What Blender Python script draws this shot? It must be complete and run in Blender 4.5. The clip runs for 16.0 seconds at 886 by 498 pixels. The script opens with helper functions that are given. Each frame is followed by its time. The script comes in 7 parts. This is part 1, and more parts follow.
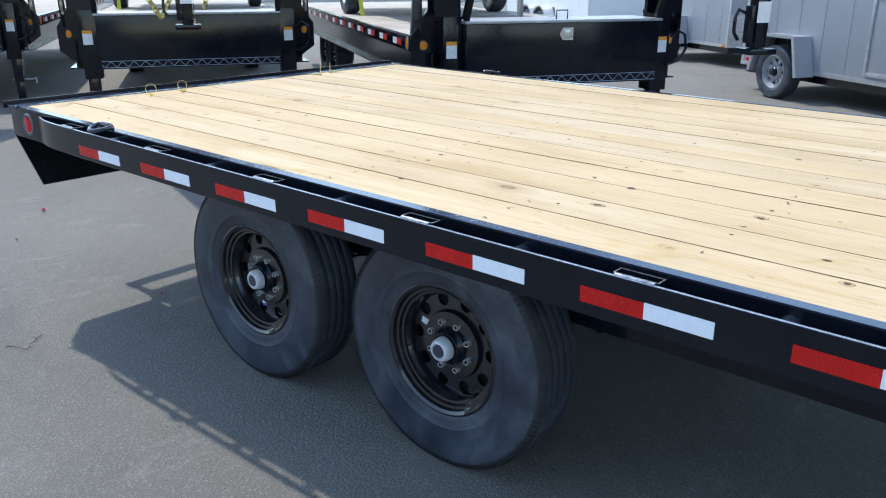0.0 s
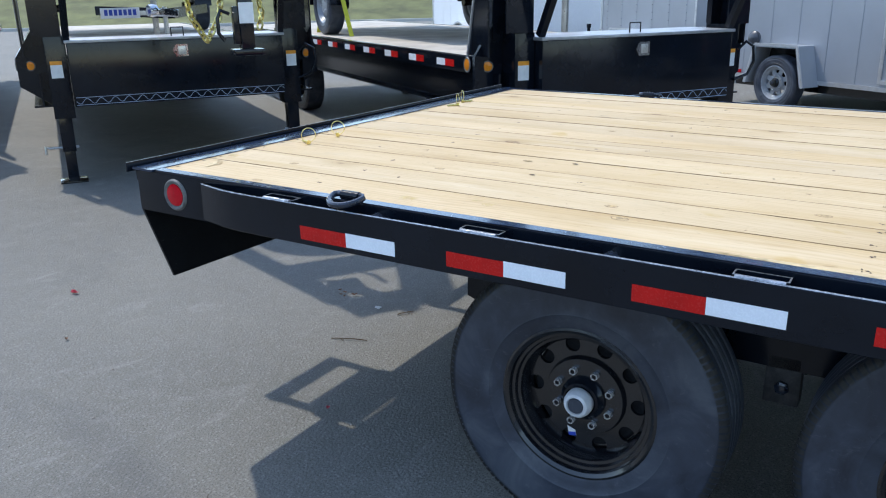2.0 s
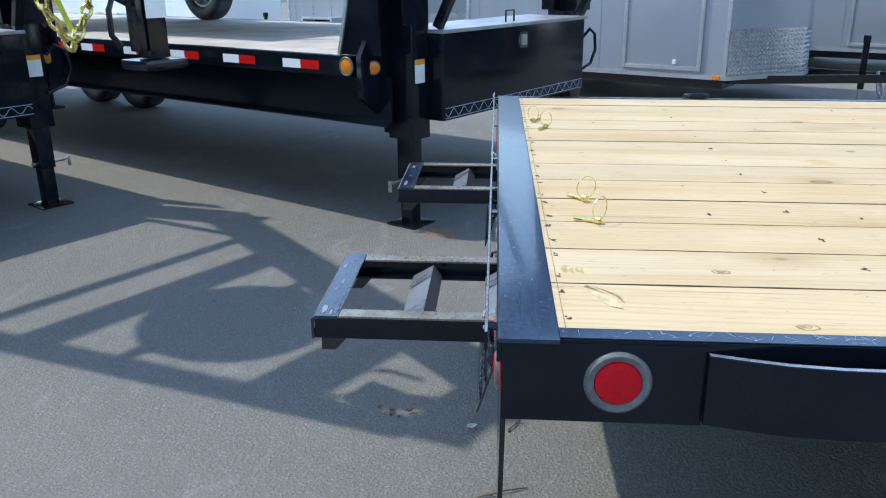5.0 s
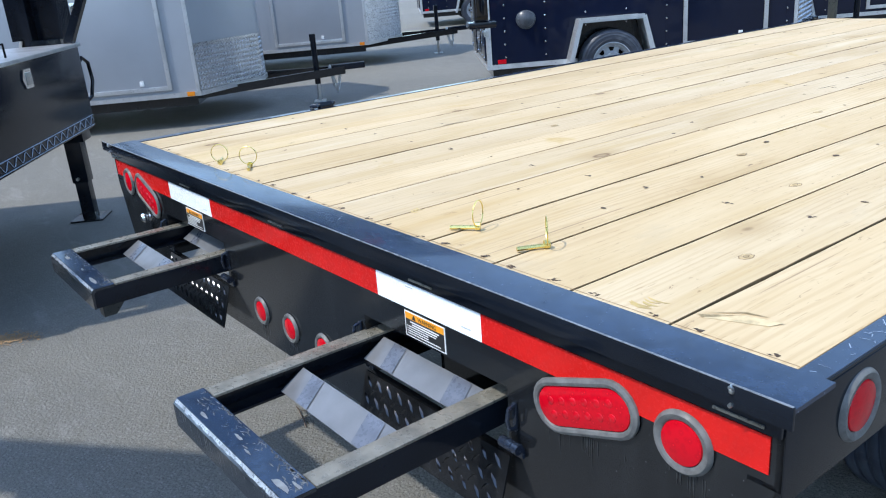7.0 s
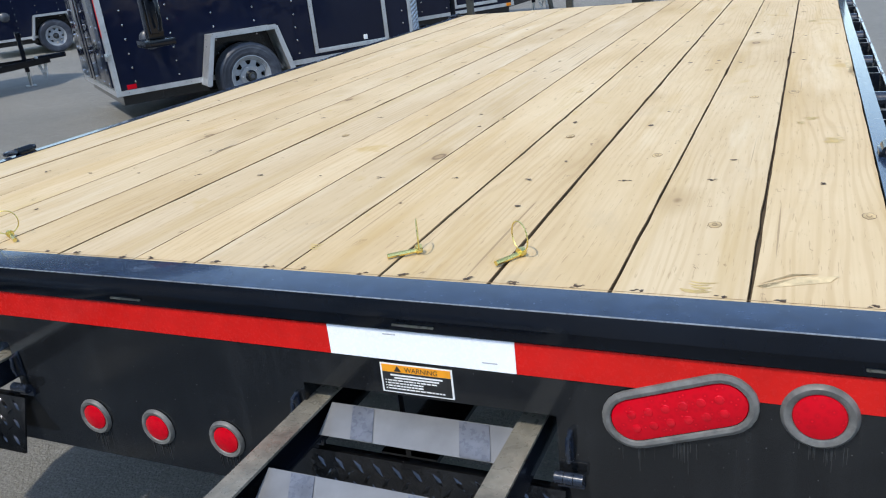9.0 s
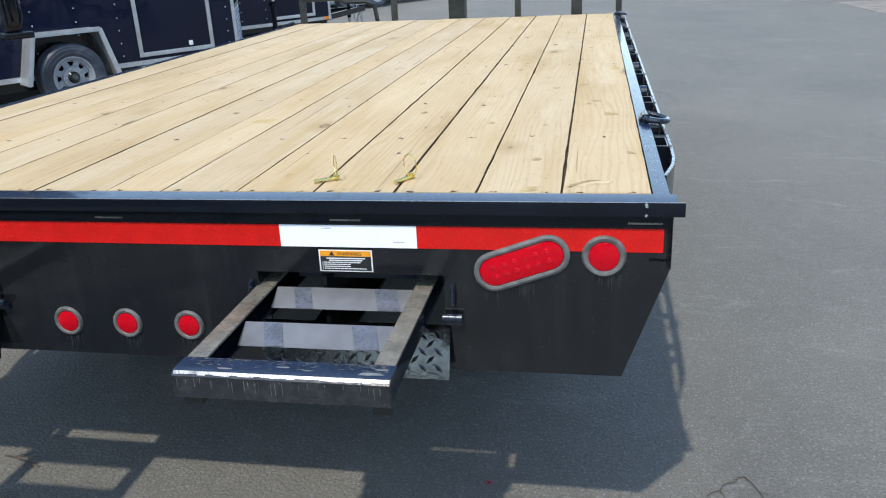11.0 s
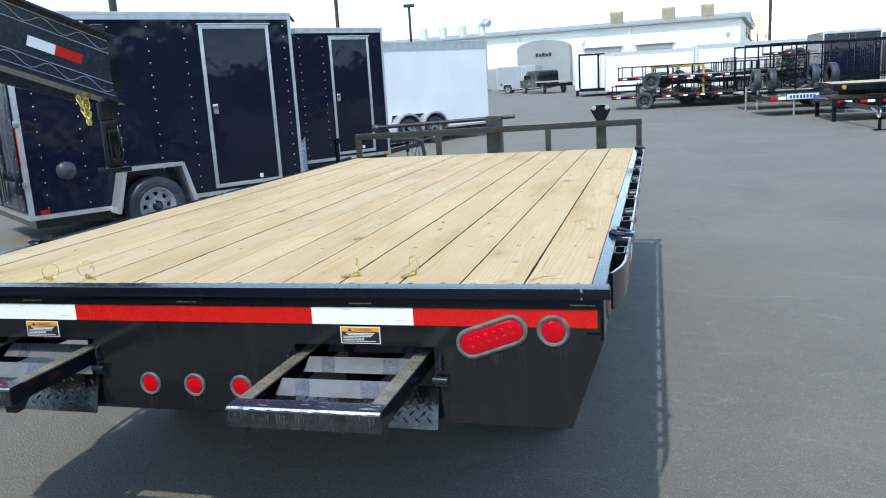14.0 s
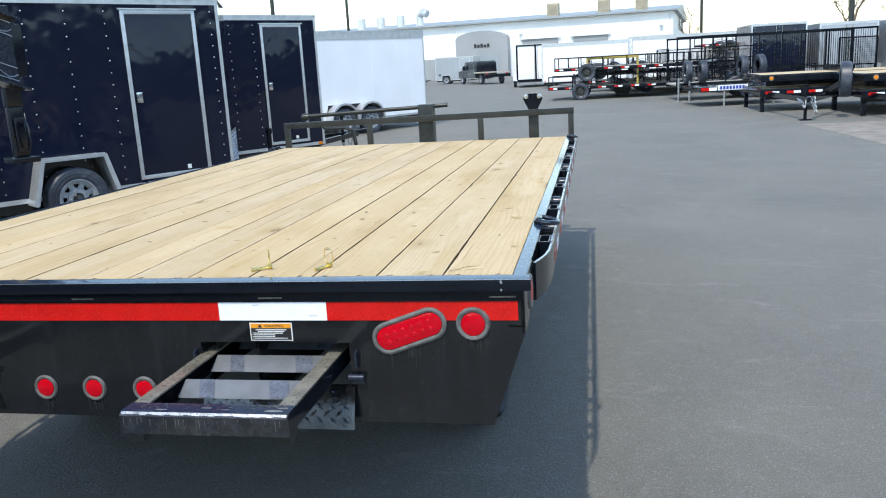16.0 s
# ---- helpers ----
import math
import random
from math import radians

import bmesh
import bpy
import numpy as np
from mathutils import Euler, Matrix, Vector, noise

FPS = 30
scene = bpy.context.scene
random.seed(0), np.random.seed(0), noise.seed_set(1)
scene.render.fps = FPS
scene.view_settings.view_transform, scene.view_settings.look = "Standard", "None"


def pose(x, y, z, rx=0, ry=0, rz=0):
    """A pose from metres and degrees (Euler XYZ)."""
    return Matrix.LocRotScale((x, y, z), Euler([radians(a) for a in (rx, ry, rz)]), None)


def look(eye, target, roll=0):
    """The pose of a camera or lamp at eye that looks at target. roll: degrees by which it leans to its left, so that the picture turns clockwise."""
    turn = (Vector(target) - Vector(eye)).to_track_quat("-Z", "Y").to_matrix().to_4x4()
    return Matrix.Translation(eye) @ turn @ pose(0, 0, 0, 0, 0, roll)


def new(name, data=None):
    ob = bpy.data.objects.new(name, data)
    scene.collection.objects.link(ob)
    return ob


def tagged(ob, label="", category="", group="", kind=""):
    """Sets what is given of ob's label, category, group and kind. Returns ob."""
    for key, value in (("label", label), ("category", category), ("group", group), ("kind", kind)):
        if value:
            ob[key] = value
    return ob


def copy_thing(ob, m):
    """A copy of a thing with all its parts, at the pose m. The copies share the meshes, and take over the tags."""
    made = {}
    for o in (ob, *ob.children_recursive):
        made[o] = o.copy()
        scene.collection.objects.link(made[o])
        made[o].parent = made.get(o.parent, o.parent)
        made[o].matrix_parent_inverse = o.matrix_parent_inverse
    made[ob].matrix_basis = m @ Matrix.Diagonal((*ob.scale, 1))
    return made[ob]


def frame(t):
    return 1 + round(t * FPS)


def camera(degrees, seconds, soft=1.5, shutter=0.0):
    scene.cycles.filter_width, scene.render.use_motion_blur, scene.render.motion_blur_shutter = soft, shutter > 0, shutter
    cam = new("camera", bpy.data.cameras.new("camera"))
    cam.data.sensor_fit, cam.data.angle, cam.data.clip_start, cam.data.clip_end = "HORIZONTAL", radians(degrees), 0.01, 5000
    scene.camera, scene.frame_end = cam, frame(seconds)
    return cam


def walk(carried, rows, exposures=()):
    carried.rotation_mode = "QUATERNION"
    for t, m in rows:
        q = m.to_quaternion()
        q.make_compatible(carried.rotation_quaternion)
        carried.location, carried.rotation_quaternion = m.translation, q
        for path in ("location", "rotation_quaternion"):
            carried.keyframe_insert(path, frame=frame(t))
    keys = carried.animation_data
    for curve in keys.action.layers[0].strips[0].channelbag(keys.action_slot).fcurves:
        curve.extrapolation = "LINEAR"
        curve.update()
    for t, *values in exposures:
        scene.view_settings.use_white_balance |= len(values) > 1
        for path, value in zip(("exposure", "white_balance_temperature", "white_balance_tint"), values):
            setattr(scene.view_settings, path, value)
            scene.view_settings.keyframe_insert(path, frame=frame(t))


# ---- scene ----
cam = camera(57.5, 16.0, soft=1.1)

PATH = [
    (0, pose(2.765, 3.887, 1.542, 71.07, 0.03, 130.42)),
    (0.5, pose(2.784, 3.446, 1.518, 71.87, 0.45, 128.70)),
    (1, pose(2.771, 3.008, 1.514, 72.06, -0.30, 126.19)),
    (1.5, pose(2.856, 2.585, 1.513, 72.20, -0.10, 122.14)),
    (2, pose(2.861, 2.157, 1.484, 72.34, 1.01, 121.69)),
    (2.5, pose(2.870, 1.770, 1.492, 72.75, 0.19, 117.77)),
    (3, pose(2.908, 1.344, 1.528, 72.16, 0.22, 111.55)),
    (3.2, pose(2.882, 1.220, 1.503, 72.13, 0.77, 111.36)),
    (5.5, pose(2.157, -0.310, 1.467, 70.91, 0.30, 82.07)),
    (6, pose(2.023, -0.558, 1.455, 70.72, 0.63, 69.34)),
    (6.5, pose(1.841, -0.709, 1.442, 70.36, 2.91, 62.62)),
    (7, pose(1.648, -0.749, 1.469, 70.40, 4.52, 51.94)),
    (7.5, pose(1.514, -0.839, 1.482, 70.90, 4.26, 38.43)),
    (8, pose(1.369, -0.949, 1.485, 70.00, 4.51, 31.11)),
    (8.5, pose(1.187, -0.954, 1.460, 69.30, 5.55, 27.78)),
    (9, pose(1.068, -0.944, 1.469, 68.73, 6.02, 23.03)),
    (9.5, pose(1.016, -1.085, 1.489, 68.78, 4.49, 14.77)),
    (10, pose(1.004, -1.252, 1.481, 68.67, 3.19, 11.47)),
    (10.2, pose(1.032, -1.320, 1.483, 68.59, 2.70, 11.80)),
    (12.3, pose(1.125, -1.886, 1.530, 71.61, 2.82, 7.01)),
    (12.5, pose(1.175, -1.917, 1.535, 72.52, 3.09, 8.63)),
    (13, pose(1.287, -2.000, 1.536, 75.09, 3.35, 12.93)),
    (13.5, pose(1.359, -2.068, 1.542, 76.25, 3.27, 13.65)),
    (14, pose(1.377, -2.089, 1.548, 78.18, 3.33, 14.43)),
    (14.5, pose(1.379, -2.103, 1.546, 78.86, 3.13, 15.71)),
    (15, pose(1.402, -2.102, 1.535, 78.44, 3.12, 15.19)),
    (15.5, pose(1.427, -2.068, 1.532, 77.64, 4.06, 12.64)),
    (16, pose(1.419, -1.973, 1.519, 77.32, 3.07, 10.21)),
]
EXPOSURES = [(0.0, 1.08, 6770, 9), (1.5, 1.04, 6690, 9), (3.0, 1.0, 6600, 8), (5.5, 1.2, 6510, 7), (6.5, 1.26, 6500, 8), (7.2, 1.15, 6480, 8), (8.0, 0.92, 6940, 9), (9.5, 0.9, 7030, 9), (10.0, 0.89, 7050, 9), (12.5, 1.06, 6960, 6), (13.5, 0.98, 6940, 6), (14.5, 0.92, 6900, 4), (16.0, 0.98, 7030, 6)]
walk(cam, PATH, EXPOSURES)

# ---- world and sun ----
SUN_FROM = Vector((-0.146, -0.628, 1.0)).normalized()      # direction towards the sun
sun_elev = math.asin(SUN_FROM.z)
sun_azim = math.atan2(SUN_FROM.x, SUN_FROM.y)              # clockwise from +y
world = bpy.data.worlds.new("sky")
scene.world = world
world.use_nodes = True
wn = world.node_tree
wn.nodes.clear()
sky = wn.nodes.new("ShaderNodeTexSky")
sky.sky_type = "NISHITA"
sky.sun_disc = False
sky.sun_elevation = sun_elev
sky.sun_rotation = sun_azim
sky.altitude = 1000
sky.air_density = 1.2
sky.dust_density = 0.9
sky.ozone_density = 1.5
bg = wn.nodes.new("ShaderNodeBackground")
bg.inputs["Strength"].default_value = 0.185
wo = wn.nodes.new("ShaderNodeOutputWorld")
wn.links.new(sky.outputs[0], bg.inputs[0])
wn.links.new(bg.outputs[0], wo.inputs[0])
sun_data = bpy.data.lights.new("sun", "SUN")
sun_data.energy = 1.72
sun_data.angle = radians(1.1)
sun_data.color = (1.0, 0.975, 0.94)
sun = new("sun", sun_data)
sun.matrix_world = look((SUN_FROM * 60)[:], (0, 0, 0))


# ---- materials ----
def nodes_of(name):
    m = bpy.data.materials.new(name)
    m.use_nodes = True
    nt = m.node_tree
    bs = nt.nodes["Principled BSDF"]
    return m, nt, bs


def coords(nt, scale=(1, 1, 1), shift=None):
    tc = nt.nodes.new("ShaderNodeTexCoord")
    mp = nt.nodes.new("ShaderNodeMapping")
    mp.inputs["Scale"].default_value = scale
    nt.links.new(tc.outputs["Object"], mp.inputs["Vector"])
    if shift is not None:
        nt.links.new(shift, mp.inputs["Location"])
    return mp.outputs["Vector"]


def noise_tex(nt, vec, scale, detail=4.0, rough=0.55, dist=0.0):
    n = nt.nodes.new("ShaderNodeTexNoise")
    n.inputs["Scale"].default_value = scale
    n.inputs["Detail"].default_value = detail
    n.inputs["Roughness"].default_value = rough
    n.inputs["Distortion"].default_value = dist
    nt.links.new(vec, n.inputs["Vector"])
    return n.outputs["Fac"]


def ramp(nt, fac, stops):
    r = nt.nodes.new("ShaderNodeValToRGB")
    el = r.color_ramp.elements
    while len(el) < len(stops):
        el.new(0.5)
    for e, (p, c) in zip(el, stops):
        e.position = p
        e.color = (*c, 1) if len(c) == 3 else c
    nt.links.new(fac, r.inputs["Fac"])
    return r.outputs["Color"]


def mix(nt, fac, a, b, mode="MIX"):
    n = nt.nodes.new("ShaderNodeMix")
    n.data_type = "RGBA"
    n.blend_type = mode
    for sock, v in ((n.inputs["Factor"], fac), (n.inputs["A"], a), (n.inputs["B"], b)):
        if isinstance(v, (int, float)):
            sock.default_value = v
        elif isinstance(v, tuple):
            sock.default_value = (*v, 1)
        else:
            nt.links.new(v, sock)
    return n.outputs["Result"]


def calc(nt, op, a, b):
    n = nt.nodes.new("ShaderNodeMath")
    n.operation = op
    for sock, v in ((n.inputs[0], a), (n.inputs[1], b)):
        if isinstance(v, (int, float)):
            sock.default_value = v
        else:
            nt.links.new(v, sock)
    return n.outputs[0]


def bump(nt, bs, height, strength, distance):
    b = nt.nodes.new("ShaderNodeBump")
    b.inputs["Strength"].default_value = strength
    b.inputs["Distance"].default_value = distance
    nt.links.new(height, b.inputs["Height"])
    nt.links.new(b.outputs["Normal"], bs.inputs["Normal"])


def surface(name, col, rough=0.5, metal=0.0, var=0.2, scale=5.0, fine=60.0, relief=0.0, dust=0.0, dust_col=(0.35, 0.33, 0.30), coat=0.0, wear=0.1, spec=None):
    """A painted, metal, rubber or plastic surface with blotches, fine grain and a film of dust."""
    m, nt, bs = nodes_of(name)
    v = coords(nt)
    big = noise_tex(nt, v, scale, 5)
    small = noise_tex(nt, v, fine, 4)
    c = ramp(nt, big, [(0.3, tuple(k * (1 - var) for k in col)), (0.7, tuple(min(1, k * (1 + var)) for k in col))])
    if dust:
        film = noise_tex(nt, v, scale * 1.7, 8, 0.7)
        amount = calc(nt, "MULTIPLY", ramp(nt, film, [(0.42, (0, 0, 0)), (0.75, (1, 1, 1))]), dust)
        c = mix(nt, amount, c, dust_col)
    nt.links.new(c, bs.inputs["Base Color"])
    r = ramp(nt, small, [(0.3, (max(0.02, rough - wear),) * 3), (0.7, (min(1, rough + wear),) * 3)])
    nt.links.new(r, bs.inputs["Roughness"])
    bs.inputs["Metallic"].default_value = metal
    if spec is not None:
        bs.inputs["Specular IOR Level"].default_value = spec
    if coat:
        bs.inputs["Coat Weight"].default_value = coat
        bs.inputs["Coat Roughness"].default_value = 0.06
    if relief:
        bump(nt, bs, small, 0.5, relief)
    return m


def speckled(name):
    """Black paint with a fine scatter of pale dust specks and faint water streaks."""
    m, nt, bs = nodes_of(name)
    v = coords(nt)
    vo = nt.nodes.new("ShaderNodeTexVoronoi")
    vo.inputs["Scale"].default_value = 120
    nt.links.new(v, vo.inputs["Vector"])
    pick = ramp(nt, vo.outputs["Color"], [(0.80, (0, 0, 0)), (0.86, (1, 1, 1))])
    dot = calc(nt, "MULTIPLY", ramp(nt, vo.outputs["Distance"], [(0.04, (1, 1, 1)), (0.11, (0, 0, 0))]), pick)
    streak = noise_tex(nt, coords(nt, (14, 14, 0.7)), 3.0, 5, 0.6)
    film = calc(nt, "MULTIPLY", ramp(nt, streak, [(0.50, (0, 0, 0)), (0.80, (1, 1, 1))]), 0.03)
    haze = noise_tex(nt, v, 7.0, 8, 0.75, 0.6)
    film = calc(nt, "ADD", film, calc(nt, "MULTIPLY", ramp(nt, haze, [(0.48, (0, 0, 0)), (0.78, (1, 1, 1))]), 0.035))
    c = mix(nt, film, (0.0085, 0.0095, 0.0110), (0.25, 0.265, 0.28))
    c = mix(nt, calc(nt, "MULTIPLY", dot, 0.50), c, (0.32, 0.32, 0.31))
    nt.links.new(c, bs.inputs["Base Color"])
    big = noise_tex(nt, v, 3.0, 4)
    nt.links.new(ramp(nt, big, [(0.3, (0.10, 0.10, 0.10)), (0.7, (0.20, 0.20, 0.20))]), bs.inputs["Roughness"])
    bs.inputs["Specular IOR Level"].default_value = 0.42
    bs.inputs["Coat Weight"].default_value = 0.25
    bs.inputs["Coat Roughness"].default_value = 0.05
    return m


def dented(name, col, rough):
    """Glossy sheet skin, slightly wavy between its screw rows."""
    m, nt, bs = nodes_of(name)
    v = coords(nt)
    bs.inputs["Base Color"].default_value = (*col, 1)
    bs.inputs["Specular IOR Level"].default_value = 0.36
    film = noise_tex(nt, v, 5.0, 6, 0.65)
    nt.links.new(ramp(nt, film, [(0.4, (rough,) * 3), (0.8, (rough + 0.10,) * 3)]), bs.inputs["Roughness"])
    wave = noise_tex(nt, coords(nt, (1, 1, 0.8)), 2.6, 2, 0.5)
    bump(nt, bs, wave, 0.6, 0.035)
    return m


def wood(name):
    """Pressure-treated pine boards: arched growth figure, fine fibre dashes, pale and yellow streaks, knots, scuffs."""
    m, nt, bs = nodes_of(name)
    oi = nt.nodes.new("ShaderNodeObjectInfo")
    rnd_v = oi.outputs["Random"]
    off = nt.nodes.new("ShaderNodeCombineXYZ")
    nt.links.new(calc(nt, "MULTIPLY", rnd_v, 3.7), off.inputs[0])
    nt.links.new(calc(nt, "MULTIPLY", rnd_v, 41.0), off.inputs[1])
    o = off.outputs[0]
    warp = noise_tex(nt, coords(nt, (1, 0.35, 1), o), 4.0, 2)
    # growth figure: wide arches that stretch along the board
    rings = nt.nodes.new("ShaderNodeTexWave")
    rings.wave_type = "BANDS"
    rings.bands_direction = "X"
    rings.inputs["Scale"].default_value = 17
    rings.inputs["Distortion"].default_value = 22
    rings.inputs["Detail"].default_value = 2
    rings.inputs["Detail Scale"].default_value = 0.55
    nt.links.new(coords(nt, (1, 0.10, 1), o), rings.inputs["Vector"])
    fib = noise_tex(nt, coords(nt, (1, 0.02, 1), o), 150, 3)
    dash = noise_tex(nt, coords(nt, (1, 0.07, 1), o), 210, 2, 0.6)
    blot = noise_tex(nt, coords(nt, (1, 0.30, 1), o), 2.6, 5, 0.6)
    scuff = noise_tex(nt, coords(nt, (1.0, 0.6, 1), o), 6.0, 7, 0.7, 0.6)
    base = ramp(nt, blot, [(0.28, (0.430, 0.304, 0.150)), (0.46, (0.540, 0.407, 0.235)), (0.60, (0.592, 0.464, 0.291)), (0.74, (0.515, 0.388, 0.183))])
    figure = calc(nt, "MULTIPLY", ramp(nt, rings.outputs["Fac"], [(0.50, (0, 0, 0)), (0.93, (1, 1, 1))]), ramp(nt, warp, [(0.38, (0.06, 0.06, 0.06)), (0.64, (0.30, 0.30, 0.30))]))
    base = mix(nt, figure, base, (0.37, 0.235, 0.105))
    base = mix(nt, calc(nt, "MULTIPLY", ramp(nt, fib, [(0.45, (0, 0, 0)), (0.72, (1, 1, 1))]), 0.13), base, (0.34, 0.225, 0.11))
    base = mix(nt, ramp(nt, dash, [(0.62, (0, 0, 0)), (0.70, (0.42, 0.42, 0.42))]), base, (0.27, 0.17, 0.08))
    base = mix(nt, ramp(nt, scuff, [(0.58, (0, 0, 0)), (0.74, (0.30, 0.30, 0.30))]), base, (0.34, 0.28, 0.20))
    # torn pits and short checks, dark with dirt
    pit = noise_tex(nt, coords(nt, (1, 0.55, 1), o), 46, 5, 0.7, 0.9)
    patch = noise_tex(nt, coords(nt, (1, 0.8, 1), o), 7, 2)
    pits = calc(nt, "MULTIPLY", ramp(nt, pit, [(0.630, (0, 0, 0)), (0.685, (0.85, 0.85, 0.85))]), ramp(nt, patch, [(0.46, (0, 0, 0)), (0.60, (1, 1, 1))]))
    base = mix(nt, pits, base, (0.17, 0.105, 0.05))
    check = noise_tex(nt, coords(nt, (1, 0.012, 1), o), 62, 2, 0.5)
    base = mix(nt, ramp(nt, check, [(0.695, (0, 0, 0)), (0.715, (0.60, 0.60, 0.60))]), base, (0.20, 0.125, 0.06))
    resin = noise_tex(nt, coords(nt, (1.3, 0.9, 1), o), 4.2, 3, 0.55, 0.8)
    base = mix(nt, ramp(nt, resin, [(0.66, (0, 0, 0)), (0.74, (0.55, 0.55, 0.55))]), base, (0.45, 0.30, 0.085))
    amber = noise_tex(nt, coords(nt, (1, 0.05, 1), o), 11.0, 4, 0.6, 0.4)
    base = mix(nt, ramp(nt, amber, [(0.54, (0, 0, 0)), (0.70, (0.55, 0.55, 0.55))]), base, (0.455, 0.310, 0.125))
    bleach = noise_tex(nt, coords(nt, (1, 0.12, 1), o), 7.0, 5, 0.65)
    base = mix(nt, ramp(nt, bleach, [(0.55, (0, 0, 0)), (0.72, (0.55, 0.55, 0.55))]), base, (0.66, 0.56, 0.40))
    tone = ramp(nt, rnd_v, [(0.0, (0.97, 0.965, 0.97)), (0.4, (1, 1, 1)), (0.7, (1.0, 0.96, 0.87)), (1.0, (1.05, 1.03, 1.0))])
    base = mix(nt, 1.0, base, tone, "MULTIPLY")
    # knots: sparse ovals stretched along the board
    vo = nt.nodes.new("ShaderNodeTexVoronoi")
    vo.inputs["Scale"].default_value = 3.6
    nt.links.new(coords(nt, (1, 0.55, 1), o), vo.inputs["Vector"])
    wob = calc(nt, "ADD", vo.outputs["Distance"], calc(nt, "MULTIPLY", calc(nt, "SUBTRACT", warp, 0.5), 0.14))
    keep = ramp(nt, vo.outputs["Color"], [(0.42, (0, 0, 0)), (0.46, (1, 1, 1))])
    halo = calc(nt, "MULTIPLY", ramp(nt, wob, [(0.05, (1, 1, 1)), (0.22, (0, 0, 0))]), keep)
    core = calc(nt, "MULTIPLY", ramp(nt, wob, [(0.020, (0.4, 0.4, 0.4)), (0.040, (1, 1, 1)), (0.058, (0, 0, 0))]), keep)
    base = mix(nt, calc(nt, "MULTIPLY", halo, 0.55), base, (0.36, 0.235, 0.095))
    base = mix(nt, calc(nt, "MULTIPLY", core, 0.88), base, (0.15, 0.082, 0.035))
    nt.links.new(base, bs.inputs["Base Color"])
    bs.inputs["Roughness"].default_value = 0.72
    bump(nt, bs, calc(nt, "ADD", calc(nt, "MULTIPLY", fib, 0.6), calc(nt, "MULTIPLY", rings.outputs["Fac"], 0.5)), 0.16, 0.0016)
    return m


def asphalt(name):
    m, nt, bs = nodes_of(name)
    v = coords(nt)
    grit = noise_tex(nt, v, 170, 4, 0.75)
    stone = nt.nodes.new("ShaderNodeTexVoronoi")
    stone.inputs["Scale"].default_value = 85
    nt.links.new(v, stone.inputs["Vector"])
    fleck = nt.nodes.new("ShaderNodeTexVoronoi")
    fleck.inputs["Scale"].default_value = 62
    nt.links.new(v, fleck.inputs["Vector"])
    mid = noise_tex(nt, v, 9, 6, 0.65)
    big = noise_tex(nt, v, 0.55, 5, 0.6, 0.8)
    c = ramp(nt, big, [(0.3, (0.152, 0.146, 0.126)), (0.5, (0.181, 0.172, 0.146)), (0.72, (0.212, 0.200, 0.167))])
    c = mix(nt, ramp(nt, mid, [(0.35, (0, 0, 0)), (0.75, (0.5, 0.5, 0.5))]), c, (0.225, 0.218, 0.198))
    c = mix(nt, ramp(nt, grit, [(0.36, (0.80, 0.80, 0.80)), (0.51, (0, 0, 0))]), c, (0.055, 0.055, 0.055))
    tone = ramp(nt, stone.outputs["Color"], [(0.25, (0, 0, 0)), (0.85, (0.55, 0.55, 0.55))])
    c = mix(nt, calc(nt, "MULTIPLY", tone, ramp(nt, stone.outputs["Distance"], [(0.15, (1, 1, 1)), (0.5, (0, 0, 0))])), c, (0.34, 0.33, 0.31))
    pale = calc(nt, "MULTIPLY", ramp(nt, fleck.outputs["Color"], [(0.78, (0, 0, 0)), (0.84, (1, 1, 1))]), ramp(nt, fleck.outputs["Distance"], [(0.06, (0.6, 0.6, 0.6)), (0.15, (0, 0, 0))]))
    c = mix(nt, pale, c, (0.46, 0.45, 0.42))
    pit = noise_tex(nt, v, 34, 3, 0.6, 0.5)
    c = mix(nt, ramp(nt, pit, [(0.70, (0, 0, 0)), (0.75, (0.75, 0.75, 0.75))]), c, (0.045, 0.043, 0.042))
    # pale scuffs and dried puddle rims
    scuff = noise_tex(nt, coords(nt, (0.7, 1.5, 1)), 2.4, 9, 0.76, 1.5)
    c = mix(nt, ramp(nt, scuff, [(0.56, (0, 0, 0)), (0.72, (0.6, 0.6, 0.6))]), c, (0.295, 0.288, 0.268))
    dark = noise_tex(nt, coords(nt, (1.2, 0.5, 1)), 0.9, 6, 0.6, 1.0)
    c = mix(nt, ramp(nt, dark, [(0.60, (0, 0, 0)), (0.78, (0.4, 0.4, 0.4))]), c, (0.08, 0.08, 0.082))
    nt.links.new(c, bs.inputs["Base Color"])
    bs.inputs["Roughness"].default_value = 0.8
    bump(nt, bs, calc(nt, "ADD", grit, calc(nt, "MULTIPLY", stone.outputs["Distance"], -0.7)), 0.85, 0.0070)
    return m


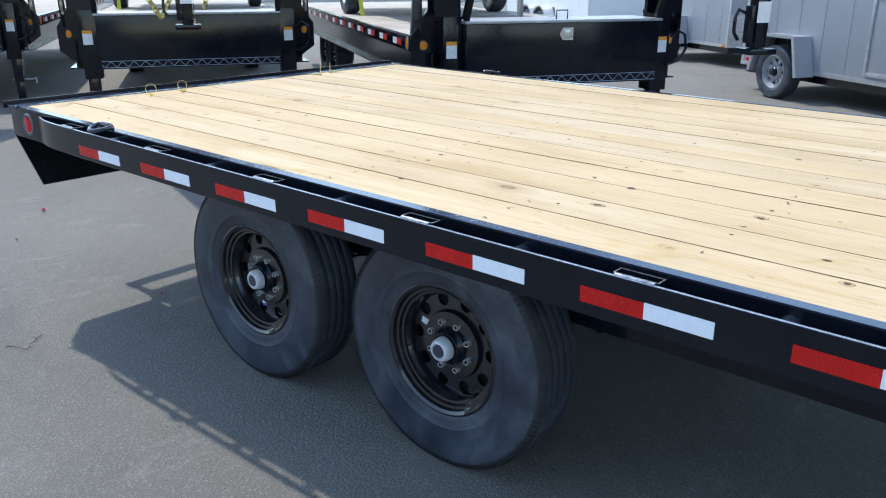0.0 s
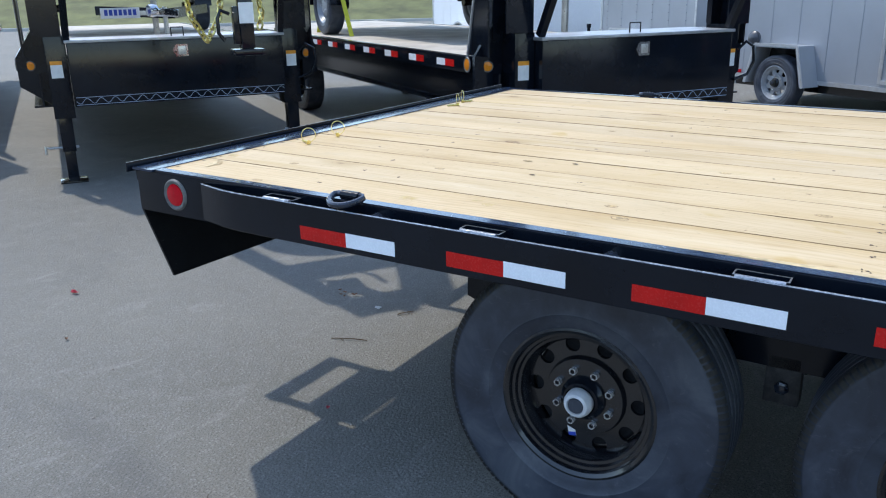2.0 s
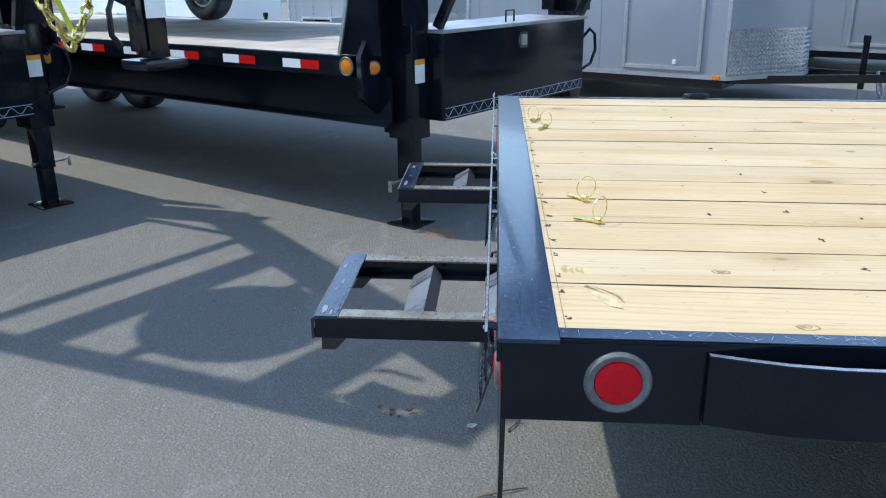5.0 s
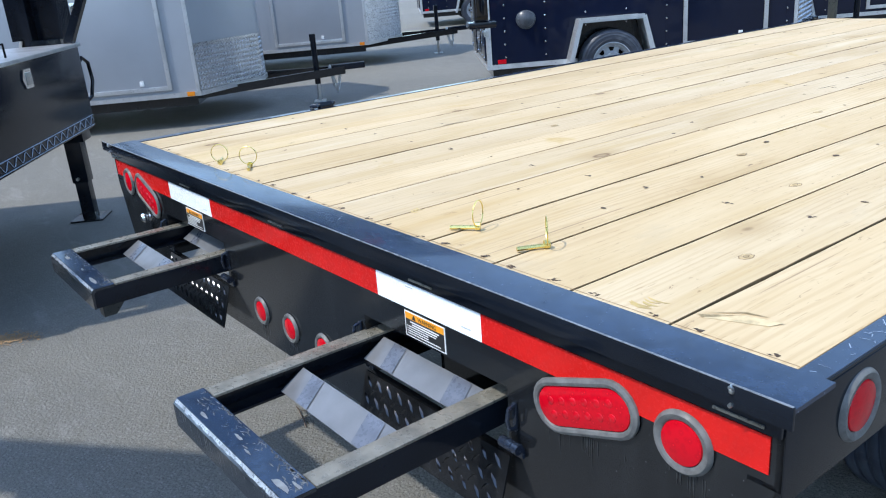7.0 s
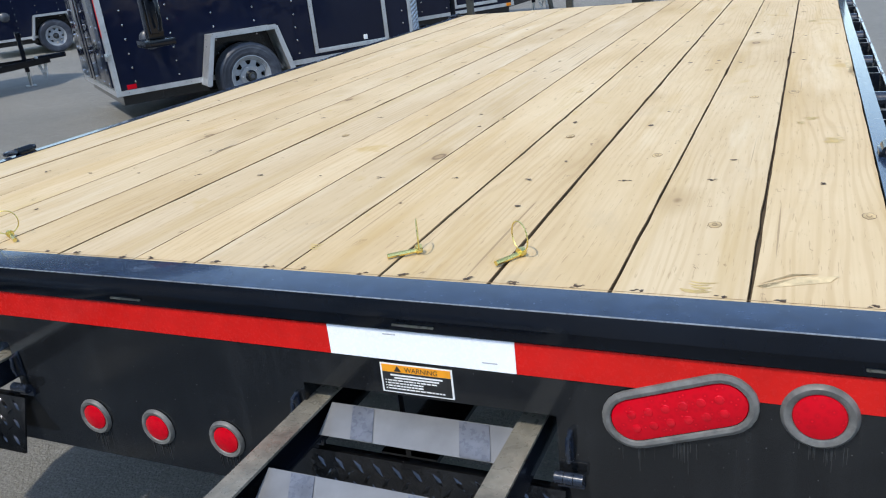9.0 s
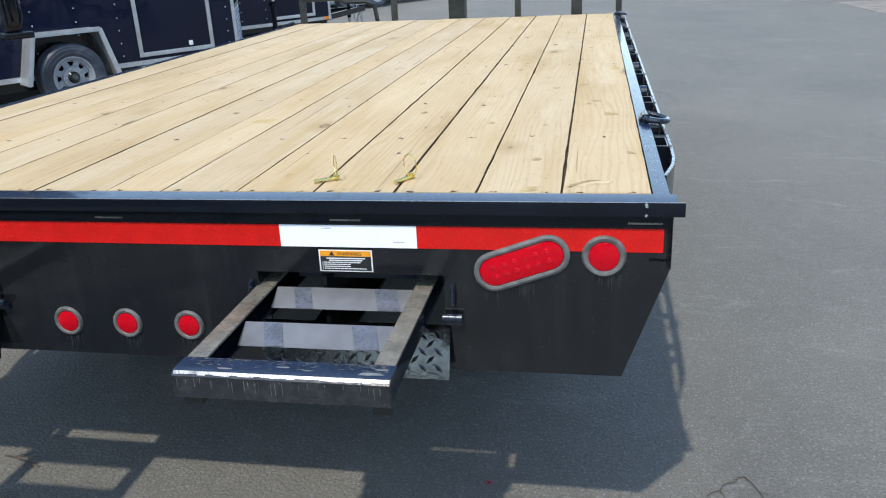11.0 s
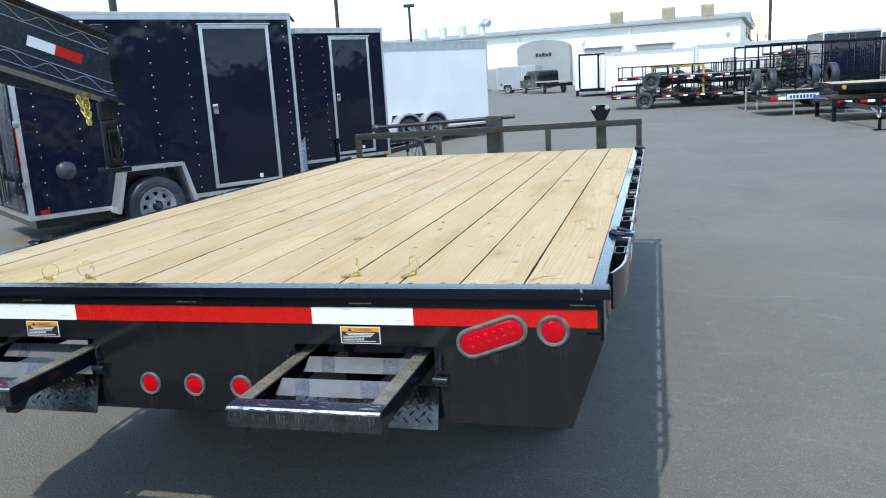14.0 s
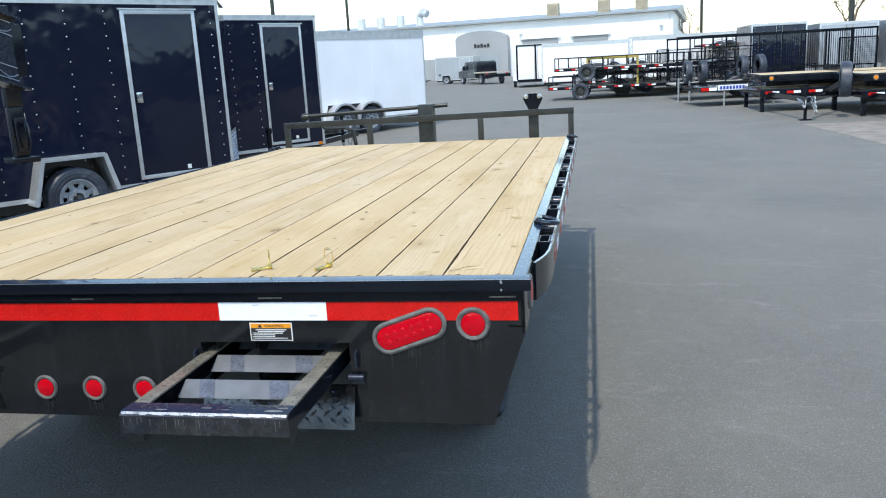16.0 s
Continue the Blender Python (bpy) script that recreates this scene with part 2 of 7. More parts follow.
def tyre_rubber(name):
    """Blue-black rubber with soft wiped smears, a few pale scuffs and a fine grain."""
    m, nt, bs = nodes_of(name)
    v = coords(nt)
    big = noise_tex(nt, v, 5.5, 5, 0.6, 0.8)
    fine = noise_tex(nt, v, 130, 3)
    c = ramp(nt, big, [(0.32, (0.018, 0.022, 0.032)), (0.52, (0.040, 0.048, 0.066)), (0.70, (0.084, 0.094, 0.112))])
    scuff = noise_tex(nt, coords(nt, (1, 0.5, 1)), 30, 7, 0.75, 1.6)
    c = mix(nt, ramp(nt, scuff, [(0.58, (0, 0, 0)), (0.74, (0.45, 0.45, 0.45))]), c, (0.15, 0.155, 0.165))
    nt.links.new(c, bs.inputs["Base Color"])
    nt.links.new(ramp(nt, big, [(0.3, (0.36, 0.36, 0.36)), (0.7, (0.52, 0.52, 0.52))]), bs.inputs["Roughness"])
    bump(nt, bs, fine, 0.35, 0.0010)
    return m


def lens_red(name, col):
    m, nt, bs = nodes_of(name)
    v = coords(nt)
    vo = nt.nodes.new("ShaderNodeTexVoronoi")
    vo.inputs["Scale"].default_value = 110
    nt.links.new(v, vo.inputs["Vector"])
    c = ramp(nt, vo.outputs["Distance"], [(0.05, tuple(min(1, k * 1.3 + 0.01) for k in col)), (0.22, tuple(k * 0.85 for k in col)), (0.6, col)])
    nt.links.new(c, bs.inputs["Base Color"])
    bs.inputs["Roughness"].default_value = 0.12
    bs.inputs["Specular IOR Level"].default_value = 0.3
    bump(nt, bs, vo.outputs["Distance"], 0.12, 0.001)
    return m


BLACK = surface("black_gloss_paint", (0.0050, 0.0075, 0.0125), 0.15, 0, 0.25, 6, 90, 0.0, 0.006, coat=0.06, wear=0.05, spec=0.27)
# black paint; the blue in its colour stands in for reflected sky
CAP = surface("sky_tinted_black_gloss", (0.011, 0.023, 0.050), 0.20, 0, 0.35, 26, 150, 0.0002, 0.12, (0.12, 0.18, 0.28), coat=0.35, wear=0.08, spec=0.4)
BLACK_DUSTY = speckled("black_dusty_paint")
BLACK_WORN = surface("black_worn_paint", (0.009, 0.015, 0.028), 0.20, 0, 0.3, 22, 160, 0.0003, 0.07, (0.26, 0.26, 0.26), coat=0.5, wear=0.10)
SCRAPED = surface("scraped_steel_paint", (0.19, 0.175, 0.14), 0.32, 0.35, 0.3, 16, 90, 0.0002, 0.6, (0.42, 0.38, 0.30), wear=0.12)
GUNMETAL = surface("dark_steel", (0.030, 0.032, 0.029), 0.34, 0.3, 0.2, 6, 120, 0, 0.06)
STEEL = surface("zinc_steel", (0.55, 0.55, 0.54), 0.34, 1.0, 0.15, 12, 90)
CHROME = surface("polished_steel", (0.72, 0.72, 0.72), 0.14, 1.0, 0.05, 12, 90, wear=0.05)
BRASS = surface("yellow_zinc", (0.80, 0.66, 0.24), 0.30, 1.0, 0.15, 30, 120)
RUBBER = tyre_rubber("tyre_rubber")
TREAD_WORN = surface("brown_worn_tread", (0.052, 0.050, 0.047), 0.7, 0, 0.3, 12, 150, 0.0008, 0.5, (0.10, 0.095, 0.085))
SATIN = surface("satin_grey_steel", (0.66, 0.67, 0.68), 0.45, 0.1, 0.12, 30, 120)
GASKET = surface("grey_rubber_ring", (0.105, 0.105, 0.10), 0.5, 0, 0.4, 40, 160, 0, 0.5, (0.24, 0.23, 0.22))
TAPE_RED = surface("red_reflective_tape", (0.60, 0.012, 0.010), 0.24, 0, 0.10, 20, 200, spec=0.32)
TAPE_WHITE = surface("white_reflective_tape", (0.92, 0.94, 0.97), 0.26, 0, 0.03, 20, 200)
LENS_RED = lens_red("red_lens", (0.56, 0.002, 0.012))
LENS_LED = surface("darker_red_led_dot", (0.54, 0.002, 0.012), 0.10, 0, 0.2, 60, 160, coat=0.3, spec=0.4)
LENS_AMBER = lens_red("amber_lens", (0.80, 0.25, 0.02))
WOOD = wood("treated_pine")
OLD_WOOD = surface("weathered_deck_wood", (0.42, 0.38, 0.32), 0.8, 0, 0.25, 3, 60, 0.001)
ASPHALT = asphalt("asphalt")
WHITE = surface("white_paint", (0.78, 0.79, 0.80), 0.32, 0, 0.05, 2, 60)
PAPER = surface("white_sticker", (0.78, 0.78, 0.76), 0.45, 0, 0.06, 30, 90)
ORANGE = surface("orange_print", (0.85, 0.33, 0.02), 0.45, 0, 0.08, 30, 90)
INK = surface("black_print", (0.02, 0.02, 0.02), 0.5)
BLUE_INK = surface("blue_print", (0.02, 0.06, 0.40), 0.4)
SKIN_BLACK = dented("black_aluminium_skin", (0.006, 0.009, 0.023), 0.08)
SKIN_SILVER = surface("silver_aluminium_skin", (0.36, 0.38, 0.41), 0.34, 0.25, 0.08, 1.2, 50, wear=0.05)
SKIN_WHITE = surface("white_aluminium_skin", (0.88, 0.89, 0.90), 0.28, 0, 0.04, 1.0, 40)
TRIM = surface("aluminium_trim", (0.62, 0.63, 0.64), 0.36, 0.7, 0.12, 8, 70, 0, 0.1)
TREAD = surface("aluminium_tread_plate", (0.60, 0.61, 0.63), 0.30, 0.9, 0.15, 9, 70)
RIM_PAINT = surface("glossy_black_wheel_paint", (0.0075, 0.0085, 0.011), 0.22, 0, 0.3, 14, 140, 0, 0.07, (0.05, 0.052, 0.055), coat=0.6, wear=0.06)
LUG = surface("zinc_lug_nut", (0.66, 0.67, 0.68), 0.28, 0.7, 0.2, 40, 120)
SCREW = surface("rusty_screw", (0.075, 0.045, 0.024), 0.6, 0.3, 0.4, 50, 200)
GRASS = surface("grass", (0.115, 0.120, 0.040), 0.9, 0, 0.4, 0.8, 30, 0.01)
CONCRETE = surface("concrete", (0.46, 0.45, 0.43), 0.85, 0, 0.12, 1.5, 60, 0.001)
GRAVEL = surface("gravel", (0.24, 0.21, 0.18), 0.9, 0, 0.3, 3, 40, 0.006)
STRAP = surface("yellow_strap", (0.62, 0.62, 0.05), 0.7, 0, 0.1, 20, 150)


# ---- mesh helpers ----
def box(b, x0, x1, y0, y1, z0, z1, bev=0.0):
    r = bmesh.ops.create_cube(b, size=1)
    vs = r["verts"]
    for v in vs:
        v.co = Vector(((x0 + x1) / 2 + v.co.x * (x1 - x0), (y0 + y1) / 2 + v.co.y * (y1 - y0), (z0 + z1) / 2 + v.co.z * (z1 - z0)))
    if bev:
        es = list({e for v in vs for e in v.link_edges})
        bmesh.ops.bevel(b, geom=es, offset=bev, segments=2, affect="EDGES", profile=0.7)
    return b


def bx(x0, x1, y0, y1, z0, z1, bev=0.003):
    return box(bmesh.new(), x0, x1, y0, y1, z0, z1, bev)


def beam(b, p0, p1, w, h, up=(0, 0, 1), bev=0.0):
    """A rectangular bar from p0 to p1, w across and h along up."""
    p0, p1 = Vector(p0), Vector(p1)
    d = (p1 - p0).normalized()
    s = d.cross(Vector(up)).normalized()
    u = s.cross(d)
    ring = []
    for p in (p0, p1):
        ring.append([b.verts.new(p + s * (a * w / 2) + u * (c * h / 2)) for a, c in ((-1, -1), (1, -1), (1, 1), (-1, 1))])
    fs = [b.faces.new(ring[0][::-1]), b.faces.new(ring[1])]
    for i in range(4):
        j = (i + 1) % 4
        fs.append(b.faces.new((ring[0][i], ring[0][j], ring[1][j], ring[1][i])))
    if bev:
        bmesh.ops.bevel(b, geom=list({e for f in fs for e in f.edges}), offset=bev, segments=2, affect="EDGES", profile=0.7)
    return b


def tube(b, pts, r, n=10, closed=False):
    """A round bar along points."""
    pts = [Vector(p) for p in pts]
    k = len(pts)
    rings = []
    prev = None
    for i, p in enumerate(pts):
        a = pts[(i - 1) % k] if (closed or i > 0) else p
        c = pts[(i + 1) % k] if (closed or i < k - 1) else p
        d = (c - a).normalized()
        if prev is None:
            q = d.orthogonal().normalized()
        else:
            q = (prev - d * prev.dot(d)).normalized()
        prev = q
        w = d.cross(q)
        rings.append([b.verts.new(p + (q * math.cos(2 * math.pi * j / n) + w * math.sin(2 * math.pi * j / n)) * r) for j in range(n)])
    for i in range(k if closed else k - 1):
        A, B = rings[i], rings[(i + 1) % k]
        for j in range(n):
            b.faces.new((A[j], A[(j + 1) % n], B[(j + 1) % n], B[j]))
    if not closed:
        b.faces.new(rings[0][::-1])
        b.faces.new(rings[-1])
    return b


def lathe(b, profile, centre, axis, n=48, closed=False):
    """Turns (radius, along) pairs round an axis through centre."""
    axis = Vector(axis).normalized()
    q = axis.orthogonal().normalized()
    w = axis.cross(q)
    centre = Vector(centre)
    rings = []
    for r, a in profile:
        if r < 1e-6:
            rings.append([b.verts.new(centre + axis * a)])
        else:
            rings.append([b.verts.new(centre + axis * a + (q * math.cos(2 * math.pi * j / n) + w * math.sin(2 * math.pi * j / n)) * r) for j in range(n)])
    pairs = list(zip(rings[:-1], rings[1:]))
    if closed:
        pairs.append((rings[-1], rings[0]))
    for A, B in pairs:
        for j in range(n):
            jj = (j + 1) % n
            if len(A) == 1 and len(B) > 1:
                b.faces.new((A[0], B[jj], B[j]))
            elif len(B) == 1 and len(A) > 1:
                b.faces.new((A[j], A[jj], B[0]))
            elif len(A) > 1:
                b.faces.new((A[j], A[jj], B[jj], B[j]))
    return b


def prism(b, poly, axis, lo, hi):
    """A polygon of pairs drawn out along x, y or z from lo to hi; the pairs are the two other axes in order."""
    def put(p, c):
        return {"x": (c, p[0], p[1]), "y": (p[0], c, p[1]), "z": (p[0], p[1], c)}[axis]
    A = [b.verts.new(put(p, lo)) for p in poly]
    B = [b.verts.new(put(p, hi)) for p in poly]
    b.faces.new(A)
    b.faces.new(B)
    for i in range(len(A)):
        j = (i + 1) % len(A)
        b.faces.new((A[i], A[j], B[j], B[i]))
    return b


def plate_with_holes(b, outer, holes, y0, y1):
    """A flat plate in x and z between y0 and y1, with holes through it."""
    edges = []
    for loop in (outer, *holes):
        vs = [b.verts.new((p[0], y0, p[1])) for p in loop]
        edges += [b.edges.new((vs[i], vs[(i + 1) % len(vs)])) for i in range(len(vs))]
    r = bmesh.ops.triangle_fill(b, use_beauty=True, use_dissolve=False, edges=edges, normal=(0, -1, 0))
    faces = [g for g in r["geom"] if isinstance(g, bmesh.types.BMFace)]
    ex = bmesh.ops.extrude_face_region(b, geom=faces)
    for g in ex["geom"]:
        if isinstance(g, bmesh.types.BMVert):
            g.co.y = y1
    return b


def mesh_of(name, bm, material):
    bmesh.ops.recalc_face_normals(bm, faces=bm.faces[:])
    for f in bm.faces:
        f.smooth = True
    for e in bm.edges:
        e.smooth = len(e.link_faces) == 2 and e.calc_face_angle(3.0) < 0.6
    me = bpy.data.meshes.new(name)
    bm.to_mesh(me)
    bm.free()
    me.materials.append(material)
    return me


def part(name, bm, material, parent, label="", m=None):
    """One mesh object under a thing or a part."""
    me = bm if isinstance(bm, bpy.types.Mesh) else mesh_of(name, bm, material)
    ob = new(name, me)
    ob.parent = parent
    if m is not None:
        ob.matrix_basis = m
    return tagged(ob, label)


def thing(name, label, category, m=None, group=""):
    ob = new(name)
    ob.empty_display_size = 0.2
    if m is not None:
        ob.matrix_basis = m
    return tagged(ob, label, category, group)


def struct(name, bm, material, label, category):
    ob = new(name, mesh_of(name, bm, material))
    return tagged(ob, label, category, kind="structure")


def circle(cx, cz, r, n=20):
    return [(cx + r * math.cos(2 * math.pi * i / n), cz + r * math.sin(2 * math.pi * i / n)) for i in range(n)]


def heading(x, y, yaw, z=0.0):
    return pose(x, y, z, 0, 0, yaw)


# ---- ground ----
ground_bm = bmesh.new()
prism(ground_bm, [(-2000, -2000), (2000, -2000), (2000, 2000), (-2000, 2000)], "z", -0.5, 0.0)
struct("ground", ground_bm, ASPHALT, "grey worn asphalt of the sales lot", "asphalt ground")

# the flatbed stands a little nose-down
TILT = Matrix.Translation((0, 1.85, 0.060)) @ pose(0, 0, 0, -0.64, -0.25) @ Matrix.Translation((0, -1.85, 0))


# ---- the flatbed trailer ----
def wheel(parent, x, y, z, radius, rim_r, width, out, rim_mat, lug_n, hub=True, ribs=True, holes=10, depth=0.45, lug_at=0.80, fine=False):
    """A tyre on a steel rim; out is +1 or -1, the side of x that it shows. Parts: tyre and rim, with the hub's pieces under the rim."""
    ax = (out, 0, 0)
    w = width / 2
    s = radius
    prof = [(rim_r, -w * 0.72), (rim_r + 0.012, -w * 0.86), (rim_r + (s - rim_r) * 0.45, -w), (s * 0.93, -w * 0.97), (s * 0.985, -w * 0.84)]
    k = 5 if ribs else 1
    half = w * 0.80
    for i in range(k):
        a0 = -half + 2 * half * i / k
        a1 = -half + 2 * half * (i + 1) / k
        g = 0.005 if ribs else 0.0
        prof += [(s * 0.995, a0 + g), (s, a0 + (a1 - a0) * 0.3), (s, a0 + (a1 - a0) * 0.7), (s * 0.995, a1 - g)]
        if ribs and i < k - 1:
            prof += [(s - 0.007, a1 - g * 0.7), (s - 0.007, a1 + g * 0.7)]
    f = s - rim_r
    if fine:
        # a smooth worn sidewall with one low bead line, on a rounded shoulder
        prof += [(s * 0.988, w * 0.84), (s * 0.972, w * 0.905), (s * 0.950, w * 0.950), (s * 0.925, w * 0.980), (rim_r + f * 0.72, w * 1.004), (rim_r + f * 0.56, w * 1.010), (rim_r + f * 0.42, w * 1.000), (rim_r + f * 0.30, w * 0.975), (rim_r + f * 0.285, w * 0.985), (rim_r + f * 0.265, w * 0.962), (rim_r + f * 0.18, w * 0.93), (rim_r + 0.018, w * 0.89), (rim_r + 0.006, w * 0.83), (rim_r, w * 0.72)]
    else:
        prof += [(s * 0.985, w * 0.84), (s * 0.955, w * 0.93), (s * 0.94, w * 0.955), (s * 0.935, w * 0.985), (rim_r + f * 0.80, w * 1.0), (rim_r + f * 0.79, w * 1.016), (rim_r + f * 0.77, w * 1.004), (rim_r + f * 0.62, w * 1.0), (rim_r + f * 0.60, w * 1.018), (rim_r + f * 0.575, w * 1.002),
                 (rim_r + f * 0.40, w * 0.99), (rim_r + f * 0.33, w * 0.98), (rim_r + f * 0.32, w * 0.995), (rim_r + f * 0.30, w * 0.975), (rim_r + 0.022, w * 0.93), (rim_r + 0.018, w * 0.90), (rim_r + 0.006, w * 0.84), (rim_r, w * 0.72)]
    tyre = part("tyre", lathe(bmesh.new(), prof, (x, y, z), ax, 64, True), RUBBER, parent, "black ribbed rubber tyre")
    if fine:
        # worn brown shoulder: a ring of small tread blocks with narrow sipes between them
        tb = bmesh.new()
        n = 132
        cs = [(math.cos(2 * math.pi * (j + k) / n), math.sin(2 * math.pi * (j + k) / n)) for j in range(n) for k in (0.0, 0.72)]
        shoulder = [(s * 0.942, w * 0.965), (s * 0.958, w * 0.944), (s * 0.976, w * 0.906), (s * 0.9915, w * 0.846), (s * 0.997, w * 0.79), (s * 0.990, w * 0.78)]
        rows = [[tb.verts.new((x + out * (al + 0.0012), y + (r + 0.0016) * c, z + (r + 0.0016) * sn)) for r, al in shoulder] for c, sn in cs]
        for j in range(n):
            p, q = rows[2 * j], rows[2 * j + 1]
            for m in range(len(shoulder) - 1):
                tb.faces.new((p[m], p[m + 1], q[m + 1], q[m]))
        bmesh.ops.solidify(tb, geom=tb.faces[:], thickness=0.0030)
        part("shoulder_tread", tb, TREAD_WORN, tyre, "brown worn shoulder tread")
    R = rim_r
    # rim barrel with two steps, then the disc
    disc_a = w * depth
    rp = [(R - 0.012, -w * 0.8), (R + 0.012, -w * 0.83), (R + 0.012, -w * 0.78), (R - 0.02, -w * 0.6), (R - 0.03, w * 0.1), (R - 0.022, w * 0.45), (R - 0.004, w * 0.60), (R + 0.004, w * 0.74), (R + 0.014, w * 0.82), (R + 0.015, w * 0.88), (R + 0.008, w * 0.90),
          (R - 0.002, w * 0.84), (R - 0.006, w * 0.72), (R - 0.014, w * 0.70), (R - 0.018, w * 0.60), (R - 0.026, w * 0.58), (R - 0.029, w * 0.47), (R - 0.036, w * 0.40), (R - 0.042, w * 0.10), (R - 0.03, -w * 0.5)]
    rim = part("rim", lathe(bmesh.new(), rp, (x, y, z), ax, 64, True), rim_mat, parent)
    db = bmesh.new()
    ro = R - 0.027
    hub_r = ro * 0.66
    hr = ro * 0.125
    if fine:
        openings = [circle((ro + hub_r) / 2 * math.cos(2 * math.pi * i / holes), (ro + hub_r) / 2 * math.sin(2 * math.pi * i / holes), hr, 12) for i in range(holes)]
    else:
        # spoked disc: wedge-shaped openings that widen towards the rim
        openings = []
        for i in range(holes):
            a = 2 * math.pi * i / holes
            da = math.pi / holes
            openings.append([(q * math.cos(a + k * da), q * math.sin(a + k * da)) for q, k in ((hub_r * 1.05, -0.30), (hub_r * 1.05, 0.30), (ro * 0.90, 0.52), (ro * 0.95, 0.40), (ro * 0.95, -0.40), (ro * 0.90, -0.52))])
    plate_with_holes(db, circle(0, 0, ro, 48), openings, 0.0, 0.012)
    lathe(db, [(hub_r * 0.98, -0.001), (hub_r * 0.93, -0.016), (hub_r * 0.55, -0.018), (hub_r * 0.0, -0.018)], (0, 0, 0), (0, 1, 0), 32)
    turn = pose(x + out * disc_a, y, z, 0, 0, 90 if out > 0 else -90)
    part("disc", db, rim_mat, rim, "", turn)
    if hub:
        a = x + out * disc_a
        hb = bmesh.new()
        lathe(hb, [(hub_r * 0.54, 0.012), (hub_r * 0.53, 0.026), (hub_r * 0.46, 0.034), (hub_r * 0.42, 0.042), (0.044, 0.044), (0.044, 0.052)], (a, y, z), ax, 32)
        part("hub", hb, BLACK, rim)
        cb = bmesh.new()
        lathe(cb, [(0.040, 0.044), (0.040, 0.060), (0.038, 0.070), (0.033, 0.078), (0.025, 0.081), (0.023, 0.076), (0.0, 0.076)], (a, y, z), ax, 32)
        part("hub_cap", cb, SATIN if fine else GUNMETAL, rim, "satin grey steel oil cap" if fine else "dark grease cap")
        pb = bmesh.new()
        lathe(pb, [(0.0225, 0.0765), (0.021, 0.081), (0.0, 0.082)], (a, y, z), ax, 20)
        part("rubber_plug", pb, RUBBER, rim)
    for i in range(lug_n):
        t = 2 * math.pi * (i + 0.5) / lug_n
        rr = hub_r * lug_at
        p = (x + out * (disc_a + 0.016), y + rr * math.cos(t), z + rr * math.sin(t))
        nb = bmesh.new()
        lathe(nb, [(0.0112, 0), (0.0112, 0.014), (0.0105, 0.018), (0.0080, 0.018), (0.0076, 0.010), (0, 0.010)], p, ax, 6)
        nut = part("lug_nut", nb, LUG, rim)
        if fine:
            part("stud", lathe(bmesh.new(), [(0.0070, 0.0), (0.0070, 0.0150), (0.0055, 0.0165), (0.0, 0.0165)], p, ax, 10), BLACK, nut)
    return tyre, rim


def ring_light(parent, name, x, z, lens_r, ring_r, face_y, label, axis=(0, -1, 0), lens=None, pos=None):
    c = pos if pos is not None else (x, face_y, z)
    g = bmesh.new()
    w = ring_r - lens_r
    lathe(g, [(ring_r, 0.0), (ring_r - 0.001, 0.003), (ring_r - w * 0.35, 0.0065), (lens_r + w * 0.2, 0.0055), (lens_r, 0.003), (lens_r, 0.0)], c, axis, 40)
    lamp = part(name, g, GASKET, parent, label)
    l = bmesh.new()
    lathe(l, [(lens_r, 0.002), (lens_r * 0.96, 0.005), (lens_r * 0.55, 0.008), (0, 0.009)], c, axis, 32)
    part("lens", l, lens or LENS_RED, lamp)
    return lamp


def oval_pts(cx, cz, half, r, ang, n=12):
    out = []
    ca, sa = math.cos(ang), math.sin(ang)
    for i in range(2 * n):
        if i < n:
            t = -math.pi / 2 + math.pi * i / (n - 1)
            px, pz = half + r * math.cos(t), r * math.sin(t)
        else:
            t = math.pi / 2 + math.pi * (i - n) / (n - 1)
            px, pz = -half + r * math.cos(t), r * math.sin(t)
        out.append((cx + px * ca - pz * sa, cz + px * sa + pz * ca))
    return out


def oval_shell(b, cx, cz, half, ang, steps):
    """Stacked oval rings: steps of (radius, y)."""
    rows = []
    for r, yy in steps:
        rows.append([b.verts.new((px, yy, pz)) for px, pz in oval_pts(cx, cz, half, r, ang)])
    n = len(rows[0])
    for A, B in zip(rows[:-1], rows[1:]):
        for i in range(n):
            b.faces.new((A[i], A[(i + 1) % n], B[(i + 1) % n], B[i]))
    return rows


POCKET = surface("worn_pocket_glint_edge", (0.20, 0.205, 0.21), 0.30, 0.4, 0.3, 30, 120, 0, 0.4, (0.42, 0.42, 0.42))
# pale metal for the rail's top edge, its gloss reflection put into the colour
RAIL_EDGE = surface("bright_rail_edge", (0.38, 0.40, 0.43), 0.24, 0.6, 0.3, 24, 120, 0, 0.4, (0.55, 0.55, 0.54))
WELD = surface("bright_painted_weld", (0.30, 0.31, 0.33), 0.22, 0.6, 0.5, 60, 160, 0.0015, coat=0.4)
KNOT_DARK = surface("dark_knot_ring", (0.24, 0.155, 0.075), 0.7, 0, 0.3, 60, 160)
SCRATCH = surface("pale_paint_scratch", (0.34, 0.40, 0.48), 0.5, 0.2, 0.3, 60, 160)
FLANK = surface("shaded_board_flank", (0.235, 0.152, 0.070), 0.9, 0, 0.35, 14, 120)
PIT = surface("dark_seam_shade", (0.065, 0.045, 0.025), 0.95, 0, 0.4, 30, 160)
flatbed = thing("flatbed_trailer", "black steel flatbed trailer with a new pine plank deck", "trailer", TILT)
DECK = 0.8866
LEN = 4.68

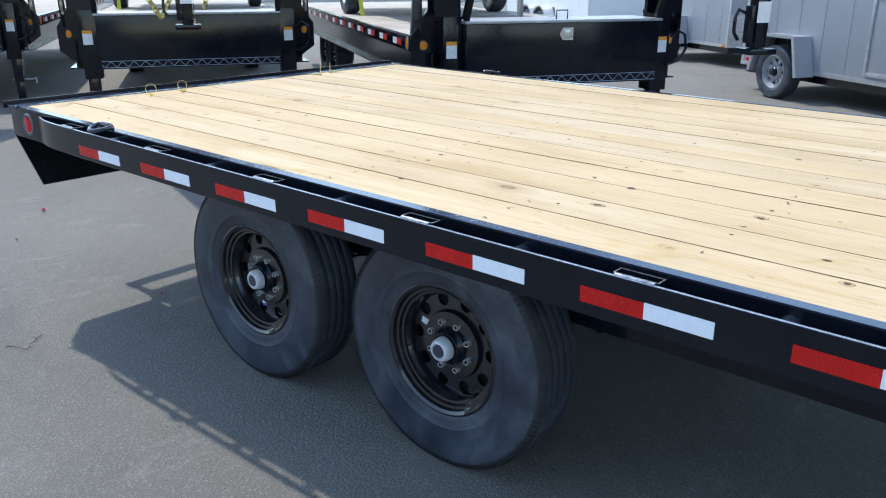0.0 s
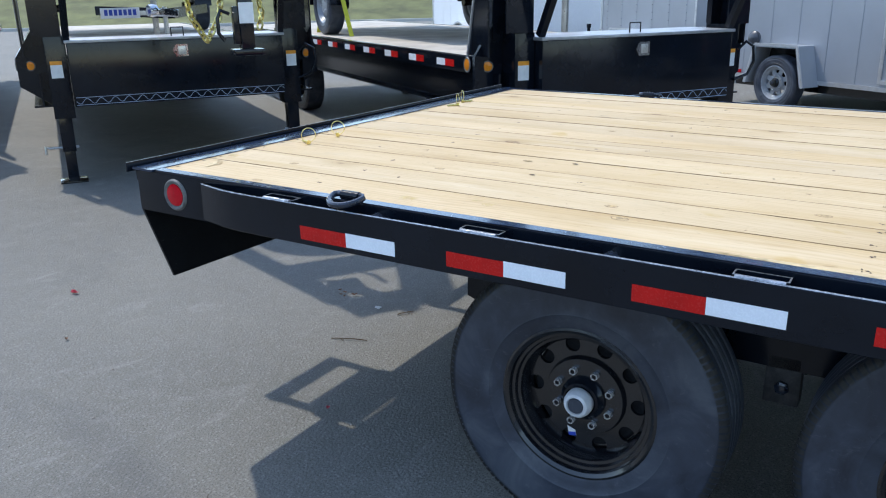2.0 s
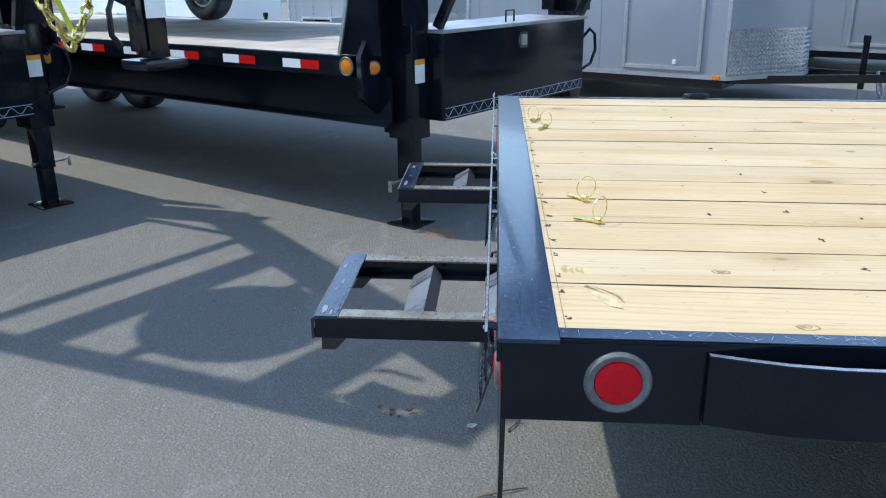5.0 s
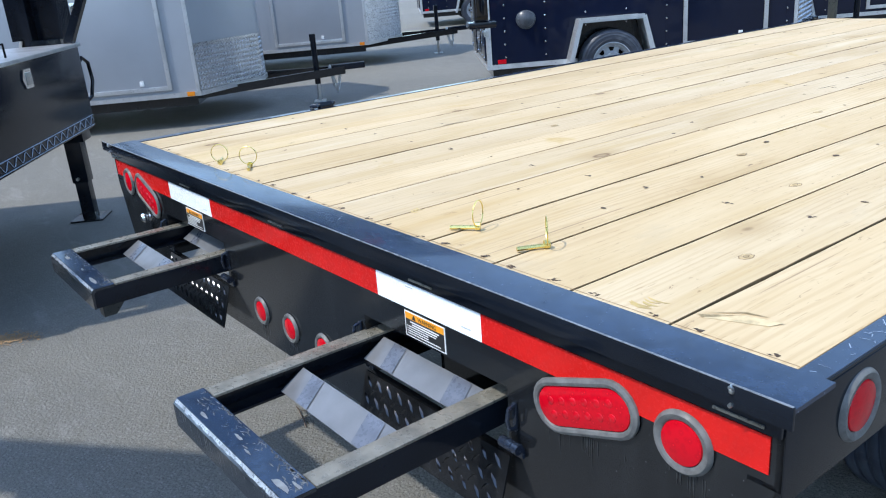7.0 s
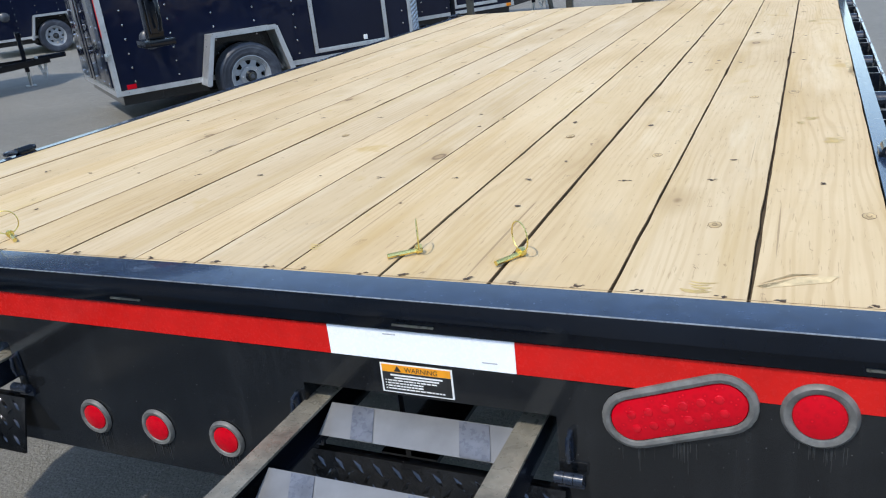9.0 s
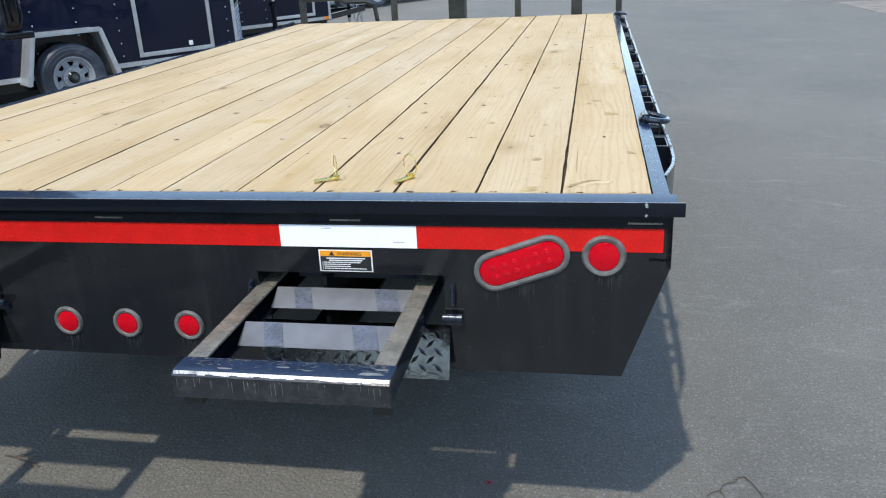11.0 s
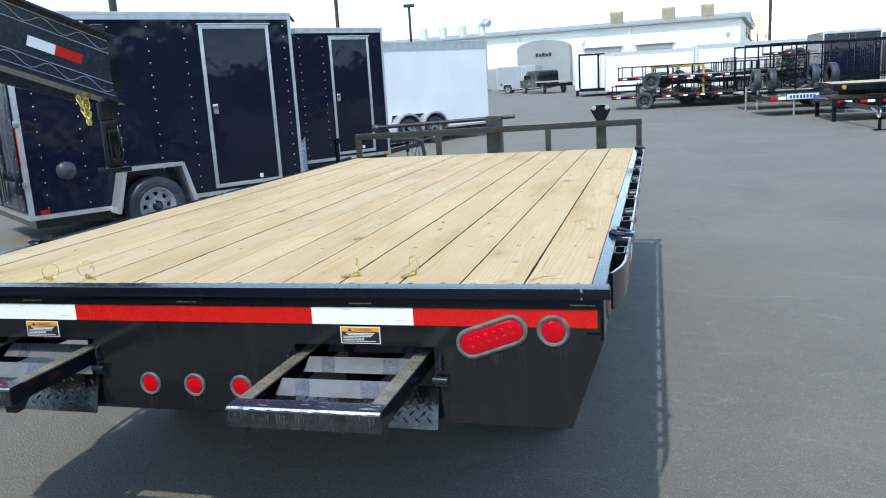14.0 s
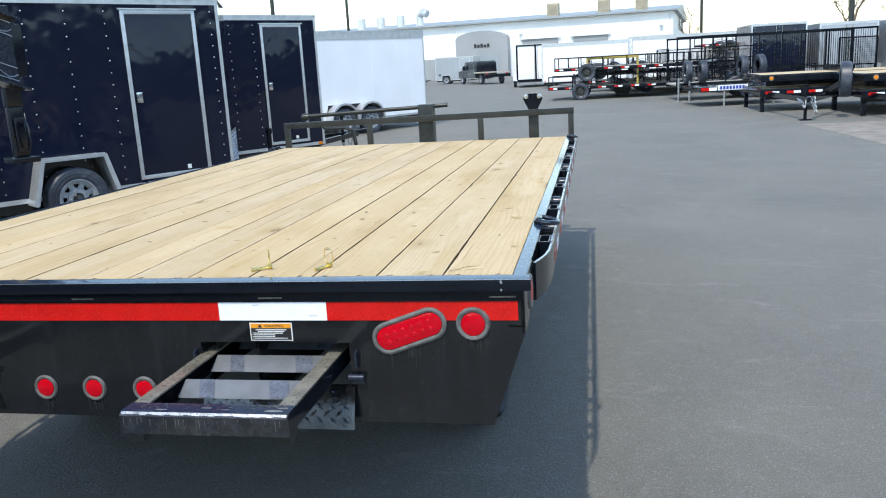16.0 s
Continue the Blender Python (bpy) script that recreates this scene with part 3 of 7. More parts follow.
# deck boards
SEAMS = [1.2085, 1.018, 0.832, 0.646, 0.457, 0.270, 0.080, -0.066, -0.260, -0.465, -0.650, -0.835, -1.020, -1.2085]
GAPS = [0.001, 0.0021, 0.0016, 0.0031, 0.0013, 0.0012, 0.0011, 0.0013, 0.0013, 0.0012, 0.0012, 0.0012, 0.0012, 0.001]
B_N = len(SEAMS) - 1

# frame: main beams, cross members, side channel
for sx in (-0.46, 0.46):
    b = bmesh.new()
    box(b, sx - 0.005, sx + 0.005, 0.10, LEN, 0.535, 0.775)
    box(b, sx - 0.055, sx + 0.055, 0.10, LEN, 0.775, 0.785)
    box(b, sx - 0.055, sx + 0.055, 0.10, LEN, 0.525, 0.535)
    part("main_beam", b, BLACK_DUSTY, flatbed)
cross_me = None
for i in range(12):
    y = 0.34 + i * 0.40
    if cross_me is None:
        b = bmesh.new()
        box(b, -1.20, 1.20, -0.003, 0.003, 0.786, 0.852)
        box(b, -1.20, 1.20, -0.003, 0.035, 0.848, 0.854)
        box(b, -1.20, 1.20, -0.003, 0.035, 0.784, 0.790)
        cross_me = mesh_of("cross_member", b, BLACK_DUSTY)
    part("cross_member", cross_me, None, flatbed, "", pose(0, y, 0))
for sx in (-1, 1):
    b = bmesh.new()
    prof = [(1.2095, 0.8872), (1.2415, 0.8872), (1.2440, 0.885), (1.2440, 0.770), (1.200, 0.770), (1.200, 0.777), (1.2375, 0.777), (1.2375, 0.881), (1.2095, 0.881)]
    prism(b, [(sx * px, pz) for px, pz in prof], "y", 0.0, LEN)
    ch = part("side_channel", b, BLACK, flatbed, "glossy black steel deck edge")
    # top strip with the sky's reflection painted in; the channel stays plain black
    part("edge_strip", bx(*sorted((sx * 1.2098, sx * 1.2436)), 0.0835, LEN, 0.8873, 0.8888, 0.0), CAP, ch, "glossy top of the deck edge, sky reflection in its colour")
    # rub rail, bent in towards the channel at its rear end
    xs = [(1.2455, 0.296), (1.259, 0.345), (1.272, 0.400), (1.280, 0.47), (1.283, 0.60), (1.283, LEN - 0.02)]
    b = bmesh.new()
    rows = []
    for x, y in xs:
        lean = max(0.0, (x - 1.2455) * 0.10)
        rows.append([b.verts.new((sx * xx, y, zz)) for xx, zz in ((x - lean, 0.759), (x + 0.0075 - lean, 0.759), (x + 0.009 - lean, 0.7605), (x + 0.009, 0.8690), (x + 0.0075, 0.8705), (x + 0.0015, 0.8705), (x, 0.8690))])
    for A, B in zip(rows[:-1], rows[1:]):
        for i in range(7):
            b.faces.new((A[i], A[(i + 1) % 7], B[(i + 1) % 7], B[i]))
    b.faces.new(rows[0])
    b.faces.new(rows[-1])
    rail = part("rub_rail", b, BLACK, flatbed, "black flat-bar rub rail")
    # thin pale strip that paints in the glint along the rail's top
    b = bmesh.new()
    rows = [[b.verts.new((sx * (x + k), y, zz)) for k, zz in ((0.0006, 0.8707), (0.0084, 0.8707), (0.0080, 0.8715), (0.0010, 0.8715))] for x, y in xs]
    for A, B in zip(rows[:-1], rows[1:]):
        for i in range(4):
            b.faces.new((A[i], A[(i + 1) % 4], B[(i + 1) % 4], B[i]))
    part("glint_top_edge", b, RAIL_EDGE, rail, "pale top edge standing in for its glint")
    # stake pockets and pipe spools between channel and rail
    for i in range(7):
        y = 0.6255 + i * 0.6305
        b = bmesh.new()
        x0, x1, h, wl = 1.2447, 1.2800, 0.0540, 0.0032
        for (px0, px1, py0, py1) in ((x0, x0 + wl, y - h, y + h), (x1 - wl, x1 - 0.0006, y - h, y + h), (x0 + wl, x1 - wl, y - h, y - h + wl), (x0 + wl, x1 - wl, y + h - wl, y + h)):
            box(b, *sorted((sx * px0, sx * px1)), py0, py1, 0.800, 0.8742, 0.0006)
        pocket = part("stake_pocket", b, BLACK, flatbed, "thin-walled stake pocket with a worn bright rim")
        b = bmesh.new()
        for (px0, px1, py0, py1) in ((x0, x0 + wl, y - h, y + h), (x1 - wl, x1 - 0.0006, y - h, y + h), (x0 + wl, x1 - wl, y - h, y - h + wl), (x0 + wl, x1 - wl, y + h - wl, y + h)):
            box(b, *sorted((sx * px0, sx * px1)), py0, py1, 0.8743, 0.8752, 0.0)
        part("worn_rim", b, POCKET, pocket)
        # uneven weld bead between pocket and rail
        b = bmesh.new()
        wr = random.Random(400 + i)
        tube(b, [(sx * (1.2850 + wr.uniform(-0.001, 0.001)), y - h + 0.006 + 0.096 * k / 15, 0.8722 + wr.uniform(-0.0008, 0.0008)) for k in range(16)], 0.0046, 8)
        part("weld_bead", b, WELD, pocket, "bright lumpy weld bead")
        if y + 0.32 < LEN - 0.1:
            b = bmesh.new()
            tube(b, [(sx * 1.2442, y + 0.316, 0.846), (sx * 1.2800, y + 0.316, 0.846)], 0.0235, 20)
            part("pipe_spool", b, BLACK_WORN, flatbed)
    # bent corner plate behind the rail
    b = bx(*sorted((sx * 1.2330, sx * 1.2455)), 0.0, 0.296, 0.7525, 0.8805, 0.002)
    part("corner_plate", b, BLACK, flatbed)
    # conspicuity tape on the rail
    y = 0.710
    for k in range(9):
        if y > LEN - 0.4:
            break
        for yy, mt, nm in ((y, TAPE_RED, "red_tape"), (y + 0.1555, TAPE_WHITE, "white_tape")):
            b = bmesh.new()
            zs = 0.007 * (yy - 0.9)
            prism(b, [(sx * (1.2883 + 0.034 * (z + zs - 0.7605) + k), z + zs) for k, z in ((-0.001, 0.7755), (0.0012, 0.7755), (0.0012, 0.8140), (-0.001, 0.8140))], "y", yy, yy + 0.1550)
            part(nm, b, mt, flatbed)
        y += 0.4625
    ring_light(flatbed, "side_marker_light", 0, 0, 0.035, 0.050, 0, "red round marker light in a grey rubber ring", (sx, 0, 0), pos=(sx * 1.2455, 0.170, 0.8195))
    # weld-on ring on the deck edge
    for y in (0.842, 4.58):
        b = bmesh.new()
        box(b, *sorted((sx * 1.214, sx * 1.242)), y - 0.028, y + 0.028, 0.8886, 0.900, 0.004)
        tube(b, [(sx * 1.232, y - 0.028, 0.899), (sx * 1.232, y + 0.028, 0.899)], 0.013, 12)
        clip = part("ring_clip", b, BLACK, flatbed)
        pts = []
        for i in range(14):
            t = math.pi * i / 13
            pts.append((sx * (1.242 + 0.056 * math.sin(t)), y - 0.047 * math.cos(t), 0.900 - 0.012 * math.sin(t)))
        b = bmesh.new()
        tube(b, [(sx * 1.232, y - 0.040, 0.901)] + pts + [(sx * 1.232, y + 0.040, 0.901)], 0.0085, 10, True)
        part("tie_down_ring", b, BLACK_WORN, clip, "forged black tie-down ring")

# rear plate with two ramp slots
SL = ((-0.790, -0.360), (0.339, 0.769))
outer = [(-1.2445, 0.8795), (-1.2445, 0.755), (-1.153, 0.4985), (1.153, 0.4985), (1.2445, 0.755), (1.2445, 0.8795)]
holes = [[(a, 0.604), (c, 0.604), (c, 0.7265), (a, 0.7265)] for a, c in SL]
rear = part("rear_plate", plate_with_holes(bmesh.new(), outer, holes, 0.0, 0.008), BLACK_DUSTY, flatbed, "black painted rear bumper plate")
# inner housings behind the slots
for a, c in SL:
    b = bmesh.new()
    for q in ((a - 0.012, a - 0.002, 0.009, 2.0, 0.59, 0.73), (c + 0.002, c + 0.012, 0.009, 2.0, 0.59, 0.73), (a - 0.012, c + 0.012, 0.009, 2.0, 0.73, 0.738), (a - 0.012, c + 0.012, 1.99, 2.0, 0.60, 0.73)):
        box(b, *q)
    part("ramp_housing", b, BLACK_DUSTY, flatbed)

# rear top cap and hook bar
b = bmesh.new()
lip = [(-0.0040 - 0.0032 * math.sin(radians(k * 18)), 0.8863 + 0.0032 * math.cos(radians(k * 18))) for k in range(11)]
prism(b, [(0.082, 0.8895), (0.082, 0.883)] + lip[::-1], "x", -1.256, 1.256)
for f in b.faces:
    f.smooth = len(f.verts) == 4 and abs(f.normal.x) < 0.5 and f.calc_area() < 0.004
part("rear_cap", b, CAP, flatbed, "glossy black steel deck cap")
hook = part("hook_bar", bx(-1.265, 1.265, -0.0262, -0.0212, 0.874, 0.9030, 0.001), BLACK, flatbed, "black flat hook bar behind the deck edge")
# pale strip that paints in the glint along the bar's top
part("glint_top_edge", bx(-1.264, 1.264, -0.0256, -0.0218, 0.9031, 0.9036, 0.0), POCKET, hook, "pale top edge standing in for its glint")
part("ledge", bx(-1.2435, 1.2435, -0.0080, -0.0006, 0.846, 0.8815, 0.0015), BLACK, flatbed)
for x in (-1.19, -0.56, 0.0, 0.56, 1.19):
    part("standoff", bx(x - 0.012, x + 0.012, -0.0210, -0.0082, 0.8775, 0.8810, 0.0), BLACK, hook)
    part("hook_stop", bx(x - 0.034, x + 0.034, -0.0112, -0.0082, 0.853, 0.8565, 0.0005), SCRAPED, flatbed)
    if abs(x) > 1:
        wr = random.Random(int(x * 100))
        for z0, z1, r in ((0.902, 0.894, 0.0036), (0.879, 0.875, 0.0028)):
            part("bright_pin", tube(bmesh.new(), [(x + wr.uniform(-0.002, 0.002), -0.0266, z0 - (z0 - z1) * k / 3) for k in range(4)], r, 7), STEEL, hook)
# rear tape
GREY_PRINT = surface("grey_print", (0.42, 0.43, 0.46), 0.5, 0, 0.3, 300, 600)
for x0, x1, mt, nm in ((-1.228, -0.718, TAPE_RED, "red_tape"), (-0.7175, -0.408, TAPE_WHITE, "white_tape"), (-0.4075, 0.4045, TAPE_RED, "red_tape"), (0.405, 0.7145, TAPE_WHITE, "white_tape"), (0.715, 1.228, TAPE_RED, "red_tape")):
    strip = part(nm, bx(x0, x1, -0.0022, -0.0004, 0.7895, 0.8405, 0.0), mt, rear)
    if nm == "white_tape":
        for u0, u1, v0, v1 in ((x1 - 0.052, x1 - 0.028, 0.8015, 0.8035), (x0 + 0.098, x0 + 0.120, 0.8325, 0.8345)):
            part("print_bar", bx(u0, u1, -0.0026, -0.0022, v0, v1, 0.0), GREY_PRINT, strip, "tiny grey print")
# lights on the plate
for sx in (-1, 1):
    ring_light(rear, "round_tail_light", sx * 1.110, 0.7800, 0.032, 0.0460, -0.0025, "round red tail light in a grey rubber ring")
    ang = radians(19.5) * sx
    cx, cz = sx * 0.9385, 0.7605
    g = bmesh.new()
    oval_shell(g, cx, cz, 0.0605, ang, [(0.0455, -0.0025), (0.0445, -0.006), (0.039, -0.009), (0.034, -0.008), (0.0325, -0.005)])
    lamp = part("oval_tail_light", g, GASKET, rear, "oval red tail light in a grey rubber ring")
    l = bmesh.new()
    rows = oval_shell(l, cx, cz, 0.0605, ang, [(0.0325, -0.0035), (0.031, -0.0065), (0.022, -0.0085), (0.010, -0.0095)])
    l.faces.new(rows[-1])
    lens = part("lens", l, LENS_RED, lamp)
    for k in range(6):
        for row in (-1, 1):
            u, v = -0.060 + 0.024 * k, row * 0.0105
            px, pz = cx + u * math.cos(ang) - v * math.sin(ang), cz + u * math.sin(ang) + v * math.cos(ang)
            part("led", lathe(bmesh.new(), [(0.0068, 0.0), (0.0060, 0.0014), (0.0030, 0.0022), (0.0, 0.0024)], (px, -0.0088, pz), (0, -1, 0), 12), LENS_LED, lens)
for x in (-0.168, -0.0105, 0.1495):
    ring_light(rear, "marker_light", x, 0.5850, 0.0265, 0.0380, -0.0015, "small round red marker light in a grey rubber ring")


def warning_sticker(parent, x):
    s = part("warning_sticker", bx(x, x + 0.122, -0.0014, -0.0003, 0.7315, 0.7825, 0.0), PAPER, parent, "white, orange and black warning sticker")
    part("orange_band", bx(x + 0.003, x + 0.119, -0.0019, -0.0014, 0.7680, 0.7805, 0.0), ORANGE, s)
    part("black_panel", bx(x + 0.003, x + 0.119, -0.0019, -0.0014, 0.7340, 0.7675, 0.0), INK, s)
    cu = bpy.data.curves.new("warning_word", "FONT")
    cu.body = "WARNING"
    cu.size = 0.0115
    cu.align_x = "CENTER"
    cu.extrude = 0.0001
    cu.materials.append(INK)
    w = new("warning_word", cu)
    w.parent = s
    w.matrix_basis = pose(x + 0.070, -0.0022, 0.7700, 90, 0, 0)
    t = bmesh.new()
    prism(t, [(x + 0.024, 0.7695), (x + 0.036, 0.7695), (x + 0.030, 0.7793)], "y", -0.0023, -0.0020)
    part("triangle_sign", t, INK, s)
    rnd = random.Random(5)
    for i in range(6):
        l = bmesh.new()
        z = 0.7630 - i * 0.0048
        if i < 2:
            c = x + 0.061
            h = 0.044 - 0.006 * i
            box(l, c - h, c + h, -0.0022, -0.0019, z - 0.0013, z + 0.0013)
        else:
            box(l, x + 0.007, x + 0.009, -0.0022, -0.0019, z - 0.001, z + 0.001)
            px = x + 0.011
            end = x + 0.062 + 0.052 * rnd.random()
            while px < end:
                w1 = 0.003 + 0.006 * rnd.random()
                box(l, px, px + w1, -0.0022, -0.0019, z - 0.0011, z + 0.0011)
                px += w1 + 0.0012
        part("print_line", l, PAPER, s)


for x in (-0.605, 0.490):
    warning_sticker(rear, x)

# tread-plate flaps under the slots
RUN = surface("grey_dust_run", (0.030, 0.031, 0.032), 0.5, 0, 0.4, 40, 160)
TREAD_BLACK = surface("glossy_black_tread_plate", (0.075, 0.078, 0.085), 0.10, 0.9, 0.3, 30, 90, 0.0006, wear=0.05)
def tread_bars(b, x0, x1, v0, v1, place, pitch=0.030, ln=0.0125, wd=0.0042, up=0.0018):
    """Raised lozenge bars, alternately turned, on a plane given by place(u, v, h)."""
    nu = int((x1 - x0) / pitch)
    nv = int((v1 - v0) / pitch)
    for i in range(nu * 2):
        for j in range(nv * 2):
            if (i + j) % 2:
                continue
            u = x0 + pitch * 0.5 * (i + 0.8)
            v = v0 + pitch * 0.5 * (j + 0.8)
            if u > x1 - ln or v > v1 - ln:
                continue
            s = 1 if (i % 2 == 0) else -1
            d = Vector((0.7071, 0.7071 * s)) * ln
            q = Vector((-0.7071 * s, 0.7071)) * wd
            vs = [b.verts.new(place(u + a.x, v + a.y, h)) for a, h in ((-d, 0), (-q, 0), (d, 0), (q, 0))]
            t0, t1 = b.verts.new(place(u - d.x * 0.5, v - d.y * 0.5, up)), b.verts.new(place(u + d.x * 0.5, v + d.y * 0.5, up))
            b.faces.new((vs[0], vs[1], t1, t0))
            b.faces.new((vs[1], vs[2], t1))
            b.faces.new((vs[2], vs[3], t0, t1))
            b.faces.new((vs[3], vs[0], t0))


for a, c in SL:
    b = bmesh.new()
    hz, hy = 0.605, -0.010
    d = Vector((0, -0.30, -0.954))
    nrm = Vector((0, -0.954, 0.30))

    def place(u, v, h, hy=hy, hz=hz):
        p = Vector((u, hy, hz)) + d * v + nrm * h
        return p[:]

    ps = [place(a, 0, -0.004), place(c + 0.01, 0, -0.004), place(c + 0.01, 0.116, -0.004), place(a, 0.116, -0.004)]
    qs = [place(a, 0, 0), place(c + 0.01, 0, 0), place(c + 0.01, 0.116, 0), place(a, 0.116, 0)]
    A = [b.verts.new(p) for p in ps]
    B = [b.verts.new(p) for p in qs]
    b.faces.new(A)
    b.faces.new(B)
    for i in range(4):
        b.faces.new((A[i], A[(i + 1) % 4], B[(i + 1) % 4], B[i]))
    flap = part("ramp_flap", b, TREAD_BLACK, flatbed, "black tread-plate ramp flap")
    b = bmesh.new()
    tread_bars(b, a + 0.004, c + 0.006, 0.004, 0.116, place, 0.036, 0.0145, 0.0046, 0.0030)
    tagged(part("tread", b, TREAD_BLACK, flap, "raised bright-worn lozenges"), kind="stuff")
    for x in (a + 0.004, c + 0.018):
        hb = bmesh.new()
        for k in range(3):
            tube(hb, [(x - 0.021 + 0.0145 * k, -0.015, 0.633), (x - 0.0075 + 0.0145 * k, -0.015, 0.633)], 0.0095, 12)
        box(hb, x - 0.020, x + 0.020, -0.0075, -0.0008, 0.611, 0.628, 0.001)
        part("hinge", hb, BLACK_WORN, flap, "glossy black three-knuckle hinge")
    for x in (a - 0.016, c + 0.020):
        hb = bmesh.new()
        box(hb, x - 0.004, x + 0.004, -0.0055, -0.0008, 0.655, 0.708, 0.001)
        tube(hb, [(x, -0.005, 0.704), (x, -0.017, 0.701), (x, -0.021, 0.682), (x, -0.017, 0.664), (x, -0.005, 0.660)], 0.0038, 8)
        part("keeper", hb, BLACK_WORN, flap)
# bright pin on the far ramp slot
b = bmesh.new()
lathe(b, [(0.017, 0.0), (0.017, 0.004), (0.008, 0.006), (0.008, 0.012), (0.015, 0.017), (0.016, 0.023), (0.011, 0.031), (0.0, 0.033)], (-0.958, -0.0008, 0.687), (0, -1, 0), 16)
part("lock_pin", b, CHROME, rear, "bright steel pin head")
# dusty runs under the lamps
b = bmesh.new()
dr = random.Random(61)
for lx, lz, half, n in [(x, 0.547, 0.026, 16) for x in (-0.168, -0.0105, 0.1495)] + [(sx * 1.110, 0.734, 0.034, 18) for sx in (-1, 1)] + [(sx * 0.9385, 0.708, 0.075, 22) for sx in (-1, 1)]:
    for _ in range(n):
        xx, ln, wd = lx + max(-half, min(half, dr.gauss(0, half * 0.5))), min(0.055, abs(dr.gauss(0.018, 0.014)) + 0.004), dr.uniform(0.0003, 0.0010)
        ln = min(ln, lz - 0.503)
        b.faces.new([b.verts.new((xx + u * wd, -0.0006, v)) for u, v in ((-1, lz + 0.004), (1, lz + 0.004), (0.4, lz - ln), (-0.4, lz - ln))])
tagged(part("dust_film", b, RUN, rear, "pale dusty runs below the lamps"), kind="stuff")

DRUM = surface("matte_black_backing", (0.006, 0.006, 0.007), 0.85, 0, 0.3, 12, 100)
HANGER = surface("dusty_black_steel", (0.03, 0.03, 0.03), 0.5, 0, 0.3, 12, 100, 0, 0.5, (0.16, 0.15, 0.14))
# wheels, axles, springs
HZ = 0.3385
for y in (1.411, 2.3675):
    hz = HZ + 0.0112 * (y - 1.85)
    b = bmesh.new()
    tube(b, [(-0.80, y, hz), (0.80, y, hz)], 0.045, 16)
    part("axle", b, BLACK_DUSTY, flatbed)
    for sx in (-1, 1):
        w = part("wheel", tube(bmesh.new(), [(sx * 0.78, y, hz), (sx * 0.90, y, hz)], 0.12, 24), BLACK_DUSTY, flatbed, "black steel wheel with a ribbed tyre")
        wheel(w, sx * 0.914, y, hz, 0.4045, 0.209, 0.208, sx, RIM_PAINT, 8, depth=0.18, lug_at=0.68, fine=True)
        # unseen black drum added behind the disc so that its holes look dark
        part("drum_backing", lathe(bmesh.new(), [(0.165, -0.11), (0.168, -0.012), (0.160, -0.004), (0.0, -0.004)], (sx * 0.914, y, hz), (sx, 0, 0), 32), DRUM, w)
        b = bmesh.new()
        for i in range(4):
            L = 0.36 - i * 0.07
            pts = [(sx * 0.66, y + L * t, hz + 0.045 + 0.014 * i + 0.07 * (t * t)) for t in (-1, -0.6, -0.2, 0.2, 0.6, 1)]
            for p, q in zip(pts[:-1], pts[1:]):
                beam(b, p, q, 0.05, 0.010)
        part("leaf_spring", b, BLACK_DUSTY, flatbed)
for sx in (-1, 1):
    # deep side beam over the springs, open towards the rear
    b = bmesh.new()
    prism(b, [(0.930, 0.784), (0.930, 0.482), (0.985, 0.462), (LEN, 0.462), (LEN, 0.784)], "x", *sorted((sx * 0.755, sx * 0.765)))
    box(b, *sorted((sx * 0.745, sx * 0.7545)), 0.985, LEN, 0.462, 0.470)
    part("side_beam", b, BLACK, flatbed, "deep black steel beam beside the wheels")
    for y in (1.04, 1.889, 2.78):
        b = bmesh.new()
        prism(b, [(y - 0.07, 0.78), (y + 0.07, 0.78), (y + 0.05, 0.43), (y - 0.05, 0.43)], "x", *sorted((sx * 0.62, sx * 0.628)))
        prism(b, [(y - 0.07, 0.78), (y + 0.07, 0.78), (y + 0.05, 0.43), (y - 0.05, 0.43)], "x", *sorted((sx * 0.692, sx * 0.70)))
        tube(b, [(sx * 0.60, y, 0.455), (sx * 0.735, y, 0.455)], 0.016, 8)
        part("spring_hanger", b, BLACK_DUSTY, flatbed)
    b = bx(*sorted((sx * 0.74, sx * 1.19)), 0.93, 2.80, 0.776, 0.784, 0.001)
    part("wheel_well_cover", b, BLACK_DUSTY, flatbed)
# equaliser hangers between the wheels
for sx in (-1, 1):
    b = bx(*sorted((sx * 0.715, sx * 0.765)), 1.844, 1.934, 0.36, 0.50, 0.006)
    eq = part("equaliser_hanger", b, HANGER, flatbed, "dusty steel equaliser hanger")
    part("hanger_bolt", lathe(bmesh.new(), [(0.019, 0.0), (0.019, 0.012), (0.012, 0.016), (0.0, 0.016)], (sx * 0.765, 1.889, 0.41), (sx, 0, 0), 6), BLACK_WORN, eq)
# small stickers on the rims
for y, ang in ((1.411, 252), (2.3675, 160)):
    hz = HZ + 0.0112 * (y - 1.85)
    t = radians(ang)
    m = Matrix.Translation((0.914 + 0.0195, y + 0.124 * math.cos(t), hz + 0.124 * math.sin(t))) @ pose(0, 0, 0, 12 if ang > 200 else 75)
    s = part("rim_sticker", bx(-0.0005, 0.0012, -0.011, 0.011, -0.021, 0.021, 0.0), PAPER, flatbed, "small white and blue rim sticker", m)
    part("blue_band", bx(0.0013, 0.0016, -0.011, 0.011, -0.021, -0.010, 0.0), BLUE_INK, s)

BAND = surface("blue_black_band_paint", (0.095, 0.105, 0.130), 0.30, 0, 0.3, 30, 120, 0, 0.2, (0.12, 0.12, 0.12), coat=0.4)
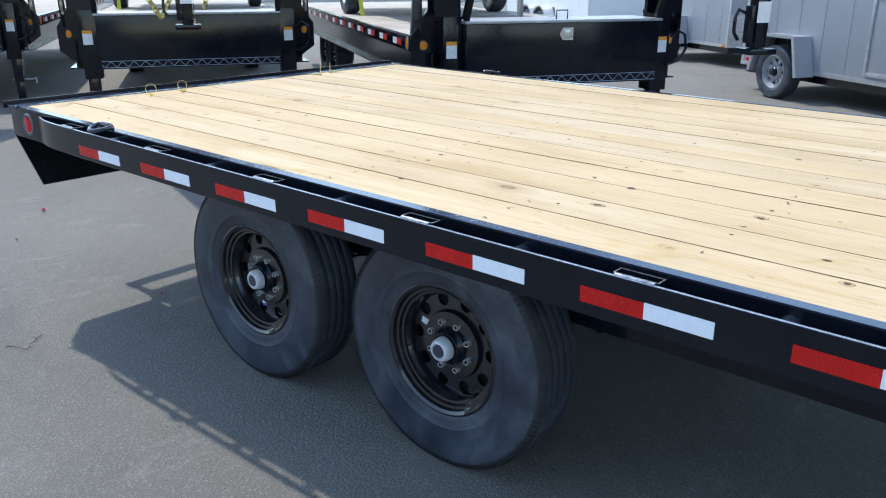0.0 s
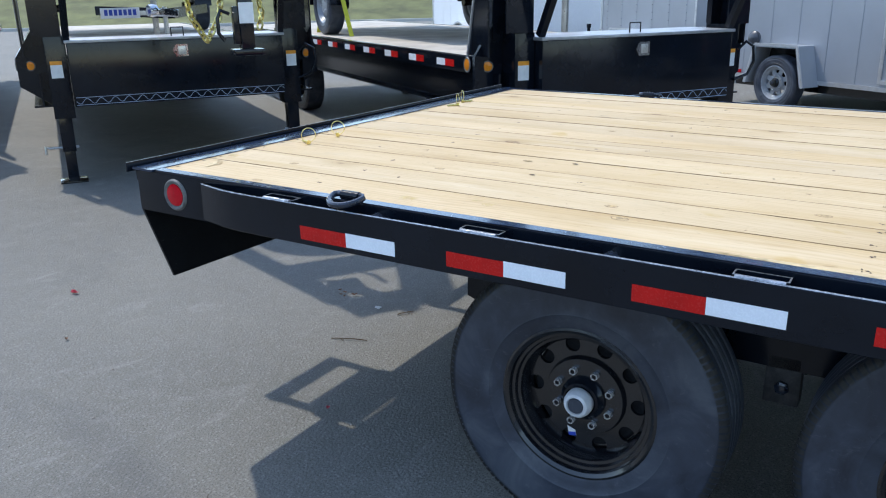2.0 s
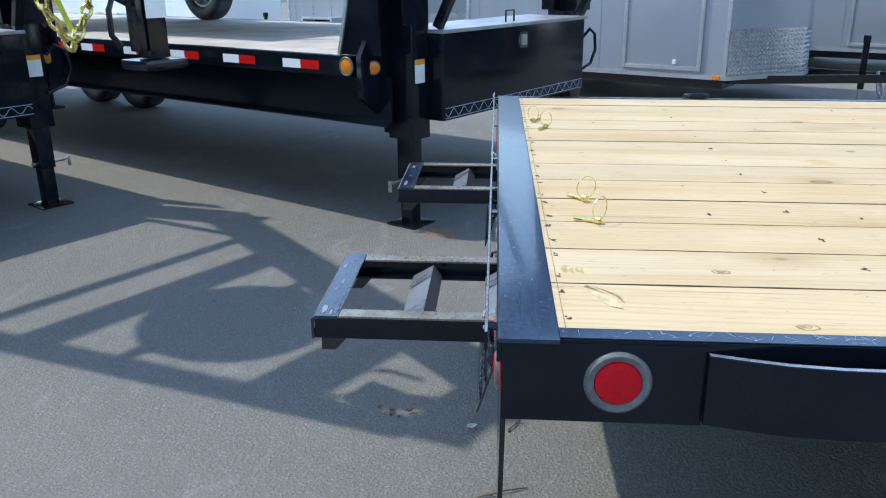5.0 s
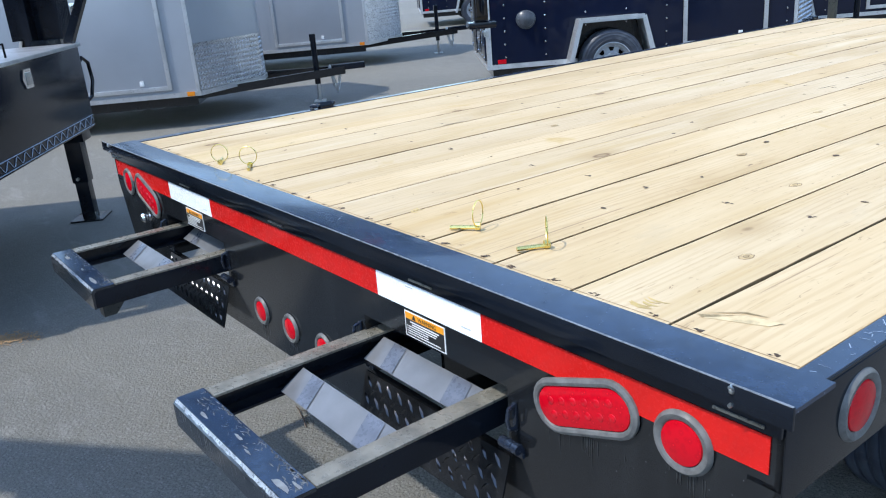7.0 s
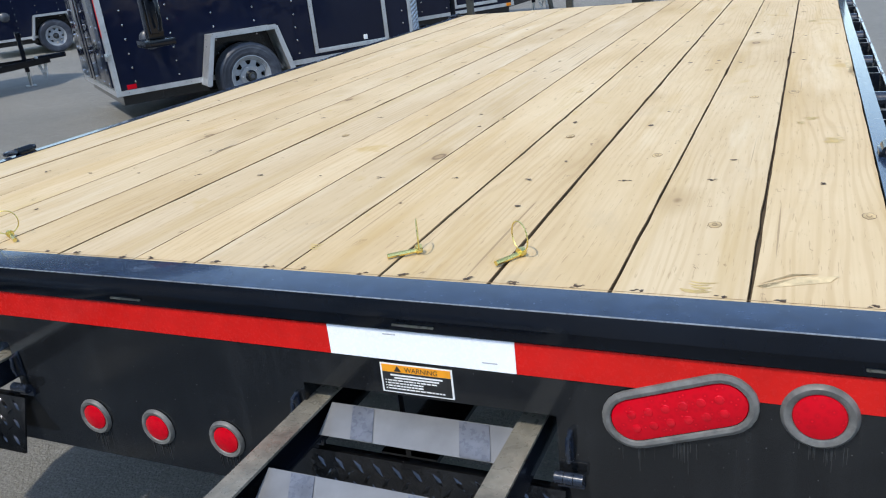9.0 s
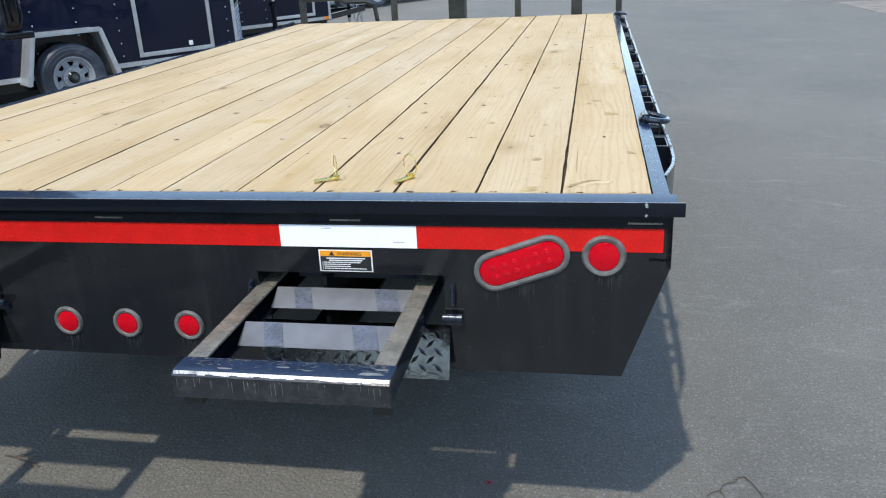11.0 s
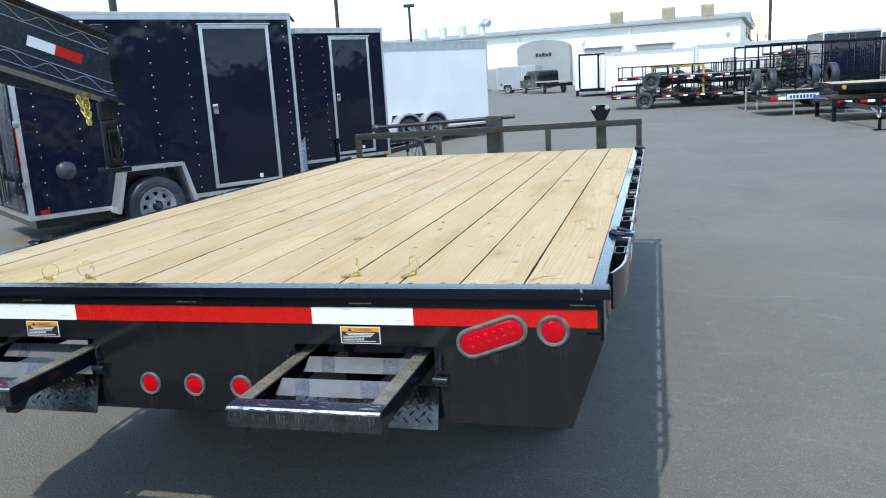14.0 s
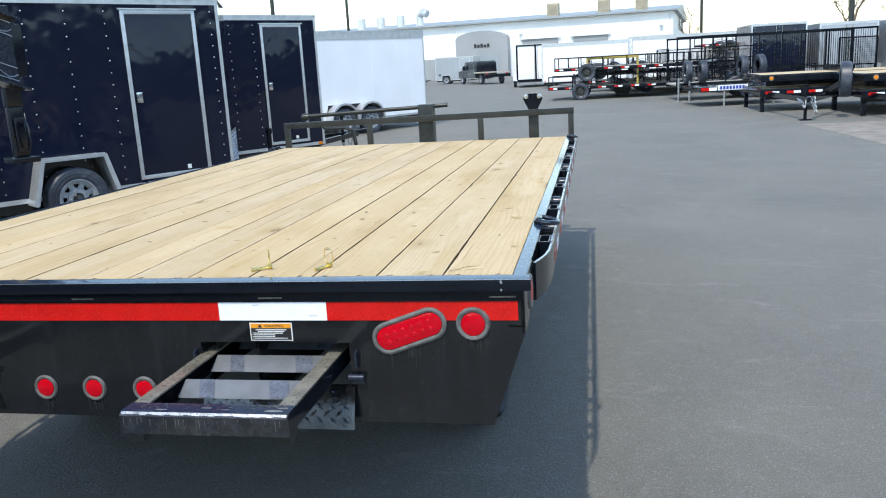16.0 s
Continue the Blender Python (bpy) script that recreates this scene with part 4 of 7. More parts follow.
# ramps, slid part of the way out
CHALKY = surface("chalky_black_paint", (0.012, 0.015, 0.020), 0.17, 0, 0.35, 20, 160, 0.0004, 0.14, (0.20, 0.20, 0.195), coat=0.6, wear=0.09)
DRIP = surface("dried_grey_drip", (0.10, 0.105, 0.105), 0.6, 0, 0.4, 40, 160)
SCUFF = surface("scuffed_grey_paint", (0.055, 0.060, 0.066), 0.24, 0.1, 0.5, 34, 160, 0.0005, 0.75, (0.40, 0.39, 0.36), coat=0.3)
WORN_EDGE = surface("bright_worn_edge", (0.42, 0.44, 0.46), 0.30, 0.55, 0.35, 40, 160, 0.0003, 0.3, (0.10, 0.11, 0.13))
rr = random.Random(9)


def make_ramp(m):
    r = thing("loading_ramp", "black slide-out steel ramp with scraped paint and angle rungs", "ramp", m, "loading ramps")
    x0, x1, y0, y1, z0, z1 = -0.203, 0.203, -0.403, 1.45, 0.640, 0.692
    for xa, xb, web in ((x0, x0 + 0.040, x0), (x1 - 0.040, x1, x1 - 0.005)):
        b = bmesh.new()
        box(b, web, web + 0.005, y0 + 0.007, y1, z0, z1 - 0.0055, 0.001)
        fa, fb = (xa + 0.005, xb) if web == x0 else (xa, xb - 0.005)
        box(b, fa, fb, y0 + 0.007, y1, z0, z0 + 0.005, 0.001)
        rail = part("side_rail", b, BLACK, r)
        part("top_flange", bx(xa, xb, y0 + 0.060, y1, z1 - 0.005, z1, 0.001), SCRAPED, rail, "scraped top flange")
    b = bmesh.new()
    prism(b, [(y0, z0), (y0, z1 - 0.008), (y0 + 0.008, z1), (y0 + 0.058, z1), (y0 + 0.058, z1 - 0.006), (y0 + 0.012, z1 - 0.006), (y0 + 0.006, z1 - 0.014), (y0 + 0.006, z0)], "x", x0 - 0.003, x1 + 0.003)
    end = part("end_channel", b, CHALKY, r, "chalky black end channel with scraped edges")
    # worn bright along the outer corner, scuffed grey along the inner half of the top
    b = bmesh.new()
    n = 26
    for k in range(n):
        xa, xb = x0 + (x1 - x0) * k / n, x0 + (x1 - x0) * (k + 1) / n
        lo = 0.0020 * rr.random()
        b.faces.new([b.verts.new(p) for p in ((xa, y0 + 0.0035 - lo, z1 - 0.0040 - lo), (xb, y0 + 0.0035 - lo, z1 - 0.0040 - lo), (xb, y0 + 0.0072, z1 - 0.0002), (xa, y0 + 0.0072, z1 - 0.0002))])
    part("worn_edge", b, WORN_EDGE, end, "bright worn steel edge")
    # blue top plate: reflected sky put into its colour
    part("end_top", bx(x0 - 0.0025, x1 + 0.0025, y0 + 0.0085, y0 + 0.0578, z1 + 0.0001, z1 + 0.0006, 0.0), CAP, end, "glossy top of the end channel, sky reflection in its colour")
    # scuffs: short scraped streaks, thickest along the inner edge and at one end
    b = bmesh.new()
    for k in range(150):
        edge = rr.random()
        yy = y0 + 0.0565 - 0.030 * edge * edge * edge - 0.002
        xx = rr.uniform(x0 + 0.012, x1 - 0.012) if k % 3 else x1 - 0.012 - abs(rr.gauss(0, 0.035))
        ln, wd, t = rr.uniform(0.002, 0.011), rr.uniform(0.0004, 0.0016), rr.gauss(0, 0.5)
        ca, sa = math.cos(t), math.sin(t)
        q = [(xx + p * ln * ca - w * wd * sa, min(yy + p * ln * sa + w * wd * ca, y0 + 0.0575), z1 + 0.0009) for p, w in ((-1, 0), (-0.3, -1), (0.5, -0.8), (1, 0.1), (0.2, 1))]
        b.faces.new([b.verts.new(p) for p in q])
    tagged(part("scuffing", b, SCUFF, end, "pale scuffs on the ramp end"), kind="stuff")
    # dried drips down the face
    b = bmesh.new()
    for k in range(26):
        xx, top, ln, wd = rr.uniform(x0, x1), z1 - rr.uniform(0.010, 0.016), abs(rr.gauss(0.012, 0.010)) + 0.003, rr.uniform(0.0003, 0.0011)
        b.faces.new([b.verts.new((xx + u * wd, y0 - 0.0004, v)) for u, v in ((-1, top), (1, top), (0.6, top - ln), (-0.6, max(z0 + 0.002, top - ln)))])
    tagged(part("drip_film", b, DRIP, end, "dried pale drips"), kind="stuff")
    for i in range(6):
        y = -0.166 + i * 0.185
        b = bmesh.new()
        prism(b, [(y - 0.052, z0 + 0.012), (y, z1 - 0.010), (y + 0.022, z0 + 0.012), (y + 0.016, z0 + 0.012), (y - 0.001, z1 - 0.018), (y - 0.046, z0 + 0.012)], "x", x0 + 0.041, x1 - 0.041)
        rg = part("rung", b, GUNMETAL_R, r)
        # two slanted blue-black bands on the rung's rear face
        for u0, u1 in ((-0.115, -0.075), (0.075, 0.125)):
            b = bmesh.new()
            b.faces.new([b.verts.new(p) for p in ((u0 + 0.012, y - 0.0518, z0 + 0.0135), (u1 + 0.012, y - 0.0518, z0 + 0.0135), (u1 - 0.006, y - 0.0012, z1 - 0.0105), (u0 - 0.006, y - 0.0012, z1 - 0.0105))])
            bmesh.ops.translate(b, verts=b.verts[:], vec=(0, -0.0008, 0.0009))
            part("rung_band", b, BAND, rg, "darker band across the rung")
    for x in (x0 + 0.02, x1 - 0.02):
        b = bmesh.new()
        prism(b, [(y0 + 0.02, z0), (y0 + 0.075, z0), (y0 + 0.05, z0 - 0.028), (y0 + 0.02, z0 - 0.028)], "x", x - 0.018, x + 0.018)
        part("hook_foot", b, GUNMETAL, r)
    return r


GUNMETAL_R = surface("grey_black_rung_paint", (0.135, 0.14, 0.148), 0.34, 0.0, 0.3, 9, 14, 0, 0.25, (0.17, 0.17, 0.17), coat=0.3, wear=0.06)
ramp_a = make_ramp(TILT @ pose(0.537, 0, 0))
ramp_b = copy_thing(ramp_a, TILT @ pose(-0.577, 0.052, 0))

# front rail, post with crank bar, tongue
b = bmesh.new()
beam(b, (-1.200, LEN + 0.03, 1.073), (1.272, LEN + 0.03, 1.092), 0.045, 0.05, bev=0.004)
front_rail = part("front_rail", b, GUNMETAL, flatbed, "dark steel front guard rail")
for x in (-1.178, -0.442, 0.509, 1.248):
    part("rail_post", bx(x - 0.022, x + 0.022, LEN + 0.008, LEN + 0.05, 0.80, 1.066, 0.003), GUNMETAL, front_rail)
part("front_channel", bx(-1.245, 1.245, LEN + 0.001, LEN + 0.007, 0.76, 0.8870, 0.001), BLACK, flatbed)
b = bmesh.new()
box(b, -0.030, 0.095, LEN + 0.09, LEN + 0.22, 0.55, 1.195, 0.006)
part("tongue_post", b, GUNMETAL, flatbed, "square dark steel post")
b = bmesh.new()
tube(b, [(-1.12, LEN + 0.30, 1.135), (0.19, LEN + 0.30, 1.175)], 0.018, 12)
bar = part("crank_bar", b, GUNMETAL, flatbed)
b = bmesh.new()
lathe(b, [(0.0, -0.03), (0.03, -0.03), (0.034, 0), (0.03, 0.03), (0, 0.03)], (-1.10, LEN + 0.30, 1.13), (1, 0, 0), 16)
part("bar_knob", b, GUNMETAL, bar)
pts = [(-1.02, LEN + 0.33, 1.13), (-0.98, LEN + 0.33, 1.06), (-0.93, LEN + 0.33, 1.02), (-0.75, LEN + 0.33, 1.02), (-0.68, LEN + 0.33, 0.99), (-0.66, LEN + 0.33, 0.86)]
part("bent_pipe", tube(bmesh.new(), pts, 0.018, 10), GUNMETAL, bar)
b = bmesh.new()
box(b, 0.903, 0.983, LEN + 0.06, LEN + 0.13, 0.60, 1.12, 0.005)
head = part("jack_post", b, GUNMETAL, flatbed)
b = bmesh.new()
prism(b, [(0.913, 1.10), (0.973, 1.10), (1.023, 1.20), (1.003, 1.235), (0.968, 1.242), (0.918, 1.242), (0.883, 1.235), (0.863, 1.20)], "y", LEN + 0.055, LEN + 0.145)
part("jack_head", b, BLACK, head, "black jack gear head")
for x in (0.890, 0.996):
    part("gear_cap", lathe(bmesh.new(), [(0.020, 0.0), (0.018, 0.012), (0.0, 0.016)], (x, LEN + 0.055, 1.218), (0, -1, 0), 14), STEEL, head)
for sx in (-1, 1):
    b = bmesh.new()
    beam(b, (sx * 0.46, LEN - 0.3, 0.60), (sx * 0.08, LEN + 1.35, 0.60), 0.07, 0.13)
    part("tongue_beam", b, BLACK_DUSTY, flatbed)
b = bmesh.new()
tube(b, [(0, LEN + 1.0, 0.75), (0, LEN + 1.0, 0.08)], 0.03, 12)
box(b, -0.1, 0.1, LEN + 0.9, LEN + 1.1, 0.097, 0.107)
part("tongue_jack", b, BLACK_DUSTY, flatbed)

# screws and board-end nails: two to a board at the rear edge, one or two at each cross member
b = bmesh.new()
rnd = random.Random(11)


def screw(b, x, y):
    """A sunk screw head in a small ragged hole, with torn fibres beside it."""
    q = rnd.uniform(0.0036, 0.0056)
    rim = [b.verts.new((x + q * k * math.cos(t), y + q * k * math.sin(t), DECK + 0.0004)) for t, k in [(2 * math.pi * j / 11, rnd.uniform(0.5, 1.5)) for j in range(11)]]
    top = b.verts.new((x, y, DECK + 0.0014))
    for j in range(11):
        b.faces.new((rim[j], rim[(j + 1) % 11], top))
    for _ in range(rnd.randint(1, 3)):
        t, ln = rnd.uniform(0, 6.28), rnd.uniform(0.006, 0.012)
        px, py = x + ln * math.cos(t), y + ln * math.sin(t)
        k = rnd.uniform(0.0012, 0.0026)
        b.faces.new([b.verts.new((px + k * c * 2.2, py + k * d, DECK + 0.0007)) for c, d in ((-1, -0.6), (0.3, -1), (1, 0.2), (-0.2, 1))])


for y, pair, skip in ((0.096, True, 0.0), (0.640, False, 0.0), (1.29, False, 0.55), (2.055, True, 0.15), (2.66, True, 0.45), (3.20, True, 0.35), (3.80, True, 0.3), (4.45, True, 0.1)):
    for i in range(B_N):
        for side in ((-0.29, 0.29) if pair else (0.0,)):
            if rnd.random() < skip:
                continue
            x = SEAMS[i] + (SEAMS[i + 1] - SEAMS[i]) * (0.5 + side) + rnd.uniform(-0.012, 0.012)
            screw(b, x, y + rnd.uniform(-0.008, 0.008))
tagged(part("screws", b, SCREW, flatbed, "rusty deck screws"), kind="stuff")

part("pencil_line", bx(-1.205, 1.205, 0.0935, 0.0947, DECK + 0.0002, DECK + 0.0004, 0.0), KNOT_DARK, flatbed)
b = bmesh.new()
sc = random.Random(88)
for _ in range(64):
    x, y, t, ln = sc.uniform(1.2145, 1.239), sc.choice((sc.gauss(0.28, 0.09), sc.gauss(0.48, 0.05), sc.uniform(0.1, 3.6))), sc.uniform(0, 3.14), sc.uniform(0.002, 0.010)
    dx, dy, k = ln * math.cos(t), ln * math.sin(t), sc.uniform(0.0003, 0.0007)
    x = min(max(x, 1.2110 + abs(dx)), 1.2420 - abs(dx))
    b.faces.new([b.verts.new((x + p * dx - q * k * math.sin(t), max(0.09, y) + p * dy + q * k * math.cos(t), 0.8891)) for p, q in ((-1, -1), (1, -0.6), (1, 0.6), (-1, 1))])
tagged(part("scratching", b, SCRATCH, flatbed, "pale scratches in the edge paint"), kind="stuff")
# dark strips added in the board gaps: shade as colour, and no light through
seam_me = mesh_of("seam_strip", bx(-0.0055, 0.0055, 0.085, LEN - 0.01, DECK - 0.030, DECK - 0.011, 0.0), PIT)
for i in range(1, B_N):
    part("seam_strip", seam_me, None, flatbed, "", pose(SEAMS[i], 0, 0))
edge_rnd = random.Random(77)


def sawn_board(x0, x1, ln):
    """A plank whose long edges wander and splinter a little."""
    bm = bmesh.new()
    n = 60
    rows = []
    for k in range(n + 1):
        y = ln * k / n
        l, r = x0 + abs(edge_rnd.gauss(0, 0.0005)), x1 - abs(edge_rnd.gauss(0, 0.0005))
        if edge_rnd.random() < 0.10:
            l += edge_rnd.uniform(0.0005, 0.0025)
        if edge_rnd.random() < 0.10:
            r -= edge_rnd.uniform(0.0005, 0.0025)
        c0, c1 = edge_rnd.uniform(0.0004, 0.0012), edge_rnd.uniform(0.0004, 0.0012)
        rows.append([bm.verts.new(p) for p in ((l, y, -0.038), (l, y, -c0), (l + c0, y, 0), (r - c1, y, 0), (r, y, -c1), (r, y, -0.038))])
    for p, q in zip(rows, rows[1:]):
        for s in range(5):
            bm.faces.new((p[s], q[s], q[s + 1], p[s + 1]))
        bm.faces.new((p[5], q[5], q[0], p[0]))
    bm.faces.new(rows[0])
    bm.faces.new(rows[-1][::-1])
    bmesh.ops.recalc_face_normals(bm, faces=bm.faces[:])
    return bm


for i in range(B_N):
    mid = (SEAMS[i] + SEAMS[i + 1]) / 2
    bb = sawn_board(SEAMS[i + 1] + GAPS[i + 1] - mid, SEAMS[i] - GAPS[i] - mid, LEN - 0.0835)
    board = part("board", bb, WOOD, flatbed, "", pose(mid, 0.0835, DECK - 0.0012 * (i * 7 % 4 == 1)))
    # the brown sawn flanks are darkened: the gaps' shade put into their colour
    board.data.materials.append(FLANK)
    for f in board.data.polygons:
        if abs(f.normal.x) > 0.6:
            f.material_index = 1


# retaining pins with wire rings lying on the deck
def make_pin(m):
    p = thing("lynch_pin", "yellow zinc pin with wire ring lying on the deck", "pin", m, "pins on the deck")
    b = bmesh.new()
    tube(b, [(-0.030, 0, 0.006), (0.030, 0, 0.006)], 0.0044, 8)
    lathe(b, [(0, -0.005), (0.008, -0.005), (0.008, 0.005), (0, 0.005)], (0.026, 0, 0.008), (1, 0, 0), 10)
    part("shank", b, BRASS, p)
    b = bmesh.new()
    c = Vector((0.027, 0.002, 0.034))
    tube(b, [(c + Vector((0.006 * math.cos(t), 0.0245 * math.cos(t), 0.0255 * math.sin(t))))[:] for t in [2 * math.pi * i / 24 for i in range(24)]], 0.0013, 6, True)
    part("wire_ring", b, BRASS, p)
    return p


pin = make_pin(TILT @ pose(0.650, 0.182, DECK, 0, 0, 62))
for x, y, a in ((0.462, 0.178, 40), (-0.610, 0.130, -30), (-0.452, 0.145, 150)):
    copy_thing(pin, TILT @ pose(x, y, DECK, 0, 0, a))


# knots, resin streaks and a split in the boards
KNOT = surface("brown_knot", (0.475, 0.340, 0.165), 0.7, 0, 0.35, 60, 160)
SPLIT = surface("dark_wood_split", (0.07, 0.045, 0.025), 0.8, 0, 0.3, 60, 160)
RESIN = surface("yellow_resin_stain", (0.49, 0.345, 0.12), 0.5, 0, 0.25, 30, 120)
rnd = random.Random(23)


def knot(x, y, r, ln=1.6, ring=True):
    b = bmesh.new()
    n = 18
    wob = [rnd.uniform(0.88, 1.12) for _ in range(n)]

    def loop(k, h):
        return [b.verts.new((x + r * k * wob[i] * math.cos(2 * math.pi * i / n), y + r * ln * k * wob[i] * math.sin(2 * math.pi * i / n), DECK + h)) for i in range(n)]

    o, q = loop(1.0, 0.0002), loop(0.86, 0.0005)
    for i in range(n):
        b.faces.new((o[i], o[(i + 1) % n], q[(i + 1) % n], q[i]))
    kn = part("knot", b, KNOT_DARK if ring else RESIN, flatbed)
    b = bmesh.new()
    q = [b.verts.new((x + r * 0.86 * wob[i] * math.cos(2 * math.pi * i / n), y + r * ln * 0.86 * wob[i] * math.sin(2 * math.pi * i / n), DECK + 0.0005)) for i in range(n)]
    c = b.verts.new((x, y, DECK + 0.0008))
    for i in range(n):
        b.faces.new((q[i], q[(i + 1) % n], c))
    part("knot_heart", b, KNOT if ring else RESIN, kn)
    b = bmesh.new()
    w2 = [rnd.uniform(0.8, 1.2) for _ in range(n)]
    e = [[b.verts.new((x + r * k * w2[i] * math.cos(2 * math.pi * i / n), y + r * ln * k * w2[i] * math.sin(2 * math.pi * i / n), DECK + h)) for i in range(n)] for k, h in ((0.42, 0.0009), (0.30, 0.0011))]
    for i in range(n):
        b.faces.new((e[0][i], e[0][(i + 1) % n], e[1][(i + 1) % n], e[1][i]))
    part("knot_ring", b, KNOT_DARK, kn)


for x, y, r, ln in ((0.943, 1.455, 0.013, 1.5), (0.531, 1.018, 0.011, 1.6), (0.777, 0.834, 0.012, 1.5), (0.945, 0.388, 0.012, 1.5), (1.180, 0.455, 0.012, 1.5), (0.771, 1.932, 0.013, 1.7), (1.045, 1.514, 0.015, 1.6), (0.273, 1.225, 0.011, 1.4), (0.405, 1.613, 0.012, 1.5), (0.875, 2.820, 0.016, 1.6), (0.690, 3.199, 0.013, 1.7), (1.046, 3.505, 0.013, 1.4), (-0.15, 1.05, 0.010, 1.5), (-0.70, 2.1, 0.012, 1.5), (0.02, 2.35, 0.011, 1.4), (0.352, 2.809, 0.012, 1.8), (-0.305, 2.378, 0.013, 1.7), (1.110, 3.95, 0.013, 1.5)):
    knot(x, y, r * 0.95, ln)
# splits: thin dark leaf-shaped cracks along the grain
for x, y, a, ln, w in ((-0.474, 0.900, 90, 0.105, 0.0075), (0.198, 2.059, 84, 0.130, 0.0050), (-0.30, 1.55, 92, 0.08, 0.0040)):
    b = bmesh.new()
    t = radians(a)
    d, q = Vector((math.cos(t), math.sin(t), 0)), Vector((-math.sin(t), math.cos(t), 0))
    pts = [(-0.5, 0), (-0.2, 0.45), (0.15, 0.3), (0.5, 0), (0.2, -0.4), (-0.15, -0.5)]
    vs = [b.verts.new(Vector((x, y, DECK + 0.0006)) + d * (ln * p) + q * (w * k)) for p, k in pts]
    b.faces.new(vs)
    part("split", b, SPLIT, flatbed)

EYE = surface("black_brown_eye_knot", (0.085, 0.050, 0.025), 0.7, 0, 0.3, 60, 160)
eyes = [(0.943, 0.795, 0.008, 0.6), (0.716, 1.122, 0.008, 1.5), (0.583, 0.779, 0.005, 1.0), (0.573, 0.457, 0.006, 0.8), (0.320, 0.454, 0.005, 1.0), (0.653, 2.804, 0.012, 1.6), (0.875, 2.820, 0.011, 1.3), (1.030, 2.227, 0.008, 1.4), (0.690, 2.097, 0.008, 1.4), (0.786, 2.122, 0.007, 1.5), (-1.083, 1.653, 0.008, 0.8), (-0.598, 0.333, 0.006, 1.2), (1.046, 3.505, 0.010, 1.0), (0.700, 3.199, 0.010, 1.2)]
while len(eyes) < 46:
    x, y = rnd.uniform(-1.15, 1.15), rnd.uniform(0.4, 4.5)
    if min(abs(x - k) for k in SEAMS) > 0.02:
        eyes.append((x, y, rnd.uniform(0.0030, 0.0075), rnd.uniform(0.6, 1.8)))
for x, y, r, st in eyes:
    b = bmesh.new()
    n = 9
    vs = [b.verts.new((x + r * rnd.uniform(0.6, 1.15) * math.cos(2 * math.pi * k / n), y + r * st * rnd.uniform(0.6, 1.15) * math.sin(2 * math.pi * k / n), DECK + 0.0010)) for k in range(n)]
    c = b.verts.new((x, y, DECK + 0.0013))
    for k in range(n):
        b.faces.new((vs[k], vs[(k + 1) % n], c))
    part("eye_knot", b, EYE, flatbed)

FLAKE = surface("torn_yellow_wood", (0.555, 0.425, 0.235), 0.75, 0, 0.25, 60, 160)
# resin streaks across the grain, and a torn flake near the rear edge
for x, y, w, n in ((1.135, 0.962, 0.045, 6), (1.092, 1.179, 0.036, 4), (0.949, 0.128, 0.050, 5), (1.064, 1.135, 0.03, 3), (0.27, 0.20, 0.03, 3), (1.085, 3.12, 0.05, 6)):
    b = bmesh.new()
    for k in range(n):
        yy = y + (k - n / 2) * 0.0085 + rnd.uniform(-0.002, 0.002)
        h = w * rnd.uniform(0.55, 1.0) / 2
        xx = x + rnd.uniform(-0.006, 0.006)
        t = rnd.uniform(0.0018, 0.0040)
        b.faces.new([b.verts.new((xx + u * h, yy + v * t + 0.006 * u * u, DECK + 0.0005)) for u, v in ((-1, 0), (-0.55, -0.8), (0.1, -1), (0.7, -0.6), (1, 0.1), (0.5, 0.8), (-0.1, 1), (-0.7, 0.7))])
    tagged(part("resin_streak", b, RESIN, flatbed), kind="stuff")
for q in (((1.024, 0.143, 0.0003), (1.036, 0.137, 0.0004), (1.118, 0.170, 0.0006), (1.129, 0.190, 0.0022), (1.078, 0.180, 0.0012)), ((1.027, 0.150, 0.0003), (1.073, 0.186, 0.0008), (1.106, 0.196, 0.0016), (1.068, 0.192, 0.0006)), ((1.204, 1.72, 0.0003), (1.190, 1.80, 0.0010), (1.186, 1.95, 0.0008), (1.198, 2.12, 0.0004), (1.206, 1.95, 0.0004))):
    b = bmesh.new()
    b.faces.new([b.verts.new((x, y, DECK + z)) for x, y, z in q])
    bmesh.ops.solidify(b, geom=b.faces[:], thickness=0.0006)
    part("torn_flake", b, FLAKE, flatbed)

# bare scrapes on the ramp ends
BARE = surface("bare_scraped_steel", (0.30, 0.295, 0.28), 0.4, 0.5, 0.3, 60, 160)
for rx, spots in ((0.525, ((0.165, -0.380, 0.035), (0.05, -0.378, 0.012), (0.0, -0.370, 0.016), (-0.11, -0.384, 0.02), (0.185, -0.363, 0.016))), (-0.555, ((-0.12, -0.376, 0.03), (0.14, -0.378, 0.035), (0.02, -0.373, 0.015)))):
    for sx, sy, sr in spots:
        b = bmesh.new()
        n = 11
        vs = [b.verts.new((sx + sr * rnd.uniform(0.5, 1.1) * math.cos(2 * math.pi * i / n), sy + 0.22 * min(sr, 0.03) * rnd.uniform(0.6, 1.0) * math.sin(2 * math.pi * i / n), 0.6932)) for i in range(n)]
        b.faces.new(vs)
        o = part("bare_scrape", b, BARE, ramp_a if rx > 0 else ramp_b)


